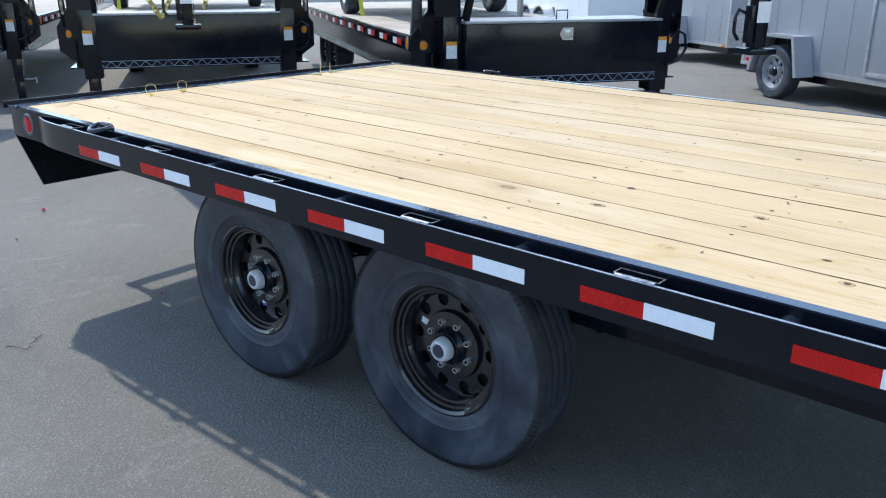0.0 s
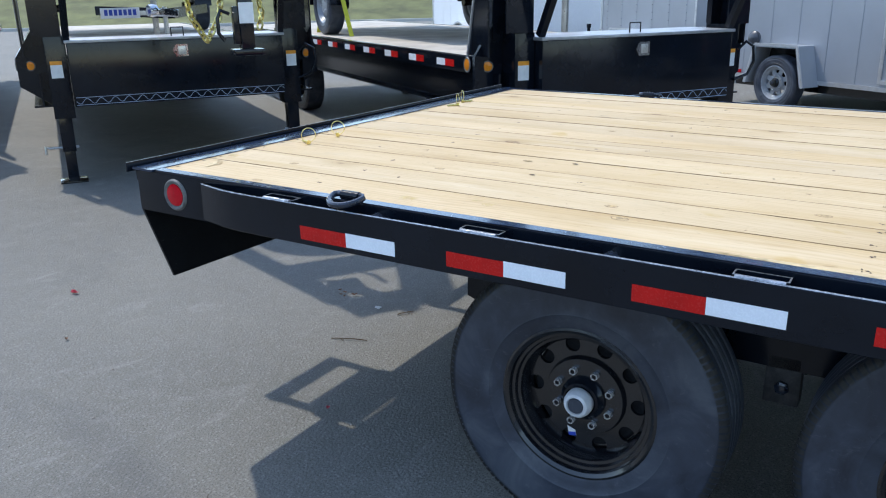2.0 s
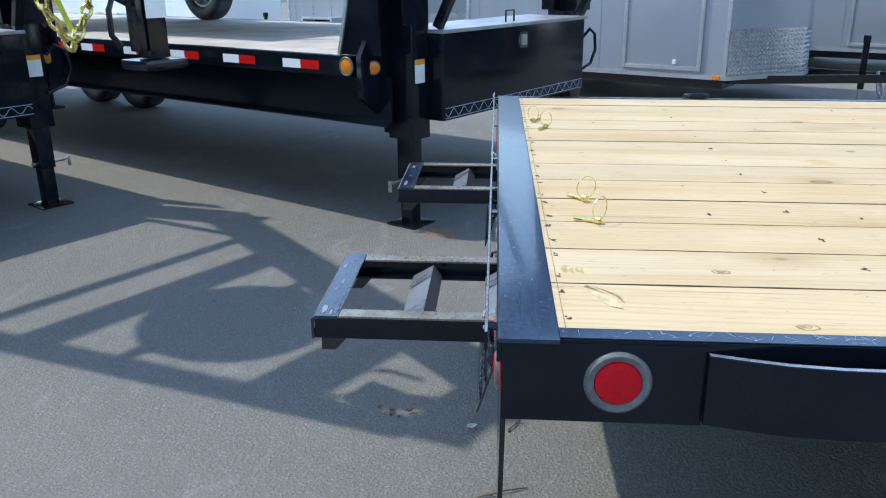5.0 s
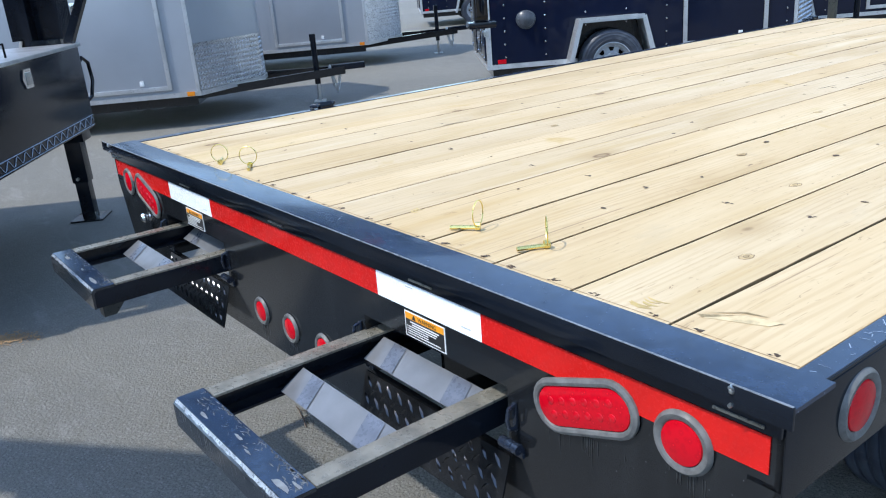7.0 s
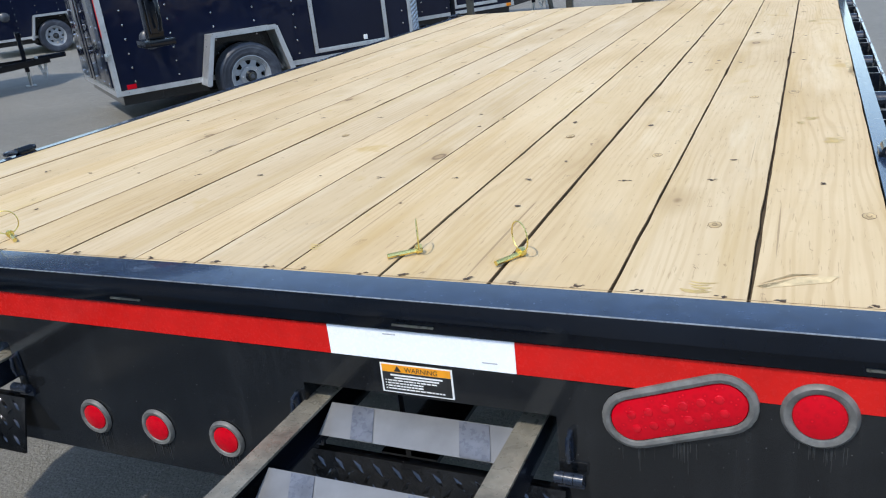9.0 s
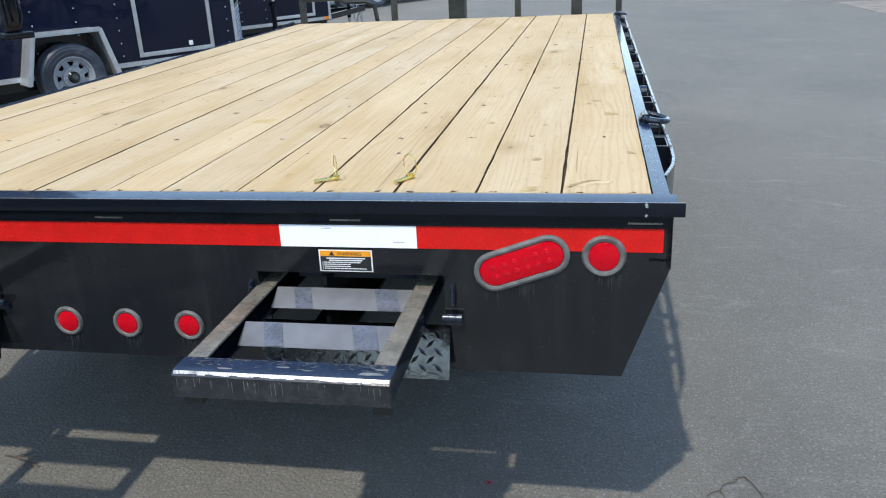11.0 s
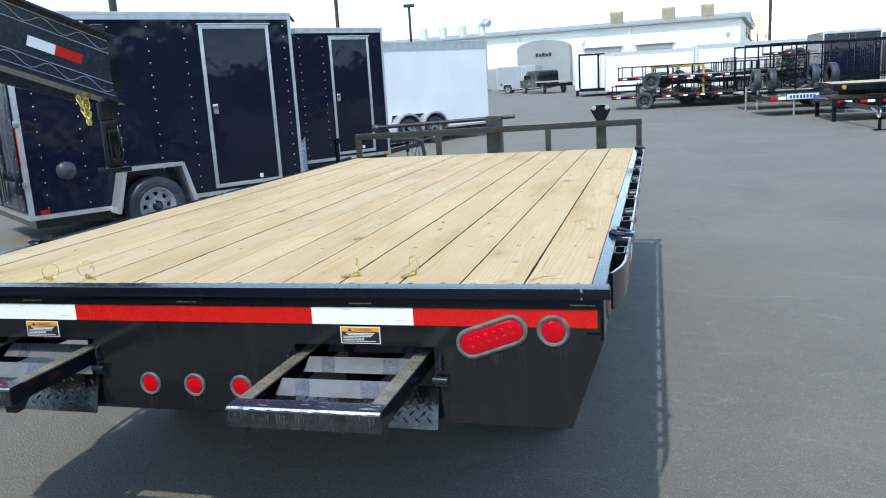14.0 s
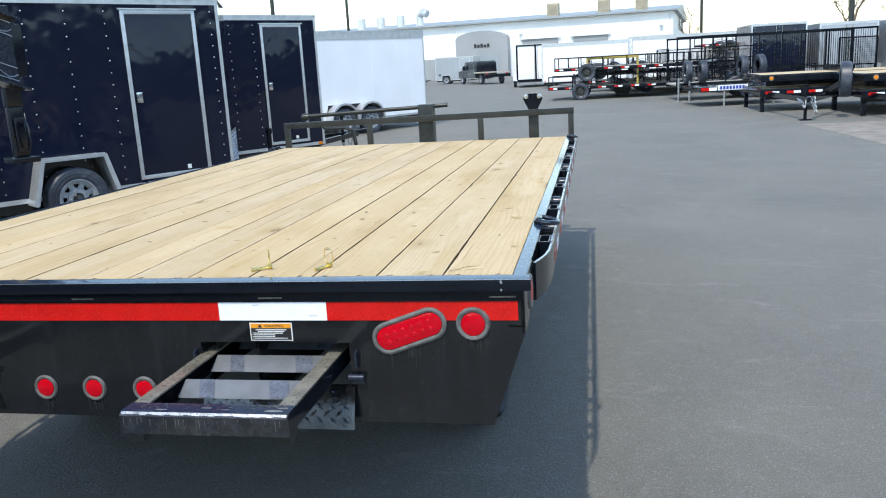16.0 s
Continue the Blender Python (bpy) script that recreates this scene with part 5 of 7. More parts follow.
# ---- gooseneck trailers ----
def scroll(b, p0, p1, up, size, n, r=0.003):
    """A wavy painted line between two straight ones, as thin raised bars."""
    p0, p1, up = Vector(p0), Vector(p1), Vector(up)
    pts = []
    for i in range(n * 8 + 1):
        t = i / (n * 8)
        pts.append((p0.lerp(p1, t) + up * (size * 0.36 * math.sin(2 * math.pi * n * t)))[:])
    tube(b, pts, r * 0.8, 4)
    for s in (-0.5, 0.5):
        tube(b, [(p0 + up * (size * s))[:], (p1 + up * (size * s))[:]], r, 4)


def ibeam(b, p0, p1, w, h, tf, tw):
    """An I-section bar from p0 to p1."""
    p0, p1 = Vector(p0), Vector(p1)
    s = (p1 - p0).cross(Vector((0, 0, 1))).normalized()
    u = Vector((0, 0, 1))
    a, c, e, f = w / 2, h / 2, tw / 2, h / 2 - tf
    prof = [(-a, -c), (a, -c), (a, -f), (e, -f), (e, f), (a, f), (a, c), (-a, c), (-a, f), (-e, f), (-e, -f), (-a, -f)]
    A = [b.verts.new(p0 + s * x + u * z) for x, z in prof]
    B = [b.verts.new(p1 + s * x + u * z) for x, z in prof]
    b.faces.new(A[::-1])
    b.faces.new(B)
    for i in range(12):
        b.faces.new((A[i], A[(i + 1) % 12], B[(i + 1) % 12], B[i]))
    return b


def chain(b, pts, link=0.035, r=0.0045):
    """Oval links along a polyline."""
    pts = [Vector(p) for p in pts]
    seq = []
    for p, q in zip(pts[:-1], pts[1:]):
        k = max(1, int((q - p).length / (link * 0.72)))
        seq += [(p.lerp(q, (i + 0.5) / k), (q - p).normalized()) for i in range(k)]
    for i, (c, d) in enumerate(seq):
        s = d.orthogonal().normalized()
        if i % 2:
            s = d.cross(s)
        tube(b, [(c + d * (math.cos(t) * link * 0.5) + s * (math.sin(t) * link * 0.30))[:] for t in [2 * math.pi * k / 8 for k in range(8)]], r, 5, True)


PAINT_LINE = surface("pale_line_paint", (0.32, 0.38, 0.48), 0.4)


def make_gooseneck(m, label, tip=2.66, low=1.07, loop=False, rise=2.65, drop=1.67, crosses=((0.5, 0.10, 0.28), (1.3, 0.10, 0.28)), carries_spare=False):
    g = thing("gooseneck_trailer", label, "gooseneck trailer", m, "gooseneck trailers")
    L = 8.5
    # deck and side channels; local y runs forward, 0 at the jack plates
    part("deck", bx(-1.20, 1.20, -L, -0.25, 0.955, 0.990, 0.003), OLD_WOOD, g, "grey weathered plank deck")
    for sx in (-1, 1):
        b = bmesh.new()
        box(b, *sorted((sx * 1.205, sx * 1.265)), -L, -0.17, 0.875, 0.993, 0.004)
        part("side_channel", b, BLACK, g)
        b = bmesh.new()
        box(b, *sorted((sx * 1.10, sx * 1.115)), -L, 0.0, 0.605, 0.872)
        box(b, *sorted((sx * 1.04, sx * 1.18)), -L, 0.0, 0.592, 0.6045)
        part("main_beam", b, BLACK, g)
        for k in range(14):
            y0 = -0.42 - k * 0.56
            for dy, mt, nm in ((0, TAPE_RED, "red_tape"), (-0.155, TAPE_WHITE, "white_tape")):
                part(nm, bx(*sorted((sx * 1.2655, sx * 1.2675)), y0 + dy - 0.153, y0 + dy, 0.905, 0.957, 0.0), mt, g)
        ring_light(g, "amber_side_light", 0, 0, 0.042, 0.055, 0, "round amber marker light", (sx, 0, 0), LENS_AMBER, (sx * 1.266, -0.20, 0.935))
        ring_light(g, "amber_front_light", 0, 0, 0.034, 0.042, 0, "round amber marker light", (sx * 0.4, 0.9, 0), LENS_AMBER, (sx * 1.16, -0.085, 0.925))
        # jack plate and drop leg
        b = bmesh.new()
        prism(b, [(sx * px, pz) for px, pz in ((0.90, 0.53), (1.04, 0.53), (1.04, 0.60), (1.262, 0.76), (1.262, 0.992), (1.07, 1.28), (1.04, 1.55), (0.90, 1.55))], "y", -0.125, -0.0905)
        box(b, *sorted((sx * 0.88, sx * 1.04)), -0.09, 0.10, 0.50, 1.16, 0.006)
        part("jack_plate", b, BLACK, g)
        leg = part("drop_leg", bx(*sorted((sx * 0.915, sx * 1.02)), -0.045, 0.06, 0.22, 0.52, 0.006), BLACK, g)
        part("inner_leg", bx(*sorted((sx * 0.925, sx * 1.01)), -0.035, 0.05, -0.028, 0.22, 0.004), BLACK, leg)
        part("foot_plate", bx(*sorted((sx * 0.86, sx * 1.075)), -0.10, 0.115, -0.04, -0.028, 0.002), BLACK_DUSTY, leg)
        part("leg_pin", tube(bmesh.new(), [(sx * 0.89, 0.0, 0.25), (sx * 1.12, 0.0, 0.25), (sx * 1.15, 0.0, 0.265), (sx * 1.15, 0.0, 0.20)], 0.011, 8), STEEL, leg)
        # sticker on the leg plate
        st = part("jack_sticker", bx(*sorted((sx * 0.925, sx * 1.015)), 0.1005, 0.102, 0.83, 0.965, 0.0), PAPER, g, "white and orange safety sticker")
        part("orange_band", bx(*sorted((sx * 0.925, sx * 1.015)), 0.1022, 0.103, 0.935, 0.965, 0.0), ORANGE, st)
        # upright, leaning gusset with a bright edge, brace
        b = bmesh.new()
        box(b, *sorted((sx * 0.90, sx * 1.12)), -0.09, -0.075, 1.10, rise + 0.10)
        box(b, *sorted((sx * 1.00, sx * 1.015)), -0.24, 0.10, 1.16, rise + 0.10)
        box(b, *sorted((sx * 0.90, sx * 1.12)), 0.10, 0.115, 1.16, rise + 0.10)
        part("upright", b, BLACK, g)
        b = bmesh.new()
        prism(b, [(-0.30, 0.995), (0.0, 0.995), (0.0, 1.75), (-0.10, 1.75)], "x", *sorted((sx * 1.19, sx * 1.205)))
        gus = part("gusset", b, BLACK, g)
        b = bmesh.new()
        beam(b, (sx * 1.198, -0.305, 0.995), (sx * 1.198, -0.105, 1.76), 0.035, 0.02, (0, 1, 0))
        part("bright_edge", b, TRIM, gus)
        b = bmesh.new()
        beam(b, (sx * 0.87, 0.16, 1.14), (sx * 0.83, 0.66, 2.10), 0.05, 0.05)
        part("brace", b, BLACK, g)
        # horizontal neck beam, drawn in towards the coupler
        p0, p1 = (sx * 1.00, -0.15, rise), (sx * 0.20, tip, drop)
        b = bmesh.new()
        ibeam(b, p0, p1, 0.13, 0.388, 0.014, 0.016)
        neck = part("neck_beam", b, BLACK_WORN, g, "black I-beam neck with pale scroll lines")
        d = (Vector(p1) - Vector(p0)).normalized()
        nrm = Vector((d.y, -d.x, 0)).normalized() * (1 if sx > 0 else -1)
        up_ = nrm.cross(d) * (1 if nrm.cross(d).z > 0 else -1)
        o = nrm * 0.013
        b = bmesh.new()
        for dz in (-0.115, 0.125):
            scroll(b, (Vector(p0) + d * 0.3 + o + Vector((0, 0, dz)))[:], (Vector(p1) - d * 0.03 + o + Vector((0, 0, dz)))[:], (0, 0, 1), 0.07, 12)
        part("scroll_line", b, PAINT_LINE, neck)
        for t0, t1, mt, nm in ((0.825, 0.877, TAPE_WHITE, "white_tape"), (0.877, 0.93, TAPE_RED, "red_tape"), (0.64, 0.69, TAPE_WHITE, "white_tape"), (0.69, 0.745, TAPE_RED, "red_tape")):
            b = bmesh.new()
            q0, q1 = Vector(p0).lerp(Vector(p1), t0) + nrm * 0.010, Vector(p0).lerp(Vector(p1), t1) + nrm * 0.010
            beam(b, q0[:], q1[:], 0.004, 0.055)
            part(nm, b, mt, neck)
        # safety hose loop at the leg
        pts = [(sx * 1.05, 0.10, 0.96), (sx * 1.10, 0.13, 1.02), (sx * 1.17, 0.14, 0.98), (sx * 1.19, 0.14, 0.86), (sx * 1.14, 0.13, 0.76), (sx * 1.02, 0.11, 0.72)]
        if sx < 0:
            part("jack_handle", tube(bmesh.new(), pts, 0.012, 10), BLACK, g)
    # front wall under the neck: toolbox
    tb = part("toolbox", bx(-0.875, 0.875, -0.30, 0.20, 0.600, 1.105, 0.008), BLACK, g, "glossy black steel toolbox between the uprights")
    part("lid", bx(-0.89, 0.89, -0.31, 0.215, 1.106, 1.128, 0.004), TREAD_DULL, tb, "bright scuffed lid")
    lb = bmesh.new()
    prism(lb, [(-0.06, 0.965), (0.035, 0.965), (0.065, 1.015), (0.035, 1.065), (-0.06, 1.065)], "y", 0.2005, 0.208)
    latch = part("latch", lb, CHROME, tb, "chrome paddle latch")
    part("paddle", bx(-0.040, 0.020, 0.2085, 0.213, 0.982, 1.048, 0.004), STEEL, latch)
    hb = bmesh.new()
    tube(hb, [(-0.05, 0.10, 1.128), (-0.05, 0.10, 1.20), (0.05, 0.10, 1.20), (0.05, 0.10, 1.128)], 0.006, 6)
    part("lid_handle", hb, BLACK, tb)
    b = bmesh.new()
    scroll(b, (-0.86, 0.204, 0.645), (0.86, 0.204, 0.645), (0, 0, 1), 0.06, 16)
    part("scroll_line", b, PAINT_LINE, tb)
    # coupler
    b = bmesh.new()
    box(b, -0.043, 0.043, tip - 0.043, tip + 0.043, low + 0.32, 1.95, 0.012)
    c = part("coupler_tube", b, BLACK, g)
    b = bmesh.new()
    box(b, -0.038, 0.038, tip - 0.038, tip + 0.038, low + 0.035, low + 0.319, 0.010)
    part("coupler_socket", b, BLACK, c)
    part("coupler_foot", bx(-0.085, 0.085, tip - 0.075, tip + 0.075, low, low + 0.034, 0.010), BLACK, c)
    part("latch_block", bx(0.039, 0.070, tip - 0.03, tip + 0.03, low + 0.06, low + 0.26, 0.008), BLACK, c)
    part("coupler_sticker", bx(-0.04, 0.04, tip + 0.0385, tip + 0.040, low + 0.17, low + 0.28, 0.0), PAPER, c)
    part("coupler_handle", tube(bmesh.new(), [(0.085, tip, low + 0.22), (0.13, tip, low + 0.24), (0.15, tip, low + 0.20), (0.15, tip, low + 0.12), (0.12, tip, low + 0.08)], 0.010, 8), BLACK, c)
    b = bmesh.new()
    if loop:
        chain(b, [(0.06, tip - 0.2, 1.62), (0.10, tip - 0.2, 1.34), (0.18, tip - 0.2, 1.20), (0.26, tip - 0.2, 1.34), (0.30, tip - 0.2, 1.62)], 0.055, 0.007)
        part("safety_chain", b, BRASS, c, "gold zinc safety chain")
        b = bmesh.new()
        chain(b, [(-0.10, tip - 0.2, 1.60), (-0.14, tip - 0.2, 1.34), (-0.12, tip - 0.2, 1.26)], 0.055, 0.007)
    else:
        chain(b, [(0.10, tip - 0.15, 1.54), (0.08, tip - 0.13, 1.46), (0.06, tip - 0.13, 1.40), (0.03, tip - 0.13, 1.47), (0.02, tip - 0.15, 1.54)], 0.045, 0.006)
        part("safety_chain", b, BRASS, c, "gold zinc safety chain")
        b = bmesh.new()
        chain(b, [(-0.02, tip - 0.15, 1.54), (0.03, tip - 0.14, 1.44), (0.07, tip - 0.13, 1.37), (0.08, tip - 0.14, 1.45), (0.12, tip - 0.15, 1.54)], 0.045, 0.006)
    part("safety_chain", b, BRASS, c, "gold zinc safety chain")
    # cross plates of the neck
    for y, ln, tall in crosses + ((tip - 0.07, 0.10, 0.28),):
        f = min(0.985, (y + 0.15) / (tip + 0.15))
        w, z = 1.0 - 0.8 * f - 0.005, rise + (drop - rise) * f
        part("neck_cross_plate", bx(-w, w, y, y + ln, z - tall / 2, z + tall / 2, 0.004), BLACK, g)
    if carries_spare:
        # spare wheel lying flat between the neck beams, on a bar
        z = 1.90
        sp = part("spare_wheel", tube(bmesh.new(), [(0, 1.44, z - 0.06), (0, 1.44, z + 0.14)], 0.02, 10), BLACK, g, "spare wheel lying flat in the neck")
        part("tyre", lathe(bmesh.new(), [(0.20, -0.09), (0.30, -0.115), (0.39, -0.10), (0.415, -0.06), (0.42, 0.0), (0.415, 0.06), (0.39, 0.10), (0.30, 0.115), (0.20, 0.09)], (0, 1.44, z), (0, 0, 1), 48, True), RUBBER, sp)
        part("rim", lathe(bmesh.new(), [(0.21, 0.09), (0.19, 0.05), (0.18, 0.0), (0.05, 0.02), (0.0, 0.02)], (0, 1.44, z), (0, 0, 1), 32), BLACK, sp)
        part("spare_bar", bx(-0.55, 0.55, 1.41, 1.47, z - 0.17, z - 0.118, 0.004), BLACK, g)
    # wheels far back
    for y in (-5.6, -6.5):
        for sx in (-1, 1):
            w = part("wheel", tube(bmesh.new(), [(sx * 0.75, y, 0.35), (sx * 0.85, y, 0.35)], 0.12, 20), BLACK_DUSTY, g)
            wheel(w, sx * 0.93, y, 0.35, 0.39, 0.207, 0.24, sx, BLACK, 8, False, False, 8)
    return g


TREAD_DULL = surface("scuffed_bright_lid", (0.42, 0.43, 0.45), 0.40, 0.6, 0.3, 6, 90, 0, 0.3)
GN = -33.0
gn_b = make_gooseneck(heading(-3.304, -0.006, GN, 0.04), "black gooseneck trailer with weathered deck standing on drop legs")
make_gooseneck(heading(-2.04, -3.58, GN, 0.04), "black gooseneck trailer with a long looped safety chain", 2.85, 1.13, True, 2.16, 1.735, ((0.38, 0.04, 0.10), (0.76, 0.12, 0.20), (2.02, 0.20, 0.20)), True)
copy_thing(gn_b, heading(-0.75, -7.2, GN, 0.04))


# ---- enclosed cargo trailers ----
def side_door(t, skin, d0, d1, z0, top):
    db = part("side_door", bx(0.0005, 0.010, d0, d1, z0 + 0.13, top - 0.16, 0.002), skin, t)
    b = bmesh.new()
    w = 0.045
    box(b, 0.0105, 0.022, d0 - w, d0, z0 + 0.085, top - 0.115, 0.003)
    box(b, 0.0105, 0.022, d1, d1 + w, z0 + 0.085, top - 0.115, 0.003)
    box(b, 0.0105, 0.022, d0, d1, top - 0.16, top - 0.115, 0.003)
    box(b, 0.0105, 0.022, d0, d1, z0 + 0.085, z0 + 0.13, 0.003)
    box(b, 0.012, 0.035, d0 - w - 0.02, d1 + w + 0.02, top - 0.112, top - 0.095, 0.002)
    part("door_frame", b, TRIM, db, "aluminium door frame")
    b = bmesh.new()
    box(b, 0.0105, 0.020, d0 + 0.03, d0 + 0.10, (z0 + top) / 2 - 0.09, (z0 + top) / 2 + 0.03, 0.006)
    part("door_lock", b, CHROME, db, "chrome flush lock")
    b = bmesh.new()
    box(b, 0.0105, 0.035, (d0 * 0.3 + d1 * 0.7) - 0.02, (d0 * 0.3 + d1 * 0.7) + 0.02, z0 + 0.15, z0 + 0.20, 0.004)
    part("door_holdback", b, WHITE, db)


def make_cargo(name, label, m, skin, length, width, top, door, nose=0.55, wheels=1, tread=True, two_rear=True, z0=0.36, group="enclosed cargo trailers", hub_y=1.25, rivets=True, full_tread=False, band=0.05, round_arch=False):
    """Local y runs forward from the rear wall, x = 0 is the right wall, the body lies at negative x."""
    t = thing(name, label, "cargo trailer", m, group)
    b = bmesh.new()
    # body with v nose, flat sides
    poly = [(0, 0), (0, length), (-width * 0.5 + 0.15, length + nose), (-width * 0.5 - 0.15, length + nose), (-width, length), (-width, 0)]
    prism(b, poly, "z", z0 + 0.05, top)
    body = part("body", b, skin, t, "")
    b = bmesh.new()
    big = [(0.012, -0.012), (0.012, length + 0.006), (-width * 0.5 + 0.15, length + nose + 0.02), (-width * 0.5 - 0.15, length + nose + 0.02), (-width - 0.012, length + 0.006), (-width - 0.012, -0.012)]
    prism(b, big, "z", top + 0.001, top + 0.035)
    part("roof", b, TRIM, t, "aluminium roof with a bright edge")
    b = bmesh.new()
    prism(b, big, "z", z0, z0 + 0.049)
    part("bottom_rail", b, TRIM, t, "aluminium bottom rail")
    b = bmesh.new()
    box(b, 0.0, 0.009, 0.0, length, top - band, top - 0.001, 0.0)
    box(b, 0.0, 0.008, -0.008, 0.04, z0 + 0.05, top - 0.051, 0.0)
    box(b, 0.0, 0.008, length - 0.04, length, z0 + 0.05, top - 0.051, 0.0)
    part("edge_trim", b, TRIM, t)
    # side door
    if door is None:
        d0 = d1 = -9
    else:
        d0, d1 = door
        side_door(t, skin, d0, d1, z0, top)
    # panel seams and rivets
    ys = [0.19]
    s = 0.432
    y = 0.19
    while y + s < length:
        y += s
        ys.append(y)
    for y in ys:
        if d0 - 0.08 < y < d1 + 0.08:
            continue
        part("panel_seam", bx(0.0, 0.0035, y - 0.008, y + 0.008, z0 + 0.06, top - band - 0.005, 0.0), skin, t)
    if rivets:
        b = bmesh.new()
        for y in ys:
            if d0 - 0.08 < y < d1 + 0.08:
                continue
            for k in range(15):
                z = z0 + 0.12 + k * (top - z0 - 0.25) / 14
                lathe(b, [(0.011, 0.0), (0.009, 0.004), (0, 0.0055)], (0.0035, y, z), (1, 0, 0), 8)
        for x in (-0.14, -0.42, -width * 0.5, -width + 0.42, -width + 0.14):
            for k in range(15):
                z = z0 + 0.12 + k * (top - z0 - 0.25) / 14
                lathe(b, [(0.010, 0.0), (0.009, 0.004), (0, 0.0055)], (x, -0.030, z), (0, -1, 0), 8)
        tagged(part("rivets", b, CHROME, t, "bright screw heads"), kind="stuff")
    # rear doors
    if two_rear:
        for xa, xb in ((-width + 0.05, -width / 2 - 0.006), (-width / 2 + 0.006, -0.05)):
            dd = part("rear_door", bx(xa, xb, -0.030, -0.001, z0 + 0.09, top - 0.07, 0.004), skin, t)
            bar = bmesh.new()
            xx = xb - 0.10 if xa < -width / 2 - 0.1 else xa + 0.10
            tube(bar, [(xx, -0.055, z0 + 0.10), (xx, -0.055, top - 0.09)], 0.012, 8)
            part("cam_bar", bar, CHROME, dd)
        b = bmesh.new()
        box(b, -width + 0.0, -width + 0.048, -0.012, 0.0, z0 + 0.05, top, 0.002)
        box(b, -0.048, 0.0, -0.012, 0.0, z0 + 0.05, top, 0.002)
        box(b, -width + 0.048, -0.048, -0.012, 0.0, top - 0.068, top, 0.002)
        part("rear_frame", b, TRIM, t)
        for k in range(3):
            z = z0 + 0.35 + k * (top - z0) * 0.3
            part("door_hinge", bx(0.0005, 0.014, -0.035, 0.02, z, z + 0.07, 0.003), STEEL, t)
        part("red_reflector", bx(0.0095, 0.014, 0.10, 0.19, z0 + 0.055, z0 + 0.10, 0.002), LENS_RED, t, "small red reflector")
    # tread-plate stone guard on the nose
    if tread:
        gz = top if full_tread else z0 + 0.54
        b = bmesh.new()
        pl = [(0.005, length + 0.004), (-width * 0.5 + 0.152, length + nose + 0.006), (-width * 0.5 - 0.152, length + nose + 0.006), (-width - 0.005, length + 0.004)]
        A = [b.verts.new((x, y, z0 + 0.052)) for x, y in pl]
        B = [b.verts.new((x, y, gz)) for x, y in pl]
        for i in range(3):
            b.faces.new((A[i], A[i + 1], B[i + 1], B[i]))
            p, q = Vector((*pl[i], 0)), Vector((*pl[i + 1], 0))
            dr = (q - p).normalized()
            nr = Vector((-dr.y, dr.x, 0))
            if nr.y < 0:
                nr = -nr

            def place(u, v, h, p=p, dr=dr, nr=nr):
                return (p + dr * u + nr * h + Vector((0, 0, v)))[:]

            if i < 2:
                tread_bars(b, 0.01, (q - p).length - 0.01, z0 + 0.06, min(gz, z0 + 1.0) - 0.01, place, 0.05, 0.021, 0.006, 0.004)
        part("stone_guard", b, TREAD, t, "bright aluminium tread-plate stone guard")
    # amber corner light
    part("amber_marker", bx(0.0125, 0.025, length - 0.14, length - 0.06, z0 + 0.004, z0 + 0.05, 0.003), LENS_AMBER, t)
    # wheels and fender
    for sx, wx in ((1, 0.16), (-1, -width - 0.16)):
        for k in range(wheels):
            y = hub_y + k * 0.85
            w = part("wheel", tube(bmesh.new(), [(wx - sx * 0.15, y, 0.335), (wx, y, 0.335)], 0.05, 16), BLACK_DUSTY, t)
            wheel(w, wx, y, 0.335, 0.335, 0.195, 0.20, sx, RIM_GREY, 5, True, True, 8)
        y0, y1 = hub_y - 0.46, hub_y + (wheels - 1) * 0.85 + 0.46
        xa, xb = sorted((wx + sx * 0.125, wx - sx * 0.155))
        b = bmesh.new()
        up = [(y0, z0 - 0.02), (y0 + 0.13, z0 + 0.46), (y1 - 0.13, z0 + 0.46), (y1, z0 - 0.02)]
        dn = [(y1 - 0.035, z0 - 0.02), (y1 - 0.15, z0 + 0.43), (y0 + 0.15, z0 + 0.43), (y0 + 0.035, z0 - 0.02)]
        if round_arch:
            up, dn = [], []
            for k in range(wheels):
                c = hub_y + k * 0.85
                for i in range(9):
                    a = math.pi * (1 - i / 8)
                    up.append((c + 0.42 * math.cos(a), 0.36 + 0.42 * math.sin(a)))
                    dn.append((c + 0.39 * math.cos(a), 0.36 + 0.39 * math.sin(a)))
            dn = dn[::-1]
        prism(b, up + dn, "x", xa, xb)
        fx = wx + sx * 0.125
        part("fender", b, FENDER_MAT[skin.name], t, "bent metal wheel fender")
        b = bmesh.new()
        for p, q in zip(up[:-1], up[1:]):
            beam(b, (fx, *p), (fx, *q), 0.012, 0.035)
        part("fender_edge", b, TRIM, t)
        b = bmesh.new()
        prism(b, [(y0 + 0.04, z0 + 0.02), (y0 + 0.15, z0 + 0.425), (y1 - 0.15, z0 + 0.425), (y1 - 0.04, z0 + 0.02)], "x", *sorted((wx - sx * 0.153, wx - sx * 0.157)))
        part("wheel_well", b, BLACK_DUSTY, t)
    # tongue, jack, chains
    cx = -width / 2
    b = bmesh.new()
    for s in (-1, 1):
        beam(b, (cx + s * width * 0.40, length - 0.4, z0 - 0.04), (cx + s * 0.04, length + nose + 0.95, z0 + 0.02), 0.05, 0.09)
    tg = part("tongue", b, BLACK_DUSTY, t)
    b = bmesh.new()
    beam(b, (cx, length + nose + 0.80, z0 + 0.05), (cx, length + nose + 1.20, z0 + 0.06), 0.09, 0.07, bev=0.01)
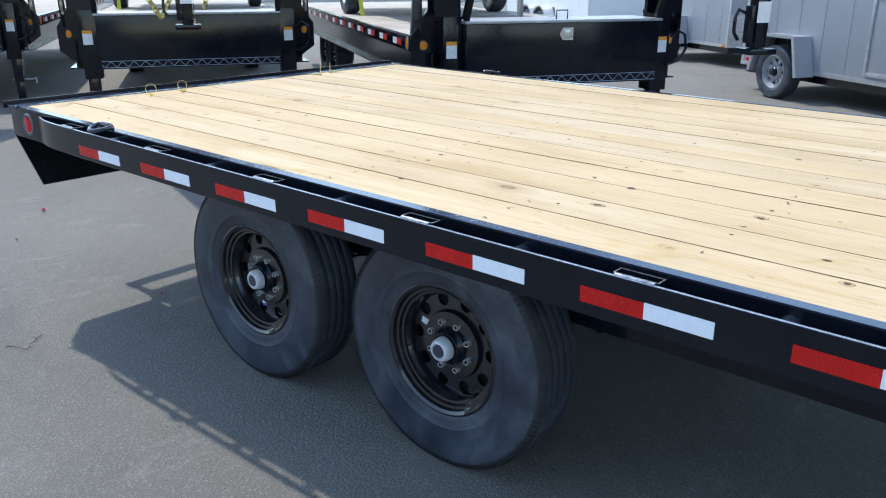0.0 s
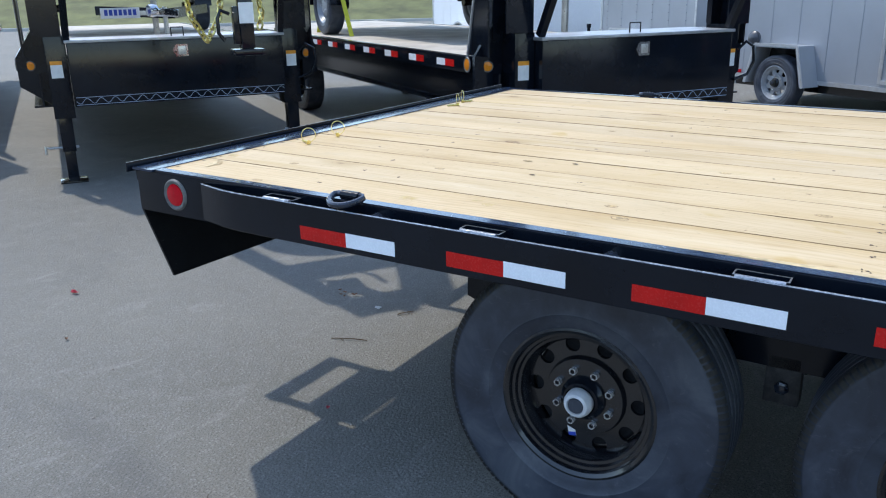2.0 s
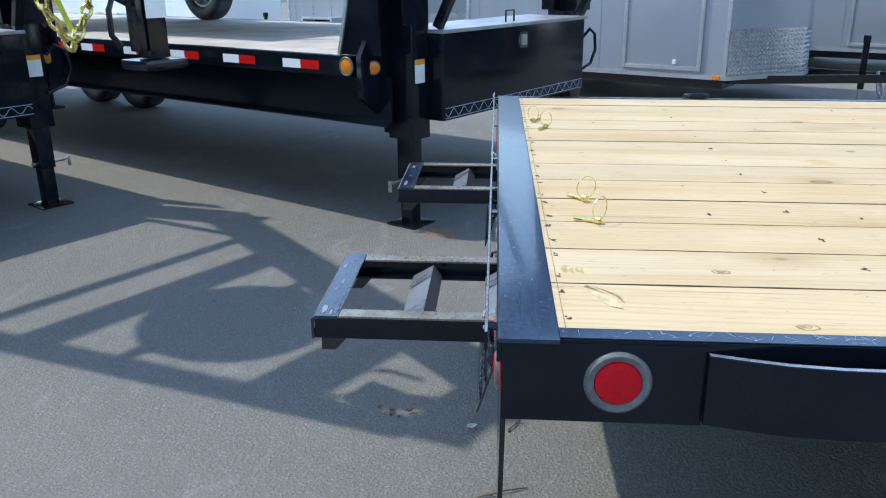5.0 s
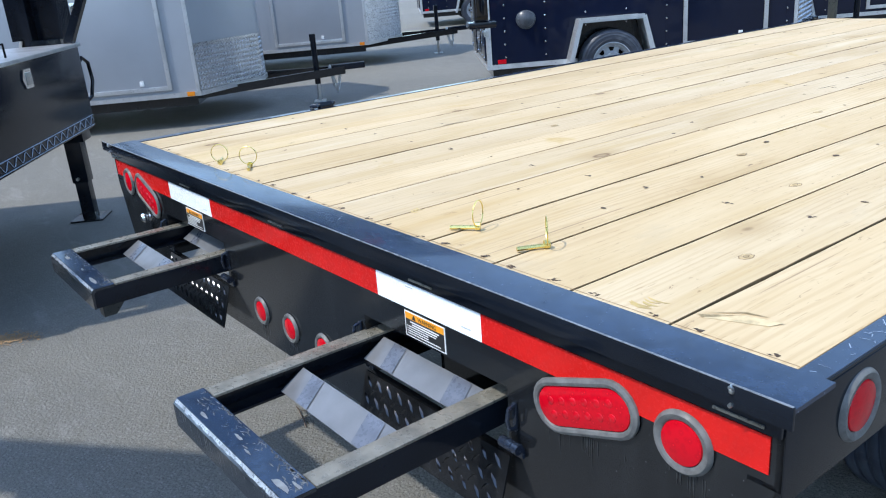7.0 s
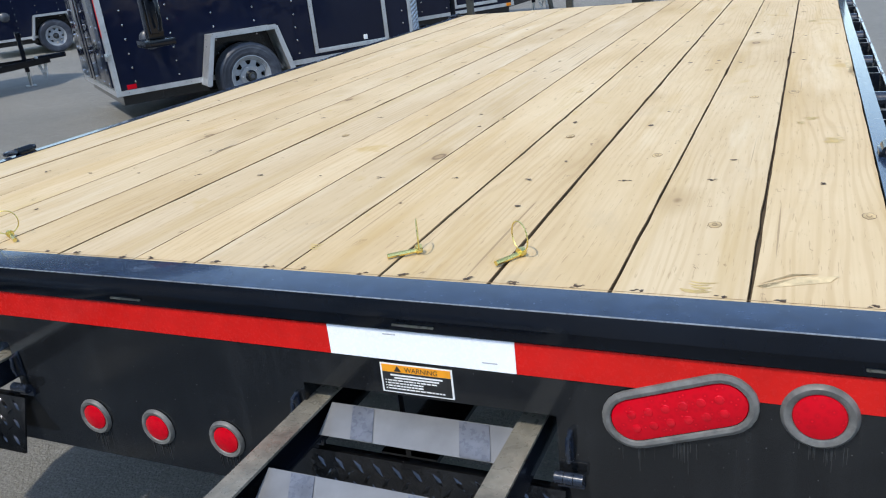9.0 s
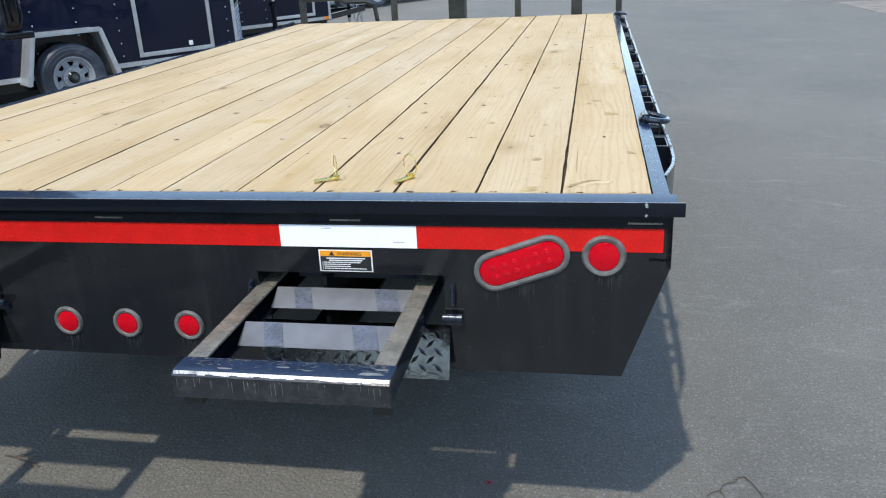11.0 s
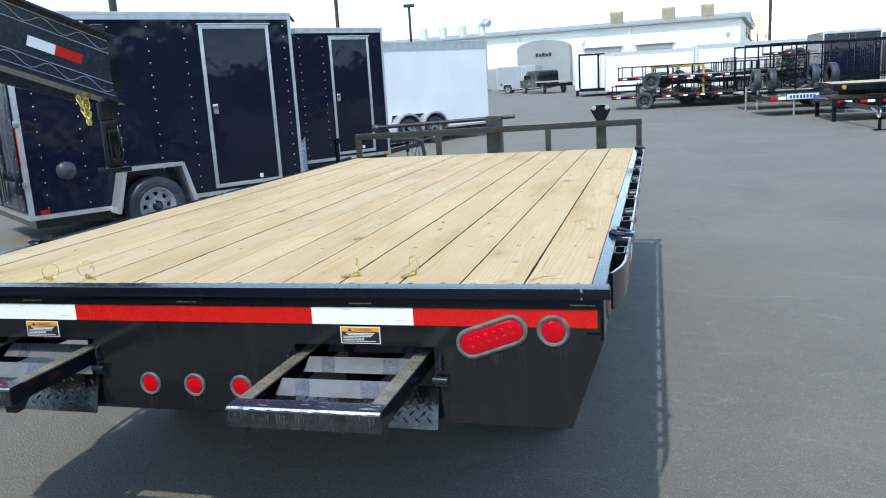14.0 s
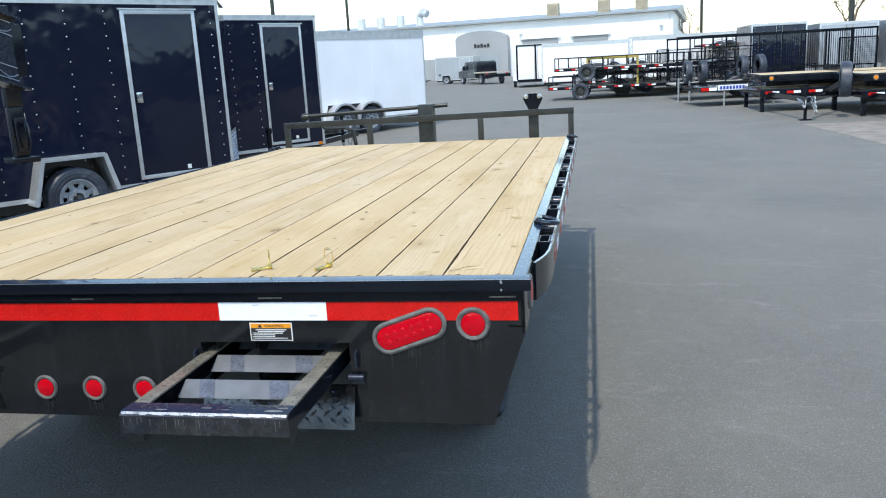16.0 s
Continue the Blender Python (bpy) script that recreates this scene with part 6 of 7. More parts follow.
    part("coupler", b, BLACK, tg)
    b = bmesh.new()
    jy = length + nose + 0.62
    tube(b, [(cx, jy, z0 + 0.42), (cx, jy, z0 - 0.12)], 0.034, 14)
    box(b, cx - 0.035, cx + 0.035, jy - 0.035, jy + 0.035, z0 + 0.38, z0 + 0.46, 0.006)
    jk = part("tongue_jack", b, BLACK, tg)
    b = bmesh.new()
    tube(b, [(cx, jy, z0 - 0.12), (cx, jy, 0.01)], 0.022, 12)
    box(b, cx - 0.09, cx + 0.09, jy - 0.07, jy + 0.07, 0.0, 0.012, 0.003)
    part("jack_foot", b, STEEL, jk)
    for s in (-1, 1):
        b = bmesh.new()
        y = length + nose + 0.78
        chain(b, [(cx + s * 0.05, y, z0 + 0.08), (cx + s * 0.10, y + 0.03, z0 - 0.10), (cx + s * 0.08, y + 0.07, z0 - 0.22), (cx + s * 0.05, y + 0.10, z0 - 0.10), (cx + s * 0.03, y + 0.12, z0 + 0.04)], 0.050, 0.0068)
        part("safety_chain", b, STEEL, tg)
    part("floor_frame", bx(-width + 0.05, -0.05, 0.05, length - 0.05, z0 - 0.10, z0 - 0.003, 0.0), BLACK_DUSTY, t)
    return t


RIM_GREY = surface("grey_painted_rim", (0.33, 0.35, 0.37), 0.4, 0.3, 0.15, 20, 90)
FENDER_MAT = {"black_aluminium_skin": TRIM, "silver_aluminium_skin": SKIN_SILVER, "white_aluminium_skin": TRIM}


def facing(yaw):
    a = radians(yaw)
    return Vector((-math.sin(a), math.cos(a), 0)), Vector((-math.cos(a), -math.sin(a), 0))


# silver trailer beyond the gooseneck, its right front corner at about (-6.83, 2.49)
u, v = facing(-33)
p = Vector((-6.83, 2.49, 0)) - u * 3.45
silver = make_cargo("cargo_trailer", "silver enclosed cargo trailer with a tread-plate stone guard", heading(p.x, p.y, -33), SKIN_SILVER, 3.45, 2.05, 2.35, (2.27, 3.12), hub_y=0.98, z0=0.33, rivets=False)
p = Vector((-9.40, 6.30, 0)) - u * 3.45
make_cargo("cargo_trailer", "silver cargo trailer with a full tread-plate nose", heading(p.x, p.y, -33), SKIN_SILVER, 3.45, 2.05, 2.35, (2.05, 3.05), hub_y=0.98, z0=0.33, rivets=False, full_tread=True)
VENT = surface("grey_black_plastic", (0.05, 0.055, 0.065), 0.32, 0, 0.2, 20, 90)
b = bmesh.new()
lathe(b, [(0.105, 0.0), (0.103, 0.008), (0.088, 0.014), (0.084, 0.035), (0.05, 0.060), (0, 0.068)], (0.0005, 0.36, 0.84), (1, 0, 0.15), 24)
part("side_vent", b, VENT, silver, "black plastic bowl vent")
# black trailers
B1_YAW = -35.88
u, v = facing(B1_YAW)
black_a = make_cargo("cargo_trailer", "glossy black enclosed cargo trailer with side door and screw rows", heading(-5.06, 5.02, B1_YAW), SKIN_BLACK, 3.33, 2.0, 2.46, (2.14, 2.96), hub_y=1.28, z0=0.33)
b = bmesh.new()
lathe(b, [(0.105, 0.0), (0.103, 0.008), (0.088, 0.014), (0.084, 0.035), (0.05, 0.060), (0, 0.068)], (0.0005, 0.42, 0.83), (1, 0, 0.15), 24)
part("side_vent", b, VENT, black_a, "black plastic bowl vent")
b = bmesh.new()
prism(b, [(0.49, 2.335), (0.80, 2.335), (0.81, 2.395), (0.50, 2.395)], "x", 0.004, 0.006)
badge = part("badge", b, PAPER, black_a, "white and red maker's badge")
part("red_bar", bx(0.0062, 0.0075, 0.505, 0.555, 2.345, 2.390, 0.0), TAPE_RED, badge)
for i in range(4):
    part("black_bar", bx(0.0062, 0.0075, 0.57 + i * 0.055, 0.61 + i * 0.055, 2.345, 2.382, 0.0), INK, badge)
part("corner_tape", bx(-0.045, -0.015, -0.0145, -0.0125, 0.9, 1.35, 0.0), TAPE_RED, black_a, "upright red reflective tape")
u, v = facing(-35)
p = Vector((-4.15, 10.22, 0)) - u * 1.9
make_cargo("cargo_trailer", "black enclosed cargo trailer with aluminium door frame", heading(p.x, p.y, -35), SKIN_BLACK, 3.58, 2.0, 2.46, (2.52, 3.22), hub_y=1.2, z0=0.33)
copy_thing(black_a, heading(-14.55, 11.16, -35))
p = Vector((-4.65, 17.5, 0)) - u * 2.2
white_a = make_cargo("cargo_trailer", "white enclosed tandem-axle cargo trailer", heading(p.x, p.y, -35), SKIN_WHITE, 5.06, 2.0, 2.48, None, wheels=2, hub_y=2.06, z0=0.33, rivets=False, tread=False, nose=0.02, band=0.17, round_arch=True)


# ---- trailers on the gooseneck decks and in the far rows ----
def make_utility(name, label, m, length=4.2, width=1.9, rails=True, bed=0.52, gate=False, axles=1, group="utility trailers", tyre_r=0.33, hub=None, rim=None):
    """Open utility trailer; local y forward, centred in x, wheels on z = 0."""
    t = thing(name, label, "utility trailer", m, group)
    w = width / 2
    part("bed", bx(-w + 0.05, w - 0.05, 0.0, length, bed - 0.02, bed + 0.015, 0.003), OLD_WOOD, t, "plank bed")
    for sx in (-1, 1):
        part("side_beam", bx(*sorted((sx * w, sx * (w - 0.05))), 0, length, bed - 0.10, bed + 0.02, 0.003), BLACK, t)
        y = 0.05
        while y + 0.30 < length:
            part("red_tape", bx(*sorted((sx * (w + 0.0005), sx * (w + 0.003))), y, y + 0.15, bed - 0.065, bed - 0.01, 0.0), TAPE_RED, t)
            part("white_tape", bx(*sorted((sx * (w + 0.0005), sx * (w + 0.003))), y + 0.15, y + 0.30, bed - 0.065, bed - 0.01, 0.0), TAPE_WHITE, t)
            y += 0.62
        if rails:
            b = bmesh.new()
            beam(b, (sx * (w - 0.025), 0.0, bed + 0.40), (sx * (w - 0.025), length, bed + 0.40), 0.045, 0.04)
            top = part("top_rail", b, BLACK, t)
            for k in range(6):
                y = 0.03 + k * (length - 0.06) / 5
                part("rail_post", bx(*sorted((sx * (w - 0.045), sx * (w - 0.005))), y - 0.02, y + 0.02, bed + 0.021, bed + 0.379, 0.0), BLACK, top)
        for k in range(axles):
            y = (hub or length * 0.42) + k * 0.85
            wl = part("wheel", tube(bmesh.new(), [(sx * (w - 0.1), y, tyre_r), (sx * (w + 0.05), y, tyre_r)], 0.05, 12), BLACK_DUSTY, t)
            wheel(wl, sx * (w + 0.13), y, tyre_r, tyre_r, 0.19, 0.19, sx, rim or RIM_GREY, 5, False, False, 8)
            b = bmesh.new()
            arc = [math.pi * i / 12 for i in range(13)]
            prism(b, [(y + (tyre_r + 0.075) * math.cos(a), tyre_r + (tyre_r + 0.075) * math.sin(a)) for a in arc] + [(y + (tyre_r + 0.068) * math.cos(a), tyre_r + (tyre_r + 0.068) * math.sin(a)) for a in arc[::-1]], "x", *sorted((sx * (w + 0.02), sx * (w + 0.24))))
            part("fender", b, BLACK, t)
    b = bmesh.new()
    for s in (-1, 1):
        beam(b, (s * w * 0.8, length - 0.1, bed - 0.06), (s * 0.05, length + 1.2, bed - 0.06), 0.05, 0.10)
    tg = part("tongue", b, BLACK, t)
    b = bmesh.new()
    tube(b, [(0, length + 0.95, bed + 0.45), (0, length + 0.95, 0.02)], 0.03, 10)
    box(b, -0.09, 0.09, length + 0.87, length + 1.03, 0.0, 0.015)
    part("tongue_jack", b, STEEL, tg)
    part("coupler", bx(-0.05, 0.05, length + 1.15, length + 1.42, bed - 0.03, bed + 0.05, 0.01), STEEL, tg)
    if gate:
        b = bmesh.new()
        h = 1.25
        for x in (-w + 0.05, w - 0.05):
            beam(b, (x, -0.03, bed), (x, -0.03, bed + h), 0.04, 0.04, (0, 1, 0))
        for z in (0.05, h):
            beam(b, (-w + 0.05, -0.03, bed + z), (w - 0.05, -0.03, bed + z), 0.04, 0.04)
        g = part("ramp_gate", b, BLACK, t, "black mesh ramp gate")
        b = bmesh.new()
        k = int((width - 0.1) / 0.055)
        for i in range(k + 1):
            x = -w + 0.05 + i * (width - 0.1) / k
            beam(b, (x, -0.03, bed + 0.05), (x, -0.03, bed + h), 0.007, 0.007, (0, 1, 0))
        for i in range(18):
            z = bed + 0.08 + i * (h - 0.1) / 18
            beam(b, (-w + 0.05, -0.034, z), (w - 0.05, -0.034, z), 0.006, 0.006)
        tagged(part("mesh", b, BLACK, g, "welded wire mesh"), kind="stuff")
    return t


def on(m, x, y, z, yaw=0.0):
    return m @ pose(x, y, z, 0, 0, yaw)


# carried on the middle gooseneck's deck
G2 = heading(-3.304, -0.006, GN, 0.04)
G1 = heading(-2.04, -3.58, GN, 0.04)
cargo = make_utility("utility_trailer", "black utility trailer strapped onto the gooseneck deck", on(G2, 0.0, -6.1, 0.992), 4.3, 1.72, False, 0.62)
copy_thing(cargo, on(G1, 0.0, -6.6, 0.992))
for m, x, y in ((G2, 0.995, -4.20, ), (G1, 0.995, -4.70)):
    b = bmesh.new()
    pts = [(x - 0.02, y - 0.62, 0.995), (x - 0.02, y - 0.30, 1.50), (x - 0.02, y - 0.12, 1.665), (x - 0.02, y + 0.12, 1.665), (x - 0.02, y + 0.30, 1.50), (x - 0.02, y + 0.62, 0.995)]
    for p, q in zip(pts[:-1], pts[1:]):
        beam(b, p, q, 0.05, 0.004, (0, (p[1] + q[1]) / 2 - y, (p[2] + q[2]) / 2 - 1.3))
    s = new("wheel_strap", mesh_of("wheel_strap", b, STRAP))
    s.matrix_basis = m
    tagged(s, "yellow ratchet strap over the carried trailer's wheel", "strap", "wheel straps")

# tongue of the trailer carried on the nearest gooseneck's deck
tongue = thing("carried_tongue", "bright coupler and blue and white name board on the gooseneck deck", "trailer tongue", G1 @ pose(0.0, -0.55, 0))
b = bmesh.new()
tube(b, [(0.0, 0.0, 1.36), (0.0, 0.0, 0.995)], 0.022, 10)
box(b, -0.07, 0.07, -0.06, 0.06, 0.991, 1.003, 0.002)
part("jack", b, STEEL, tongue)
b = bmesh.new()
beam(b, (-0.10, -0.02, 1.30), (0.14, 0.10, 1.32), 0.085, 0.07, bev=0.012)
lathe(b, [(0, -0.05), (0.05, -0.04), (0.06, 0), (0.05, 0.035), (0, 0.04)], (0.12, 0.09, 1.33), (0.9, 0.4, 0), 14)
part("coupler", b, CHROME, tongue, "polished steel coupler")
for sgn in (-1, 1):
    b = bmesh.new()
    beam(b, (-0.06, -0.02, 1.30), (-0.06 + sgn * 0.55, -1.5, 1.32), 0.05, 0.09)
    part("tongue_beam", b, BLACK, tongue)
nb = part("name_board", bx(0.22, 0.55, 0.02, 0.032, 1.27, 1.36, 0.002), WHITE, tongue, "white board with blue bars")
for i in range(7):
    part("blue_bar", bx(0.25 + i * 0.04, 0.278 + i * 0.04, 0.0322, 0.034, 1.295, 1.345, 0.0), BLUE_INK, nb)
part("board_bracket", bx(0.06, 0.219, 0.018, 0.030, 1.29, 1.33, 0.002), TRIM, tongue)

# pale trailers and kerbed grass behind the goosenecks
copy_thing(white_a, heading(-16.05, -9.84, -33))
copy_thing(white_a, heading(-18.6, -5.2, -33))
make_cargo("cargo_trailer", "short silver enclosed cargo trailer behind the goosenecks", heading(-12.42, -3.72, -33), SKIN_SILVER, 2.6, 2.05, 2.35, None, hub_y=0.98, z0=0.33)
b = bmesh.new()
far = Vector((-0.72, -0.69, 0))
across = Vector((0.69, -0.72, 0))
c0 = far * 44


def strip(b, d0, d1, a0, a1, z0, z1, z2=None):
    q = [far * d0 + across * a0, far * d0 + across * a1, far * d1 + across * a1, far * d1 + across * a0]
    A = [b.verts.new((p.x, p.y, z0)) for p in q]
    B = [b.verts.new((p.x, p.y, z)) for p, z in zip(q, (z1, z1, z2 or z1, z2 or z1))]
    b.faces.new(A)
    b.faces.new(B)
    for i in range(4):
        b.faces.new((A[i], A[(i + 1) % 4], B[(i + 1) % 4], B[i]))
    return b


struct("kerb", strip(bmesh.new(), 41.0, 41.35, -60, 60, 0.0, 0.15), CONCRETE, "pale concrete kerb along the grass", "kerb")
struct("grass", strip(bmesh.new(), 41.36, 56.0, -60, 60, 0.0, 0.145, 3.6), GRASS, "short sunlit grass verge", "grass")
struct("grass", strip(bmesh.new(), 56.01, 90.0, -90, 90, 0.0, 3.6, 9.0), GRASS, "short sunlit grass verge", "grass")

# stacked utility trailers across the yard
util = make_utility("utility_trailer", "black open utility trailer with red and white tape", heading(-0.25, 31.4, -92), 4.6, 2.0, True, 0.50, hub=1.25, rim=GUNMETAL)
copy_thing(util, heading(0.0, 31.35, -92, 0.70))
copy_thing(util, heading(1.35, 33.0, -90))
copy_thing(util, heading(0.4, 33.2, -88, 0.70))
copy_thing(util, heading(2.4, 36.0, -86))
copy_thing(util, heading(1.2, 38.5, -90, 0.0))
for x, y, yaw, z in ((2.2, 36.1, -86, 0.70), (1.2, 38.5, -91, 0.70), (6.3, 39.5, -88, 0.0), (6.2, 39.5, -89, 0.70), (6.4, 39.6, -87, 1.40), (7.4, 36.2, -84, 0.0), (7.3, 36.2, -85, 0.70)):
    copy_thing(util, heading(x, y, yaw, z))
YELLOW = surface("tan_yellow_paint", (0.48, 0.36, 0.08), 0.5, 0, 0.15, 3, 60)
yf = thing("ramp_frame", "tan yellow steel frame leaning on the stacked trailers", "frame", heading(1.2, 30.4, 0, 0.0))
part("top_bar", bx(0.0, 1.95, -0.03, 0.03, 1.50, 1.58, 0.005), YELLOW, yf)
for x in (0.0, 1.88):
    part("post", bx(x, x + 0.07, -0.03, 0.03, 1.17 if x < 1 else 0.52, 1.499, 0.004), YELLOW, yf)


def spare(t, x, y, z, yaw, r=0.37):
    a = radians(yaw)
    g = bmesh.new()
    lathe(g, [(r * 0.53, -0.085), (r * 0.60, -0.10), (r * 0.88, -0.11), (r * 0.97, -0.09), (r * 0.985, -0.06), (r, -0.055), (r, -0.02), (r * 0.975, -0.016), (r * 0.975, 0.016), (r, 0.02), (r, 0.055), (r * 0.985, 0.06), (r * 0.97, 0.09), (r * 0.88, 0.11), (r * 0.60, 0.10), (r * 0.53, 0.085)], (x, y, z), (math.cos(a), math.sin(a), 0), 32, True)
    ty = part("spare_tyre", g, RUBBER, t, "black spare tyre hung upright")
    g = bmesh.new()
    lathe(g, [(r * 0.54, -0.08), (r * 0.5, -0.02), (r * 0.2, 0.0), (0, 0.0)], (x, y, z), (math.cos(a), math.sin(a), 0), 20)
    part("rim", g, BLACK, ty)


def make_cage(m, length=6.3, tall=2.04):
    """A long trailer with high barred sides; local x along its near side, y away."""
    t = thing("caged_trailer", "long black trailer with tall barred sides and spare tyres", "trailer", m, "caged trailers")
    part("bed", bx(0, length, 0.0, 2.0, 0.50, 0.55, 0.004), OLD_WOOD, t)
    for y in (-0.03, 2.0):
        part("bed_beam", bx(0, length, y, y + 0.029, 0.42, 0.58, 0.003), BLACK, t)
        g = bmesh.new()
        beam(g, (0, y + 0.015, tall), (length, y + 0.015, tall), 0.05, 0.06)
        rail = part("top_rail", g, BLACK, t)
        n = 8
        for k in range(n + 1):
            x = 0.03 + k * (length - 0.06) / n
            part("post", bx(x - 0.025, x + 0.025, y, y + 0.03, 0.581, tall - 0.031, 0.0), BLACK, rail)
        g = bmesh.new()
        for z in (0.95, 1.32, 1.68):
            beam(g, (0.06, y + 0.015, z), (length * 0.5, y + 0.015, z), 0.02, 0.025)
        k = int(length * 0.34 / 0.07)
        for i in range(k):
            x = length * 0.65 + i * 0.07
            beam(g, (x, y + 0.015, 0.58), (x, y + 0.015, tall - 0.03), 0.012, 0.012, (0, 1, 0))
        k = int(length * 0.30 / 0.035)
        for i in range(k):
            x = 0.1 + i * 0.035
            beam(g, (x, y + 0.019, 0.58), (x, y + 0.019, 1.68), 0.005, 0.005, (0, 1, 0))
        tagged(part("bar_screen", g, BLACK, rail, "thin black upright bars"), kind="stuff")
    for x, z, yaw in ((0.32, 0.93, 2), (0.80, 0.93, 0), (2.05, 1.02, 4), (2.60, 1.02, 6)):
        spare(t, x, -0.30, z, yaw)
        part("spare_bracket", tube(bmesh.new(), [(x, -0.29, z), (x, -0.031, z - 0.1)], 0.03, 8), BLACK, t)
    for x in (2.4, 3.3):
        for y in (0.15, 1.85):
            g = bmesh.new()
            lathe(g, [(0.2, -0.09), (0.31, -0.10), (0.34, -0.08), (0.34, 0.08), (0.31, 0.10), (0.2, 0.09)], (x, y, 0.34), (0, 1, 0), 28, True)
            part("tyre", g, RUBBER, t)
    for x in (0.0, 0.35):
        g = bmesh.new()
        tube(g, [(x, -0.5, 0.75), (x, -0.5, 0.02)], 0.03, 8)
        box(g, x - 0.09, x + 0.09, -0.59, -0.41, 0.0, 0.015)
        beam(g, (x, -0.5, 0.47), (x + 0.15, 0.0, 0.47), 0.05, 0.08)
        part("tongue_jack", g, STEEL, t)
    return t


make_cage(heading(4.15, 26.4, 4))
cage_b = make_utility("utility_trailer", "black utility trailer with a tall mesh gate", heading(4.4, 34.5, -80), 3.6, 2.0, True, 0.5, True)
copy_thing(cage_b, heading(6.2, 30.6, -60))
copy_thing(cage_b, heading(9.6, 26.0, 40))


def make_flat_stack(m):
    t = thing("flatbed_stack", "two stacked black flatbed trailers with new plank decks", "trailer stack", m)
    for k, z in ((0, 0.56), (1, 0.90)):
        part("deck", bx(0.1, 7.0, 0.0, 2.4, z - 0.04, z, 0.003), WOOD, t, "pale plank deck")
        fr = part("frame", bx(0.0, 7.05, -0.06, -0.001, z - 0.16, z + 0.01, 0.003), BLACK, t)
        part("end_beam", bx(0.0, 0.095, 0.0, 2.4, z - 0.16, z + 0.01, 0.003), BLACK, t)
        part("under_beam", bx(0.2, 7.0, 0.35, 0.45, z - 0.28, z - 0.042, 0.0), BLACK, t)
        x = 0.12
        while x < 6.6 and k == 0:
            part("red_tape", bx(x, x + 0.16, -0.0635, -0.0605, z - 0.115, z - 0.055, 0.0), TAPE_RED, fr)
            part("white_tape", bx(x + 0.16, x + 0.32, -0.0635, -0.0605, z - 0.115, z - 0.055, 0.0), TAPE_WHITE, fr)
            x += 0.50
        part("stack_block", bx(2.0, 2.2, 0.2, 2.2, z + 0.011, z + 0.16, 0.0), BLACK, t)
    part("leg", bx(0.02, 0.12, 0.02, 0.12, 0.0, 0.399, 0.004), BLACK, t)
    part("leg", bx(0.02, 0.12, 2.2, 2.3, 0.0, 0.399, 0.004), BLACK, t)
    ring_light(t, "amber_light", 0, 0, 0.045, 0.06, 0, "round amber marker light", (0, -1, 0), LENS_AMBER, (0.25, -0.061, 0.82))
    for x in (4.2, 5.1):
        w = part("wheel", tube(bmesh.new(), [(x, 0.02, 0.38), (x, 0.18, 0.38)], 0.06, 12), BLACK_DUSTY, t)
        m2 = part("tyre_group", tube(bmesh.new(), [(0, 0, 0), (0.01, 0, 0)], 0.05, 8), BLACK_DUSTY, w, "", pose(x, 0.10, 0.38, 0, 0, -90))
        b = bmesh.new()
        lathe(b, [(0.2, -0.1), (0.34, -0.11), (0.38, -0.09), (0.385, 0), (0.38, 0.09), (0.34, 0.11), (0.2, 0.1)], (x, 0.10, 0.38), (0, 1, 0), 32, True)
        part("tyre", b, RUBBER, w)
    sp = bmesh.new()
    lathe(sp, [(0.2, -0.1), (0.34, -0.11), (0.37, -0.09), (0.375, 0), (0.37, 0.09), (0.34, 0.11), (0.2, 0.1)], (1.25, -2.55, 0.81), (1, -0.22, 0), 32, True)
    part("spare_tyre", sp, RUBBER, t, "black spare tyre hung on the side")
    b = bmesh.new()
    tube(b, [(0.38, -2.9, 0.75), (0.38, -2.9, 0.02)], 0.035, 10)
    box(b, 0.26, 0.50, -3.02, -2.78, 0.0, 0.016)
    beam(b, (1.25, -2.55, 0.81), (1.05, -1.5, 0.46), 0.06, 0.08)
    beam(b, (0.38, -3.15, 0.44), (2.0, 0.0, 0.44), 0.07, 0.11)
    beam(b, (0.38, -3.15, 0.44), (0.2, 0.0, 0.44), 0.07, 0.11)
    tj = part("tongue_jack", b, BLACK, t)
    b = bmesh.new()
    chain(b, [(0.38, -3.10, 0.5), (0.30, -3.15, 0.28), (0.25, -3.12, 0.40), (0.22, -2.9, 0.46)], 0.07, 0.010)
    part("safety_chain", b, STEEL, tj)
    b = bmesh.new()
    chain(b, [(0.42, -3.10, 0.5), (0.52, -3.15, 0.20), (0.56, -3.10, 0.12), (0.55, -2.9, 0.48)], 0.07, 0.010)
    part("safety_chain", b, STEEL, tj)
    return t


flat_stack = make_flat_stack(heading(5.50, 19.5, 0))
copy_thing(flat_stack, heading(7.1, 17.0, 0))
b = bx(-0.42, 0.42, -0.01, 0.01, 0.45, 0.60, 0.002)
sg = thing("low_trailer", "low black trailer with a blue and white name board", "trailer", heading(5.35, 22.6, 8))
part("frame", bx(-0.9, 1.6, 0.02, 2.2, 0.42, 0.56, 0.004), BLACK, sg)
board_p = part("name_board", b, WHITE, sg, "white board with blue bars")
for i in range(8):
    part("blue_bar", bx(-0.36 + i * 0.09, -0.30 + i * 0.09, -0.014, -0.0105, 0.48, 0.57, 0.0), BLUE_INK, board_p)
part("red_tape", bx(-0.88, -0.66, 0.012, 0.0195, 0.45, 0.54, 0.0), TAPE_RED, sg)
part("white_tape", bx(-0.66, -0.44, 0.012, 0.0195, 0.45, 0.54, 0.0), TAPE_WHITE, sg)
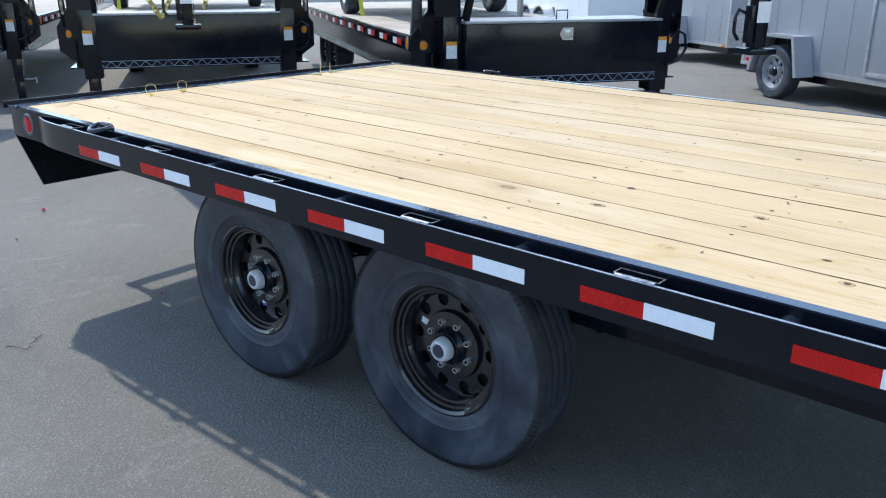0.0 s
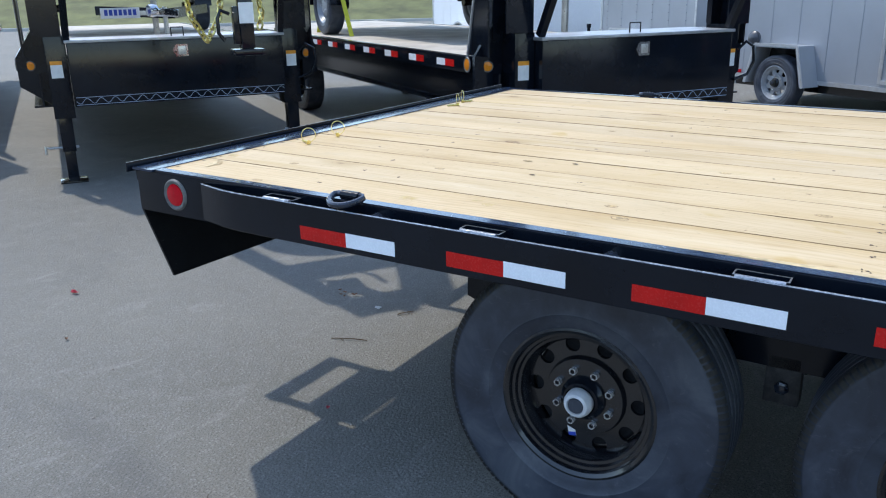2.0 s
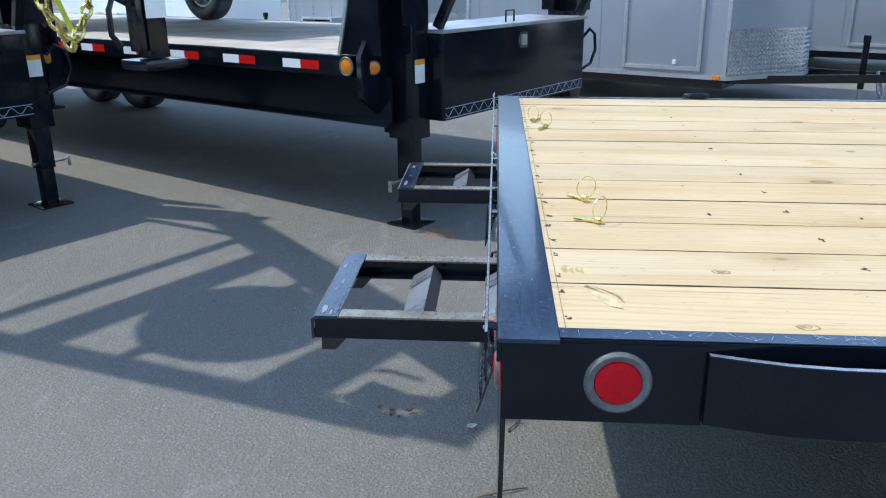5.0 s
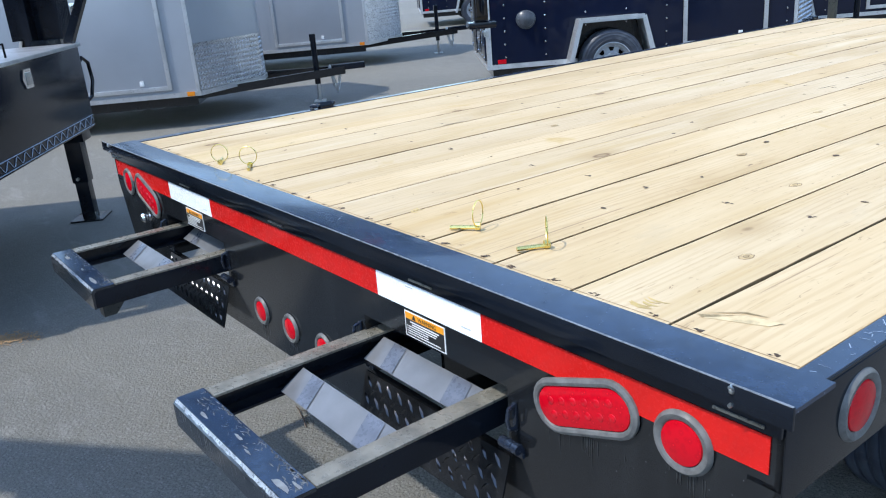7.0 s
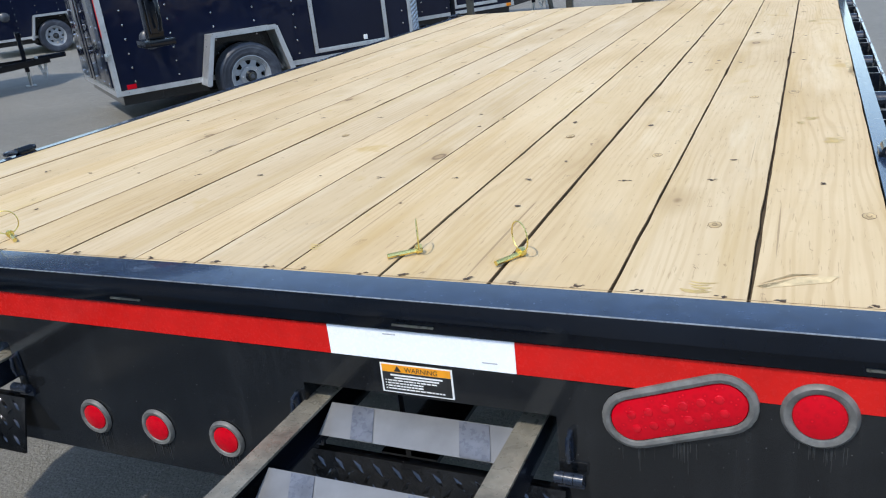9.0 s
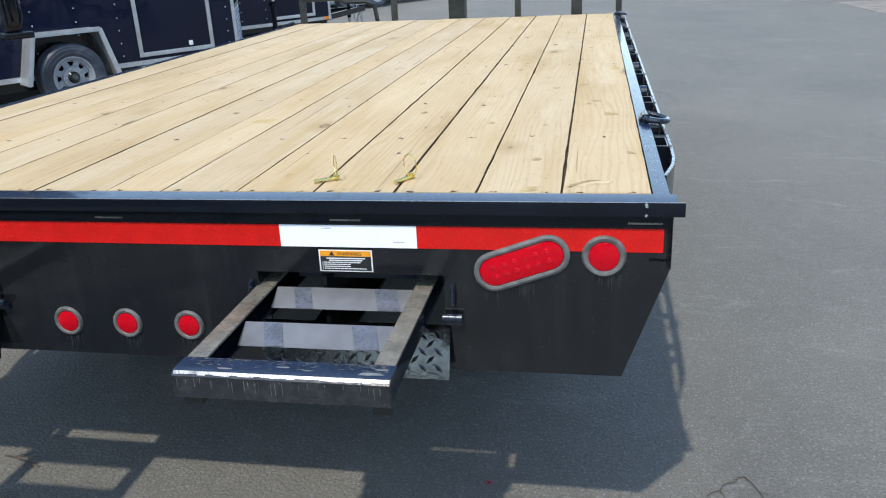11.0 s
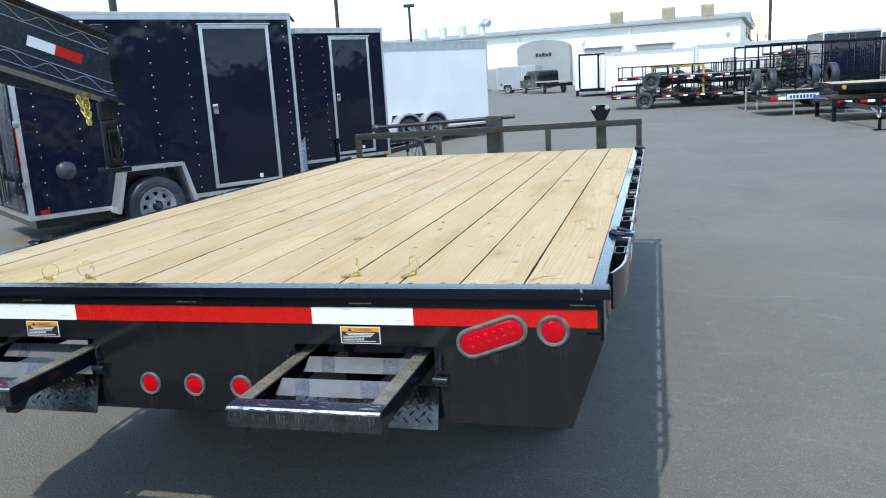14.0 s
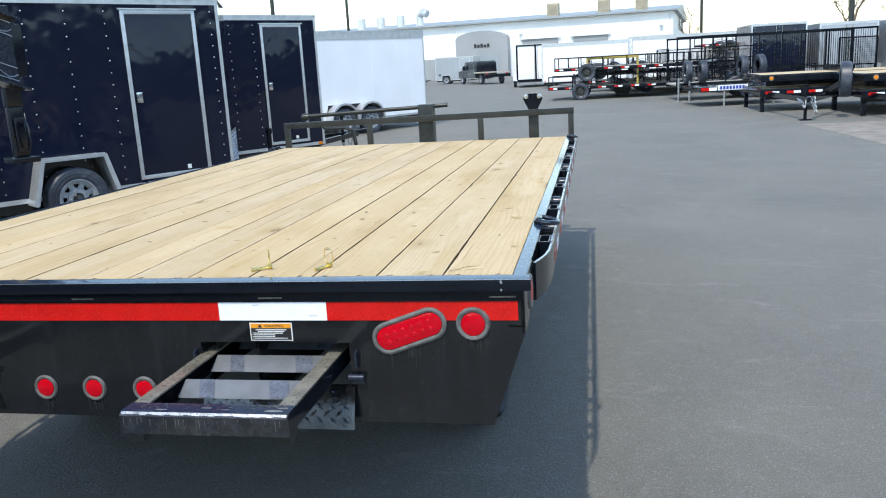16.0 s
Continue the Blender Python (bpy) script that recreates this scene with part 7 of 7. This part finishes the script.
for x in (-0.2, 1.2):
    b = bmesh.new()
    tube(b, [(x, 0.1, 0.42), (x, 0.1, 0.01)], 0.03, 8)
    box(b, x - 0.08, x + 0.08, 0.02, 0.18, 0.0, 0.012)
    part("support_leg", b, STEEL, sg)

# row of enclosed trailers further back
for x, y, yaw, src in ((-1.4, 46.0, -88, white_a), (3.4, 41.0, -87, white_a), (8.9, 40.6, -87, white_a), (9.4, 31.5, 0, black_a), (11.9, 31.5, 0, silver), (14.3, 31.5, 0, silver), (16.8, 31.5, 0, silver), (-12.6, 72.0, -88, silver), (-18.5, 72.0, -88, silver)):
    copy_thing(src, heading(x, y, yaw))


boxy = make_cargo("cargo_trailer", "white enclosed trailer with black edges and two rear doors", heading(-0.85, 50.0, 5), SKIN_WHITE, 5.0, 2.35, 2.6, None, wheels=2, hub_y=2.0, z0=0.42, rivets=False, tread=False, nose=0.02)
for x in (-2.36, -1.20, -0.02):
    part("black_edge", bx(x - 0.05, x + 0.05, -0.075, -0.06, 0.5, 2.6, 0.0), BLACK, boxy)
part("black_edge", bx(-2.36, 0.0, -0.075, -0.06, 2.52, 2.60, 0.0), BLACK, boxy)
part("black_edge", bx(-2.36, 0.0, -0.075, -0.06, 0.36, 0.50, 0.0), BLACK, boxy)


# ---- pickup with a flat bed ----
def make_pickup(m):
    t = thing("pickup_truck", "dark pickup truck with a flat steel bed", "truck", m)
    PA = surface("dark_green_car_paint", (0.05, 0.06, 0.06), 0.25, 0.2, 0.1, 2, 60, coat=0.6)
    GL = surface("dark_window_glass", (0.02, 0.025, 0.03), 0.05, 0, 0.1)
    b = bmesh.new()
    prism(b, [(1.2, 0.5), (5.4, 0.5), (5.45, 1.05), (4.2, 1.15), (3.6, 1.82), (1.6, 1.85), (1.25, 1.1)], "x", -0.95, 0.95)
    part("cab", b, PA, t)
    part("rear_window", bx(-0.7, 0.7, 1.30, 1.42, 1.30, 1.72, 0.01), GL, t)
    for sx in (-1, 1):
        part("side_window", bx(*sorted((sx * 0.951, sx * 0.957)), 1.75, 3.6, 1.22, 1.70, 0.002), GL, t)
        part("mirror", bx(*sorted((sx * 0.98, sx * 1.2)), 3.55, 3.68, 1.15, 1.5, 0.03), BLACK, t)
        for y in (0.0, 4.5):
            w = part("wheel", tube(bmesh.new(), [(sx * 0.7, y, 0.39), (sx * 0.8, y, 0.39)], 0.06, 12), BLACK_DUSTY, t)
            wheel(w, sx * 0.86, y, 0.39, 0.39, 0.21, 0.24, sx, RIM_GREY, 6, False, False, 8)
        part("tail_light", bx(*sorted((sx * 0.75, sx * 0.95)), -1.22, -1.205, 0.78, 0.86, 0.003), LENS_RED, t)
    part("flat_bed", bx(-1.1, 1.1, -1.2, 1.18, 0.88, 0.98, 0.01), OLD_WOOD, t)
    part("bumper", bx(-1.1, 1.1, -1.32, -1.23, 0.55, 0.80, 0.01), BLACK, t)
    part("headache_rack", bx(-0.85, 0.85, 1.02, 1.08, 0.985, 1.75, 0.01), BLACK, t)
    return t


make_pickup(heading(-6.6, 64.5, 28))

# ---- warehouse ----
wall_m = surface("white_wall_panels", (0.80, 0.80, 0.79), 0.55, 0, 0.04, 0.3, 20)
grey_m = surface("grey_wall_panels", (0.30, 0.31, 0.32), 0.6, 0, 0.08, 0.3, 20)
roof_m = surface("grey_roof_metal", (0.30, 0.33, 0.35), 0.5, 0.2, 0.1, 0.3, 20)
tan_m = surface("tan_unit_metal", (0.42, 0.36, 0.27), 0.6, 0, 0.15, 1, 30)
wh = thing("warehouse", "long white metal warehouse with grey entrance and low roof", "building", pose(10.4, 95.0, 0, 0, 0, -7.5))
# local x runs left from the right corner, wall at y = 0
part("wall", bx(-110, 0, 0, 40, 0, 6.35, 0.02), wall_m, wh, "white metal wall")
b = bmesh.new()
prism(b, [(-0.6, 6.36), (-0.6, 6.55), (20, 8.05), (40.6, 6.55), (40.6, 6.36)], "x", -110.5, 0.5)
part("roof", b, roof_m, wh, "grey low-pitched metal roof")
for x in (-0.6, -12.0, -25.3, -46.0):
    part("downpipe", bx(x - 0.08, x + 0.08, -0.16, -0.01, 0, 6.3, 0.02), WHITE, wh)
for x in (-110 + i * 6.0 for i in range(18)):
    part("wall_seam", bx(x - 0.05, x + 0.05, -0.03, -0.001, 2.6, 6.3, 0.0), wall_m, wh)
part("base_panel", bx(-110, -25.5, -0.05, -0.002, 0, 2.5, 0.0), grey_m, wh, "grey base panels")
for x0, x1 in ((-17.2, -13.0), (-11.2, -7.2)):
    d = part("roller_door", bx(x0, x1, -0.10, -0.002, 0.0, 4.2, 0.0), grey_m, wh, "grey roller door")
    for k in range(12):
        part("door_slat", bx(x0 + 0.1, x1 - 0.1, -0.13, -0.101, 0.1 + k * 0.32, 0.36 + k * 0.32, 0.0), grey_m, d)
    part("door_awning", bx(x0 - 0.3, x1 + 0.3, -0.3, -0.1, 4.21, 4.38, 0.01), WHITE, wh)
b = bmesh.new()
arch = [(-25.2, 0), (-25.2, 4.6)] + [(-22.0 + 3.2 * math.cos(a), 4.6 + 0.9 * math.sin(a)) for a in [math.pi - math.pi * i / 10 for i in range(1, 10)]] + [(-18.8, 4.6), (-18.8, 0)]
prism(b, arch, "y", -1.2, -0.002)
en = part("entrance", b, grey_m, wh, "grey arched entrance front")
part("entrance_door", bx(-24.2, -19.9, -1.26, -1.201, 0, 2.7, 0.0), roof_m, en)
for i in range(5):
    part("sign_bar", bx(-22.9 + i * 0.40, -22.6 + i * 0.40, -1.26, -1.201, 3.6, 4.0 - 0.1 * (i % 2), 0.0), INK, en)
for x in (-14.3, -8.2, -3.8):
    u_ = part("cooling_unit", bx(x - 0.7, x + 0.7, 4.0, 5.4, 6.7, 8.4, 0.05), tan_m, wh, "tan rooftop cooling unit")
    for k in range(6):
        part("louvre", bx(x - 0.6, x + 0.6, 3.93, 3.99, 7.1 + k * 0.2, 7.19 + k * 0.2, 0.0), tan_m, u_)
for x in (-33.6, -36.3, -39.0):
    part("roof_vent", tube(bmesh.new(), [(x, 3.0, 6.7), (x, 3.0, 8.2)], 0.55, 16), TRIM, wh, "bright round roof vent")
b = bmesh.new()
tube(b, [(-31.0, 3.0, 6.7), (-31.0, 3.0, 8.0), (-30.4, 2.6, 8.4), (-29.8, 2.4, 8.1)], 0.5, 14)
part("bent_duct", b, TRIM, wh)
for x in (-17.4, -1.3):
    part("wall_lamp", bx(x - 0.2, x + 0.2, -0.4, -0.01, 4.8, 5.2, 0.03), WHITE, wh)


# ---- lamp posts ----
def make_lamp_post(m):
    t = thing("lamp_post", "tall grey car-park lamp post", "lamp post", m, "lamp posts")
    part("pole", tube(bmesh.new(), [(0, 0, 0), (0, 0, 8.7)], 0.14, 12), GUNMETAL, t)
    part("lamp_head", bx(-0.55, 0.55, -0.30, 0.30, 8.7, 9.0, 0.06), GUNMETAL, t)
    part("base_block", tube(bmesh.new(), [(0, 0, 0), (0, 0, 0.7)], 0.28, 16), CONCRETE, t)
    return t


lamp = make_lamp_post(heading(11.2, 77.0, 10))
for x, y in ((-20.0, 52.5), (-22.0, 77.0), (-17.3, 24.0), (14.2, 43.0)):
    copy_thing(lamp, heading(x, y, 20))


# ---- bare trees ----
def make_tree(m, seed, h=9.0):
    t = thing("bare_tree", "leafless brown tree behind the parked trailers", "tree", m, "bare trees")
    rnd = random.Random(seed)
    b = bmesh.new()
    tw = bmesh.new()

    def grow(bm, p, d, l, r, depth):
        q = p + d * l
        tube(bm, [p[:], ((p + q) / 2 + Vector((rnd.uniform(-1, 1), rnd.uniform(-1, 1), 0)) * l * 0.05)[:], q[:]], r, 5)
        if depth == 0:
            return
        for _ in range(3 if depth > 1 else 4):
            nd = (d + Vector((rnd.uniform(-1, 1), rnd.uniform(-1, 1), rnd.uniform(-0.1, 0.7))) * 0.75).normalized()
            grow(tw if depth < 4 else bm, p + d * l * rnd.uniform(0.6, 1.0), nd, l * rnd.uniform(0.55, 0.8), r * 0.55, depth - 1)

    grow(b, Vector((0, 0, 0)), Vector((0, 0, 1)), h * 0.32, 0.16, 5)
    bark = BARK
    part("trunk", b, bark, t)
    part("crown", tw, bark, t, "bare brown twigs")
    return t


BARK = surface("brown_bark", (0.16, 0.11, 0.08), 0.9, 0, 0.3, 6, 60, 0.004)
tree = make_tree(heading(19.5, 62.0, 0), 3)
copy_thing(tree, heading(27.0, 75.0, 80))
copy_thing(tree, heading(14.0, 112.0, 200))
struct("gravel", prism(bmesh.new(), [(5.9, 10.0), (30, 6.0), (30, 17.0), (5.6, 15.6)], "z", 0.0, 0.004), GRAVEL, "brown gravel edge of the yard", "gravel")


# ---- small litter on the asphalt ----
LEAF = surface("dry_leaf", (0.20, 0.09, 0.05), 0.8, 0, 0.4, 40, 90)
RED_LEAF = surface("red_wrapper", (0.55, 0.05, 0.08), 0.5, 0, 0.3, 60, 90)
TWIG = surface("dry_twig", (0.09, 0.06, 0.04), 0.9)
RUST = surface("rust_stain", (0.31, 0.20, 0.105), 0.9, 0, 0.3, 12, 60)
rnd = random.Random(4)


def make_leaf(x, y, size, material, label, name="dry_leaf"):
    b = bmesh.new()
    n = 9
    vs = []
    for i in range(n):
        a = 2 * math.pi * i / n
        r = size * rnd.uniform(0.45, 1.0)
        vs.append(b.verts.new((r * math.cos(a), r * 0.6 * math.sin(a), 0.006 + rnd.uniform(0, size * 0.35))))
    c = b.verts.new((0, 0, 0.002))
    for i in range(n):
        b.faces.new((vs[i], vs[(i + 1) % n], c))
    ex = bmesh.ops.solidify(b, geom=b.faces[:], thickness=0.0015)
    o = new(name, mesh_of(name, b, material))
    o.matrix_basis = pose(x, y, 0.003, 0, 0, rnd.uniform(0, 360))
    return tagged(o, label, "litter", "litter on the asphalt")


make_leaf(0.502, -1.616, 0.035, RED_LEAF, "crumpled red scrap on the asphalt", "red_scrap")
make_leaf(0.803, 0.350, 0.016, RED_LEAF, "crumpled red scrap on the asphalt", "red_scrap")
for x, y, r in ((-0.217, -0.408, 0.012), (-0.20, -0.36, 0.020), (-0.195, -0.297, 0.020), (-0.155, -0.33, 0.016), (-0.165, -0.36, 0.012), (0.9, -1.1, 0.018)):
    make_leaf(x, y, r, LEAF, "dry brown leaf on the asphalt")
b = bmesh.new()
for _ in range(420):
    cx, cy = max(-0.20, min(0.20, rnd.gauss(0, 0.075))), max(-0.09, min(0.09, rnd.gauss(0, 0.032)))
    q = rnd.uniform(0.003, 0.010)
    k = rnd.uniform(0, 6.28)
    b.faces.new([b.verts.new((cx + q * rnd.uniform(0.5, 1.0) * math.cos(k + 1.05 * i), cy + q * rnd.uniform(0.4, 0.9) * math.sin(k + 1.05 * i), 0.0006 + 0.000005 * _)) for i in range(6)])
stain = new("rust_stain", mesh_of("rust_stain", b, RUST))
stain.matrix_basis = pose(-2.29, -0.35, 0.004, 0, 0, 55)
tagged(stain, "orange rust stain beside the gooseneck's foot plate", "stain", "litter on the asphalt", "stuff")
make_leaf(-0.099, -0.073, 0.030, PAPER, "crushed pale scrap on the asphalt", "pale_scrap")


def make_twig(p0, p1, fork=None, r=0.0022, seed=1):
    """A crooked twig lying from p0 to p1; fork: a third point that a side shoot reaches from p1."""
    tr = random.Random(seed)
    b = bmesh.new()

    def shoot(q0, q1, rad):
        pts = []
        for k in range(8):
            f = k / 7
            w = 0.0 if k in (0, 7) else tr.uniform(-0.0045, 0.0045)
            pts.append((q0[0] + (q1[0] - q0[0]) * f + w, q0[1] + (q1[1] - q0[1]) * f - w, 0.004 + 0.005 * math.sin(3.14 * f)))
        tube(b, pts, rad, 6)
        return pts

    main = shoot(p0, p1, r)
    side = shoot(p1, fork, r * 0.9) if fork else main
    for c in (main[2], side[5]):
        shoot(c, (c[0] + tr.uniform(-0.03, 0.03), c[1] + tr.uniform(-0.03, 0.03)), r * 0.55)
    o = new("twig", mesh_of("twig", b, TWIG))
    return tagged(o, "thin forked dry twig on the asphalt" if fork else "thin dry twig on the asphalt", "twig", "litter on the asphalt")


make_twig((0.289, -0.053), (0.229, 0.103), None, 0.0024, 1)
make_twig((-0.083, 0.050), (-0.162, 0.090), None, 0.0024, 2)
make_twig((1.572, 0.369), (1.532, 0.474), (1.415, 0.373), 0.0015, 3)
make_twig((-0.759, 0.315), (-0.610, 0.273), None, 0.0024, 4)
b = bmesh.new()
for i in range(420):
    x, y = rnd.uniform(-1.5, 5.0), rnd.uniform(-2.5, 7.0)
    s = rnd.uniform(0.002, 0.0065)
    r = bmesh.ops.create_icosphere(b, subdivisions=1, radius=s, matrix=Matrix.Translation((x, y, s * 0.5)) @ Matrix.Diagonal((1, rnd.uniform(0.6, 1), 0.6, 1)))
peb = new("pebbles", mesh_of("pebbles", b, GRAVEL))
tagged(peb, "loose small stones scattered on the asphalt", "stones", kind="stuff")


# unseen plain walls added behind the path, so black skins reflect less bright sky
wallm = surface("plain_grey_wall", (0.10, 0.115, 0.145), 0.8, 0, 0.15, 0.4, 20)
struct("backdrop", prism(bmesh.new(), [(48, -60), (50, -60), (50, 45), (48, 45)], "z", 0, 8.0), wallm, "unseen plain grey wall added to darken reflections", "building wall")
struct("backdrop", prism(bmesh.new(), [(-8, -62), (50, -62), (50, -60), (-8, -60)], "z", 0, 8.0), wallm, "unseen plain grey wall added to darken reflections", "building wall")
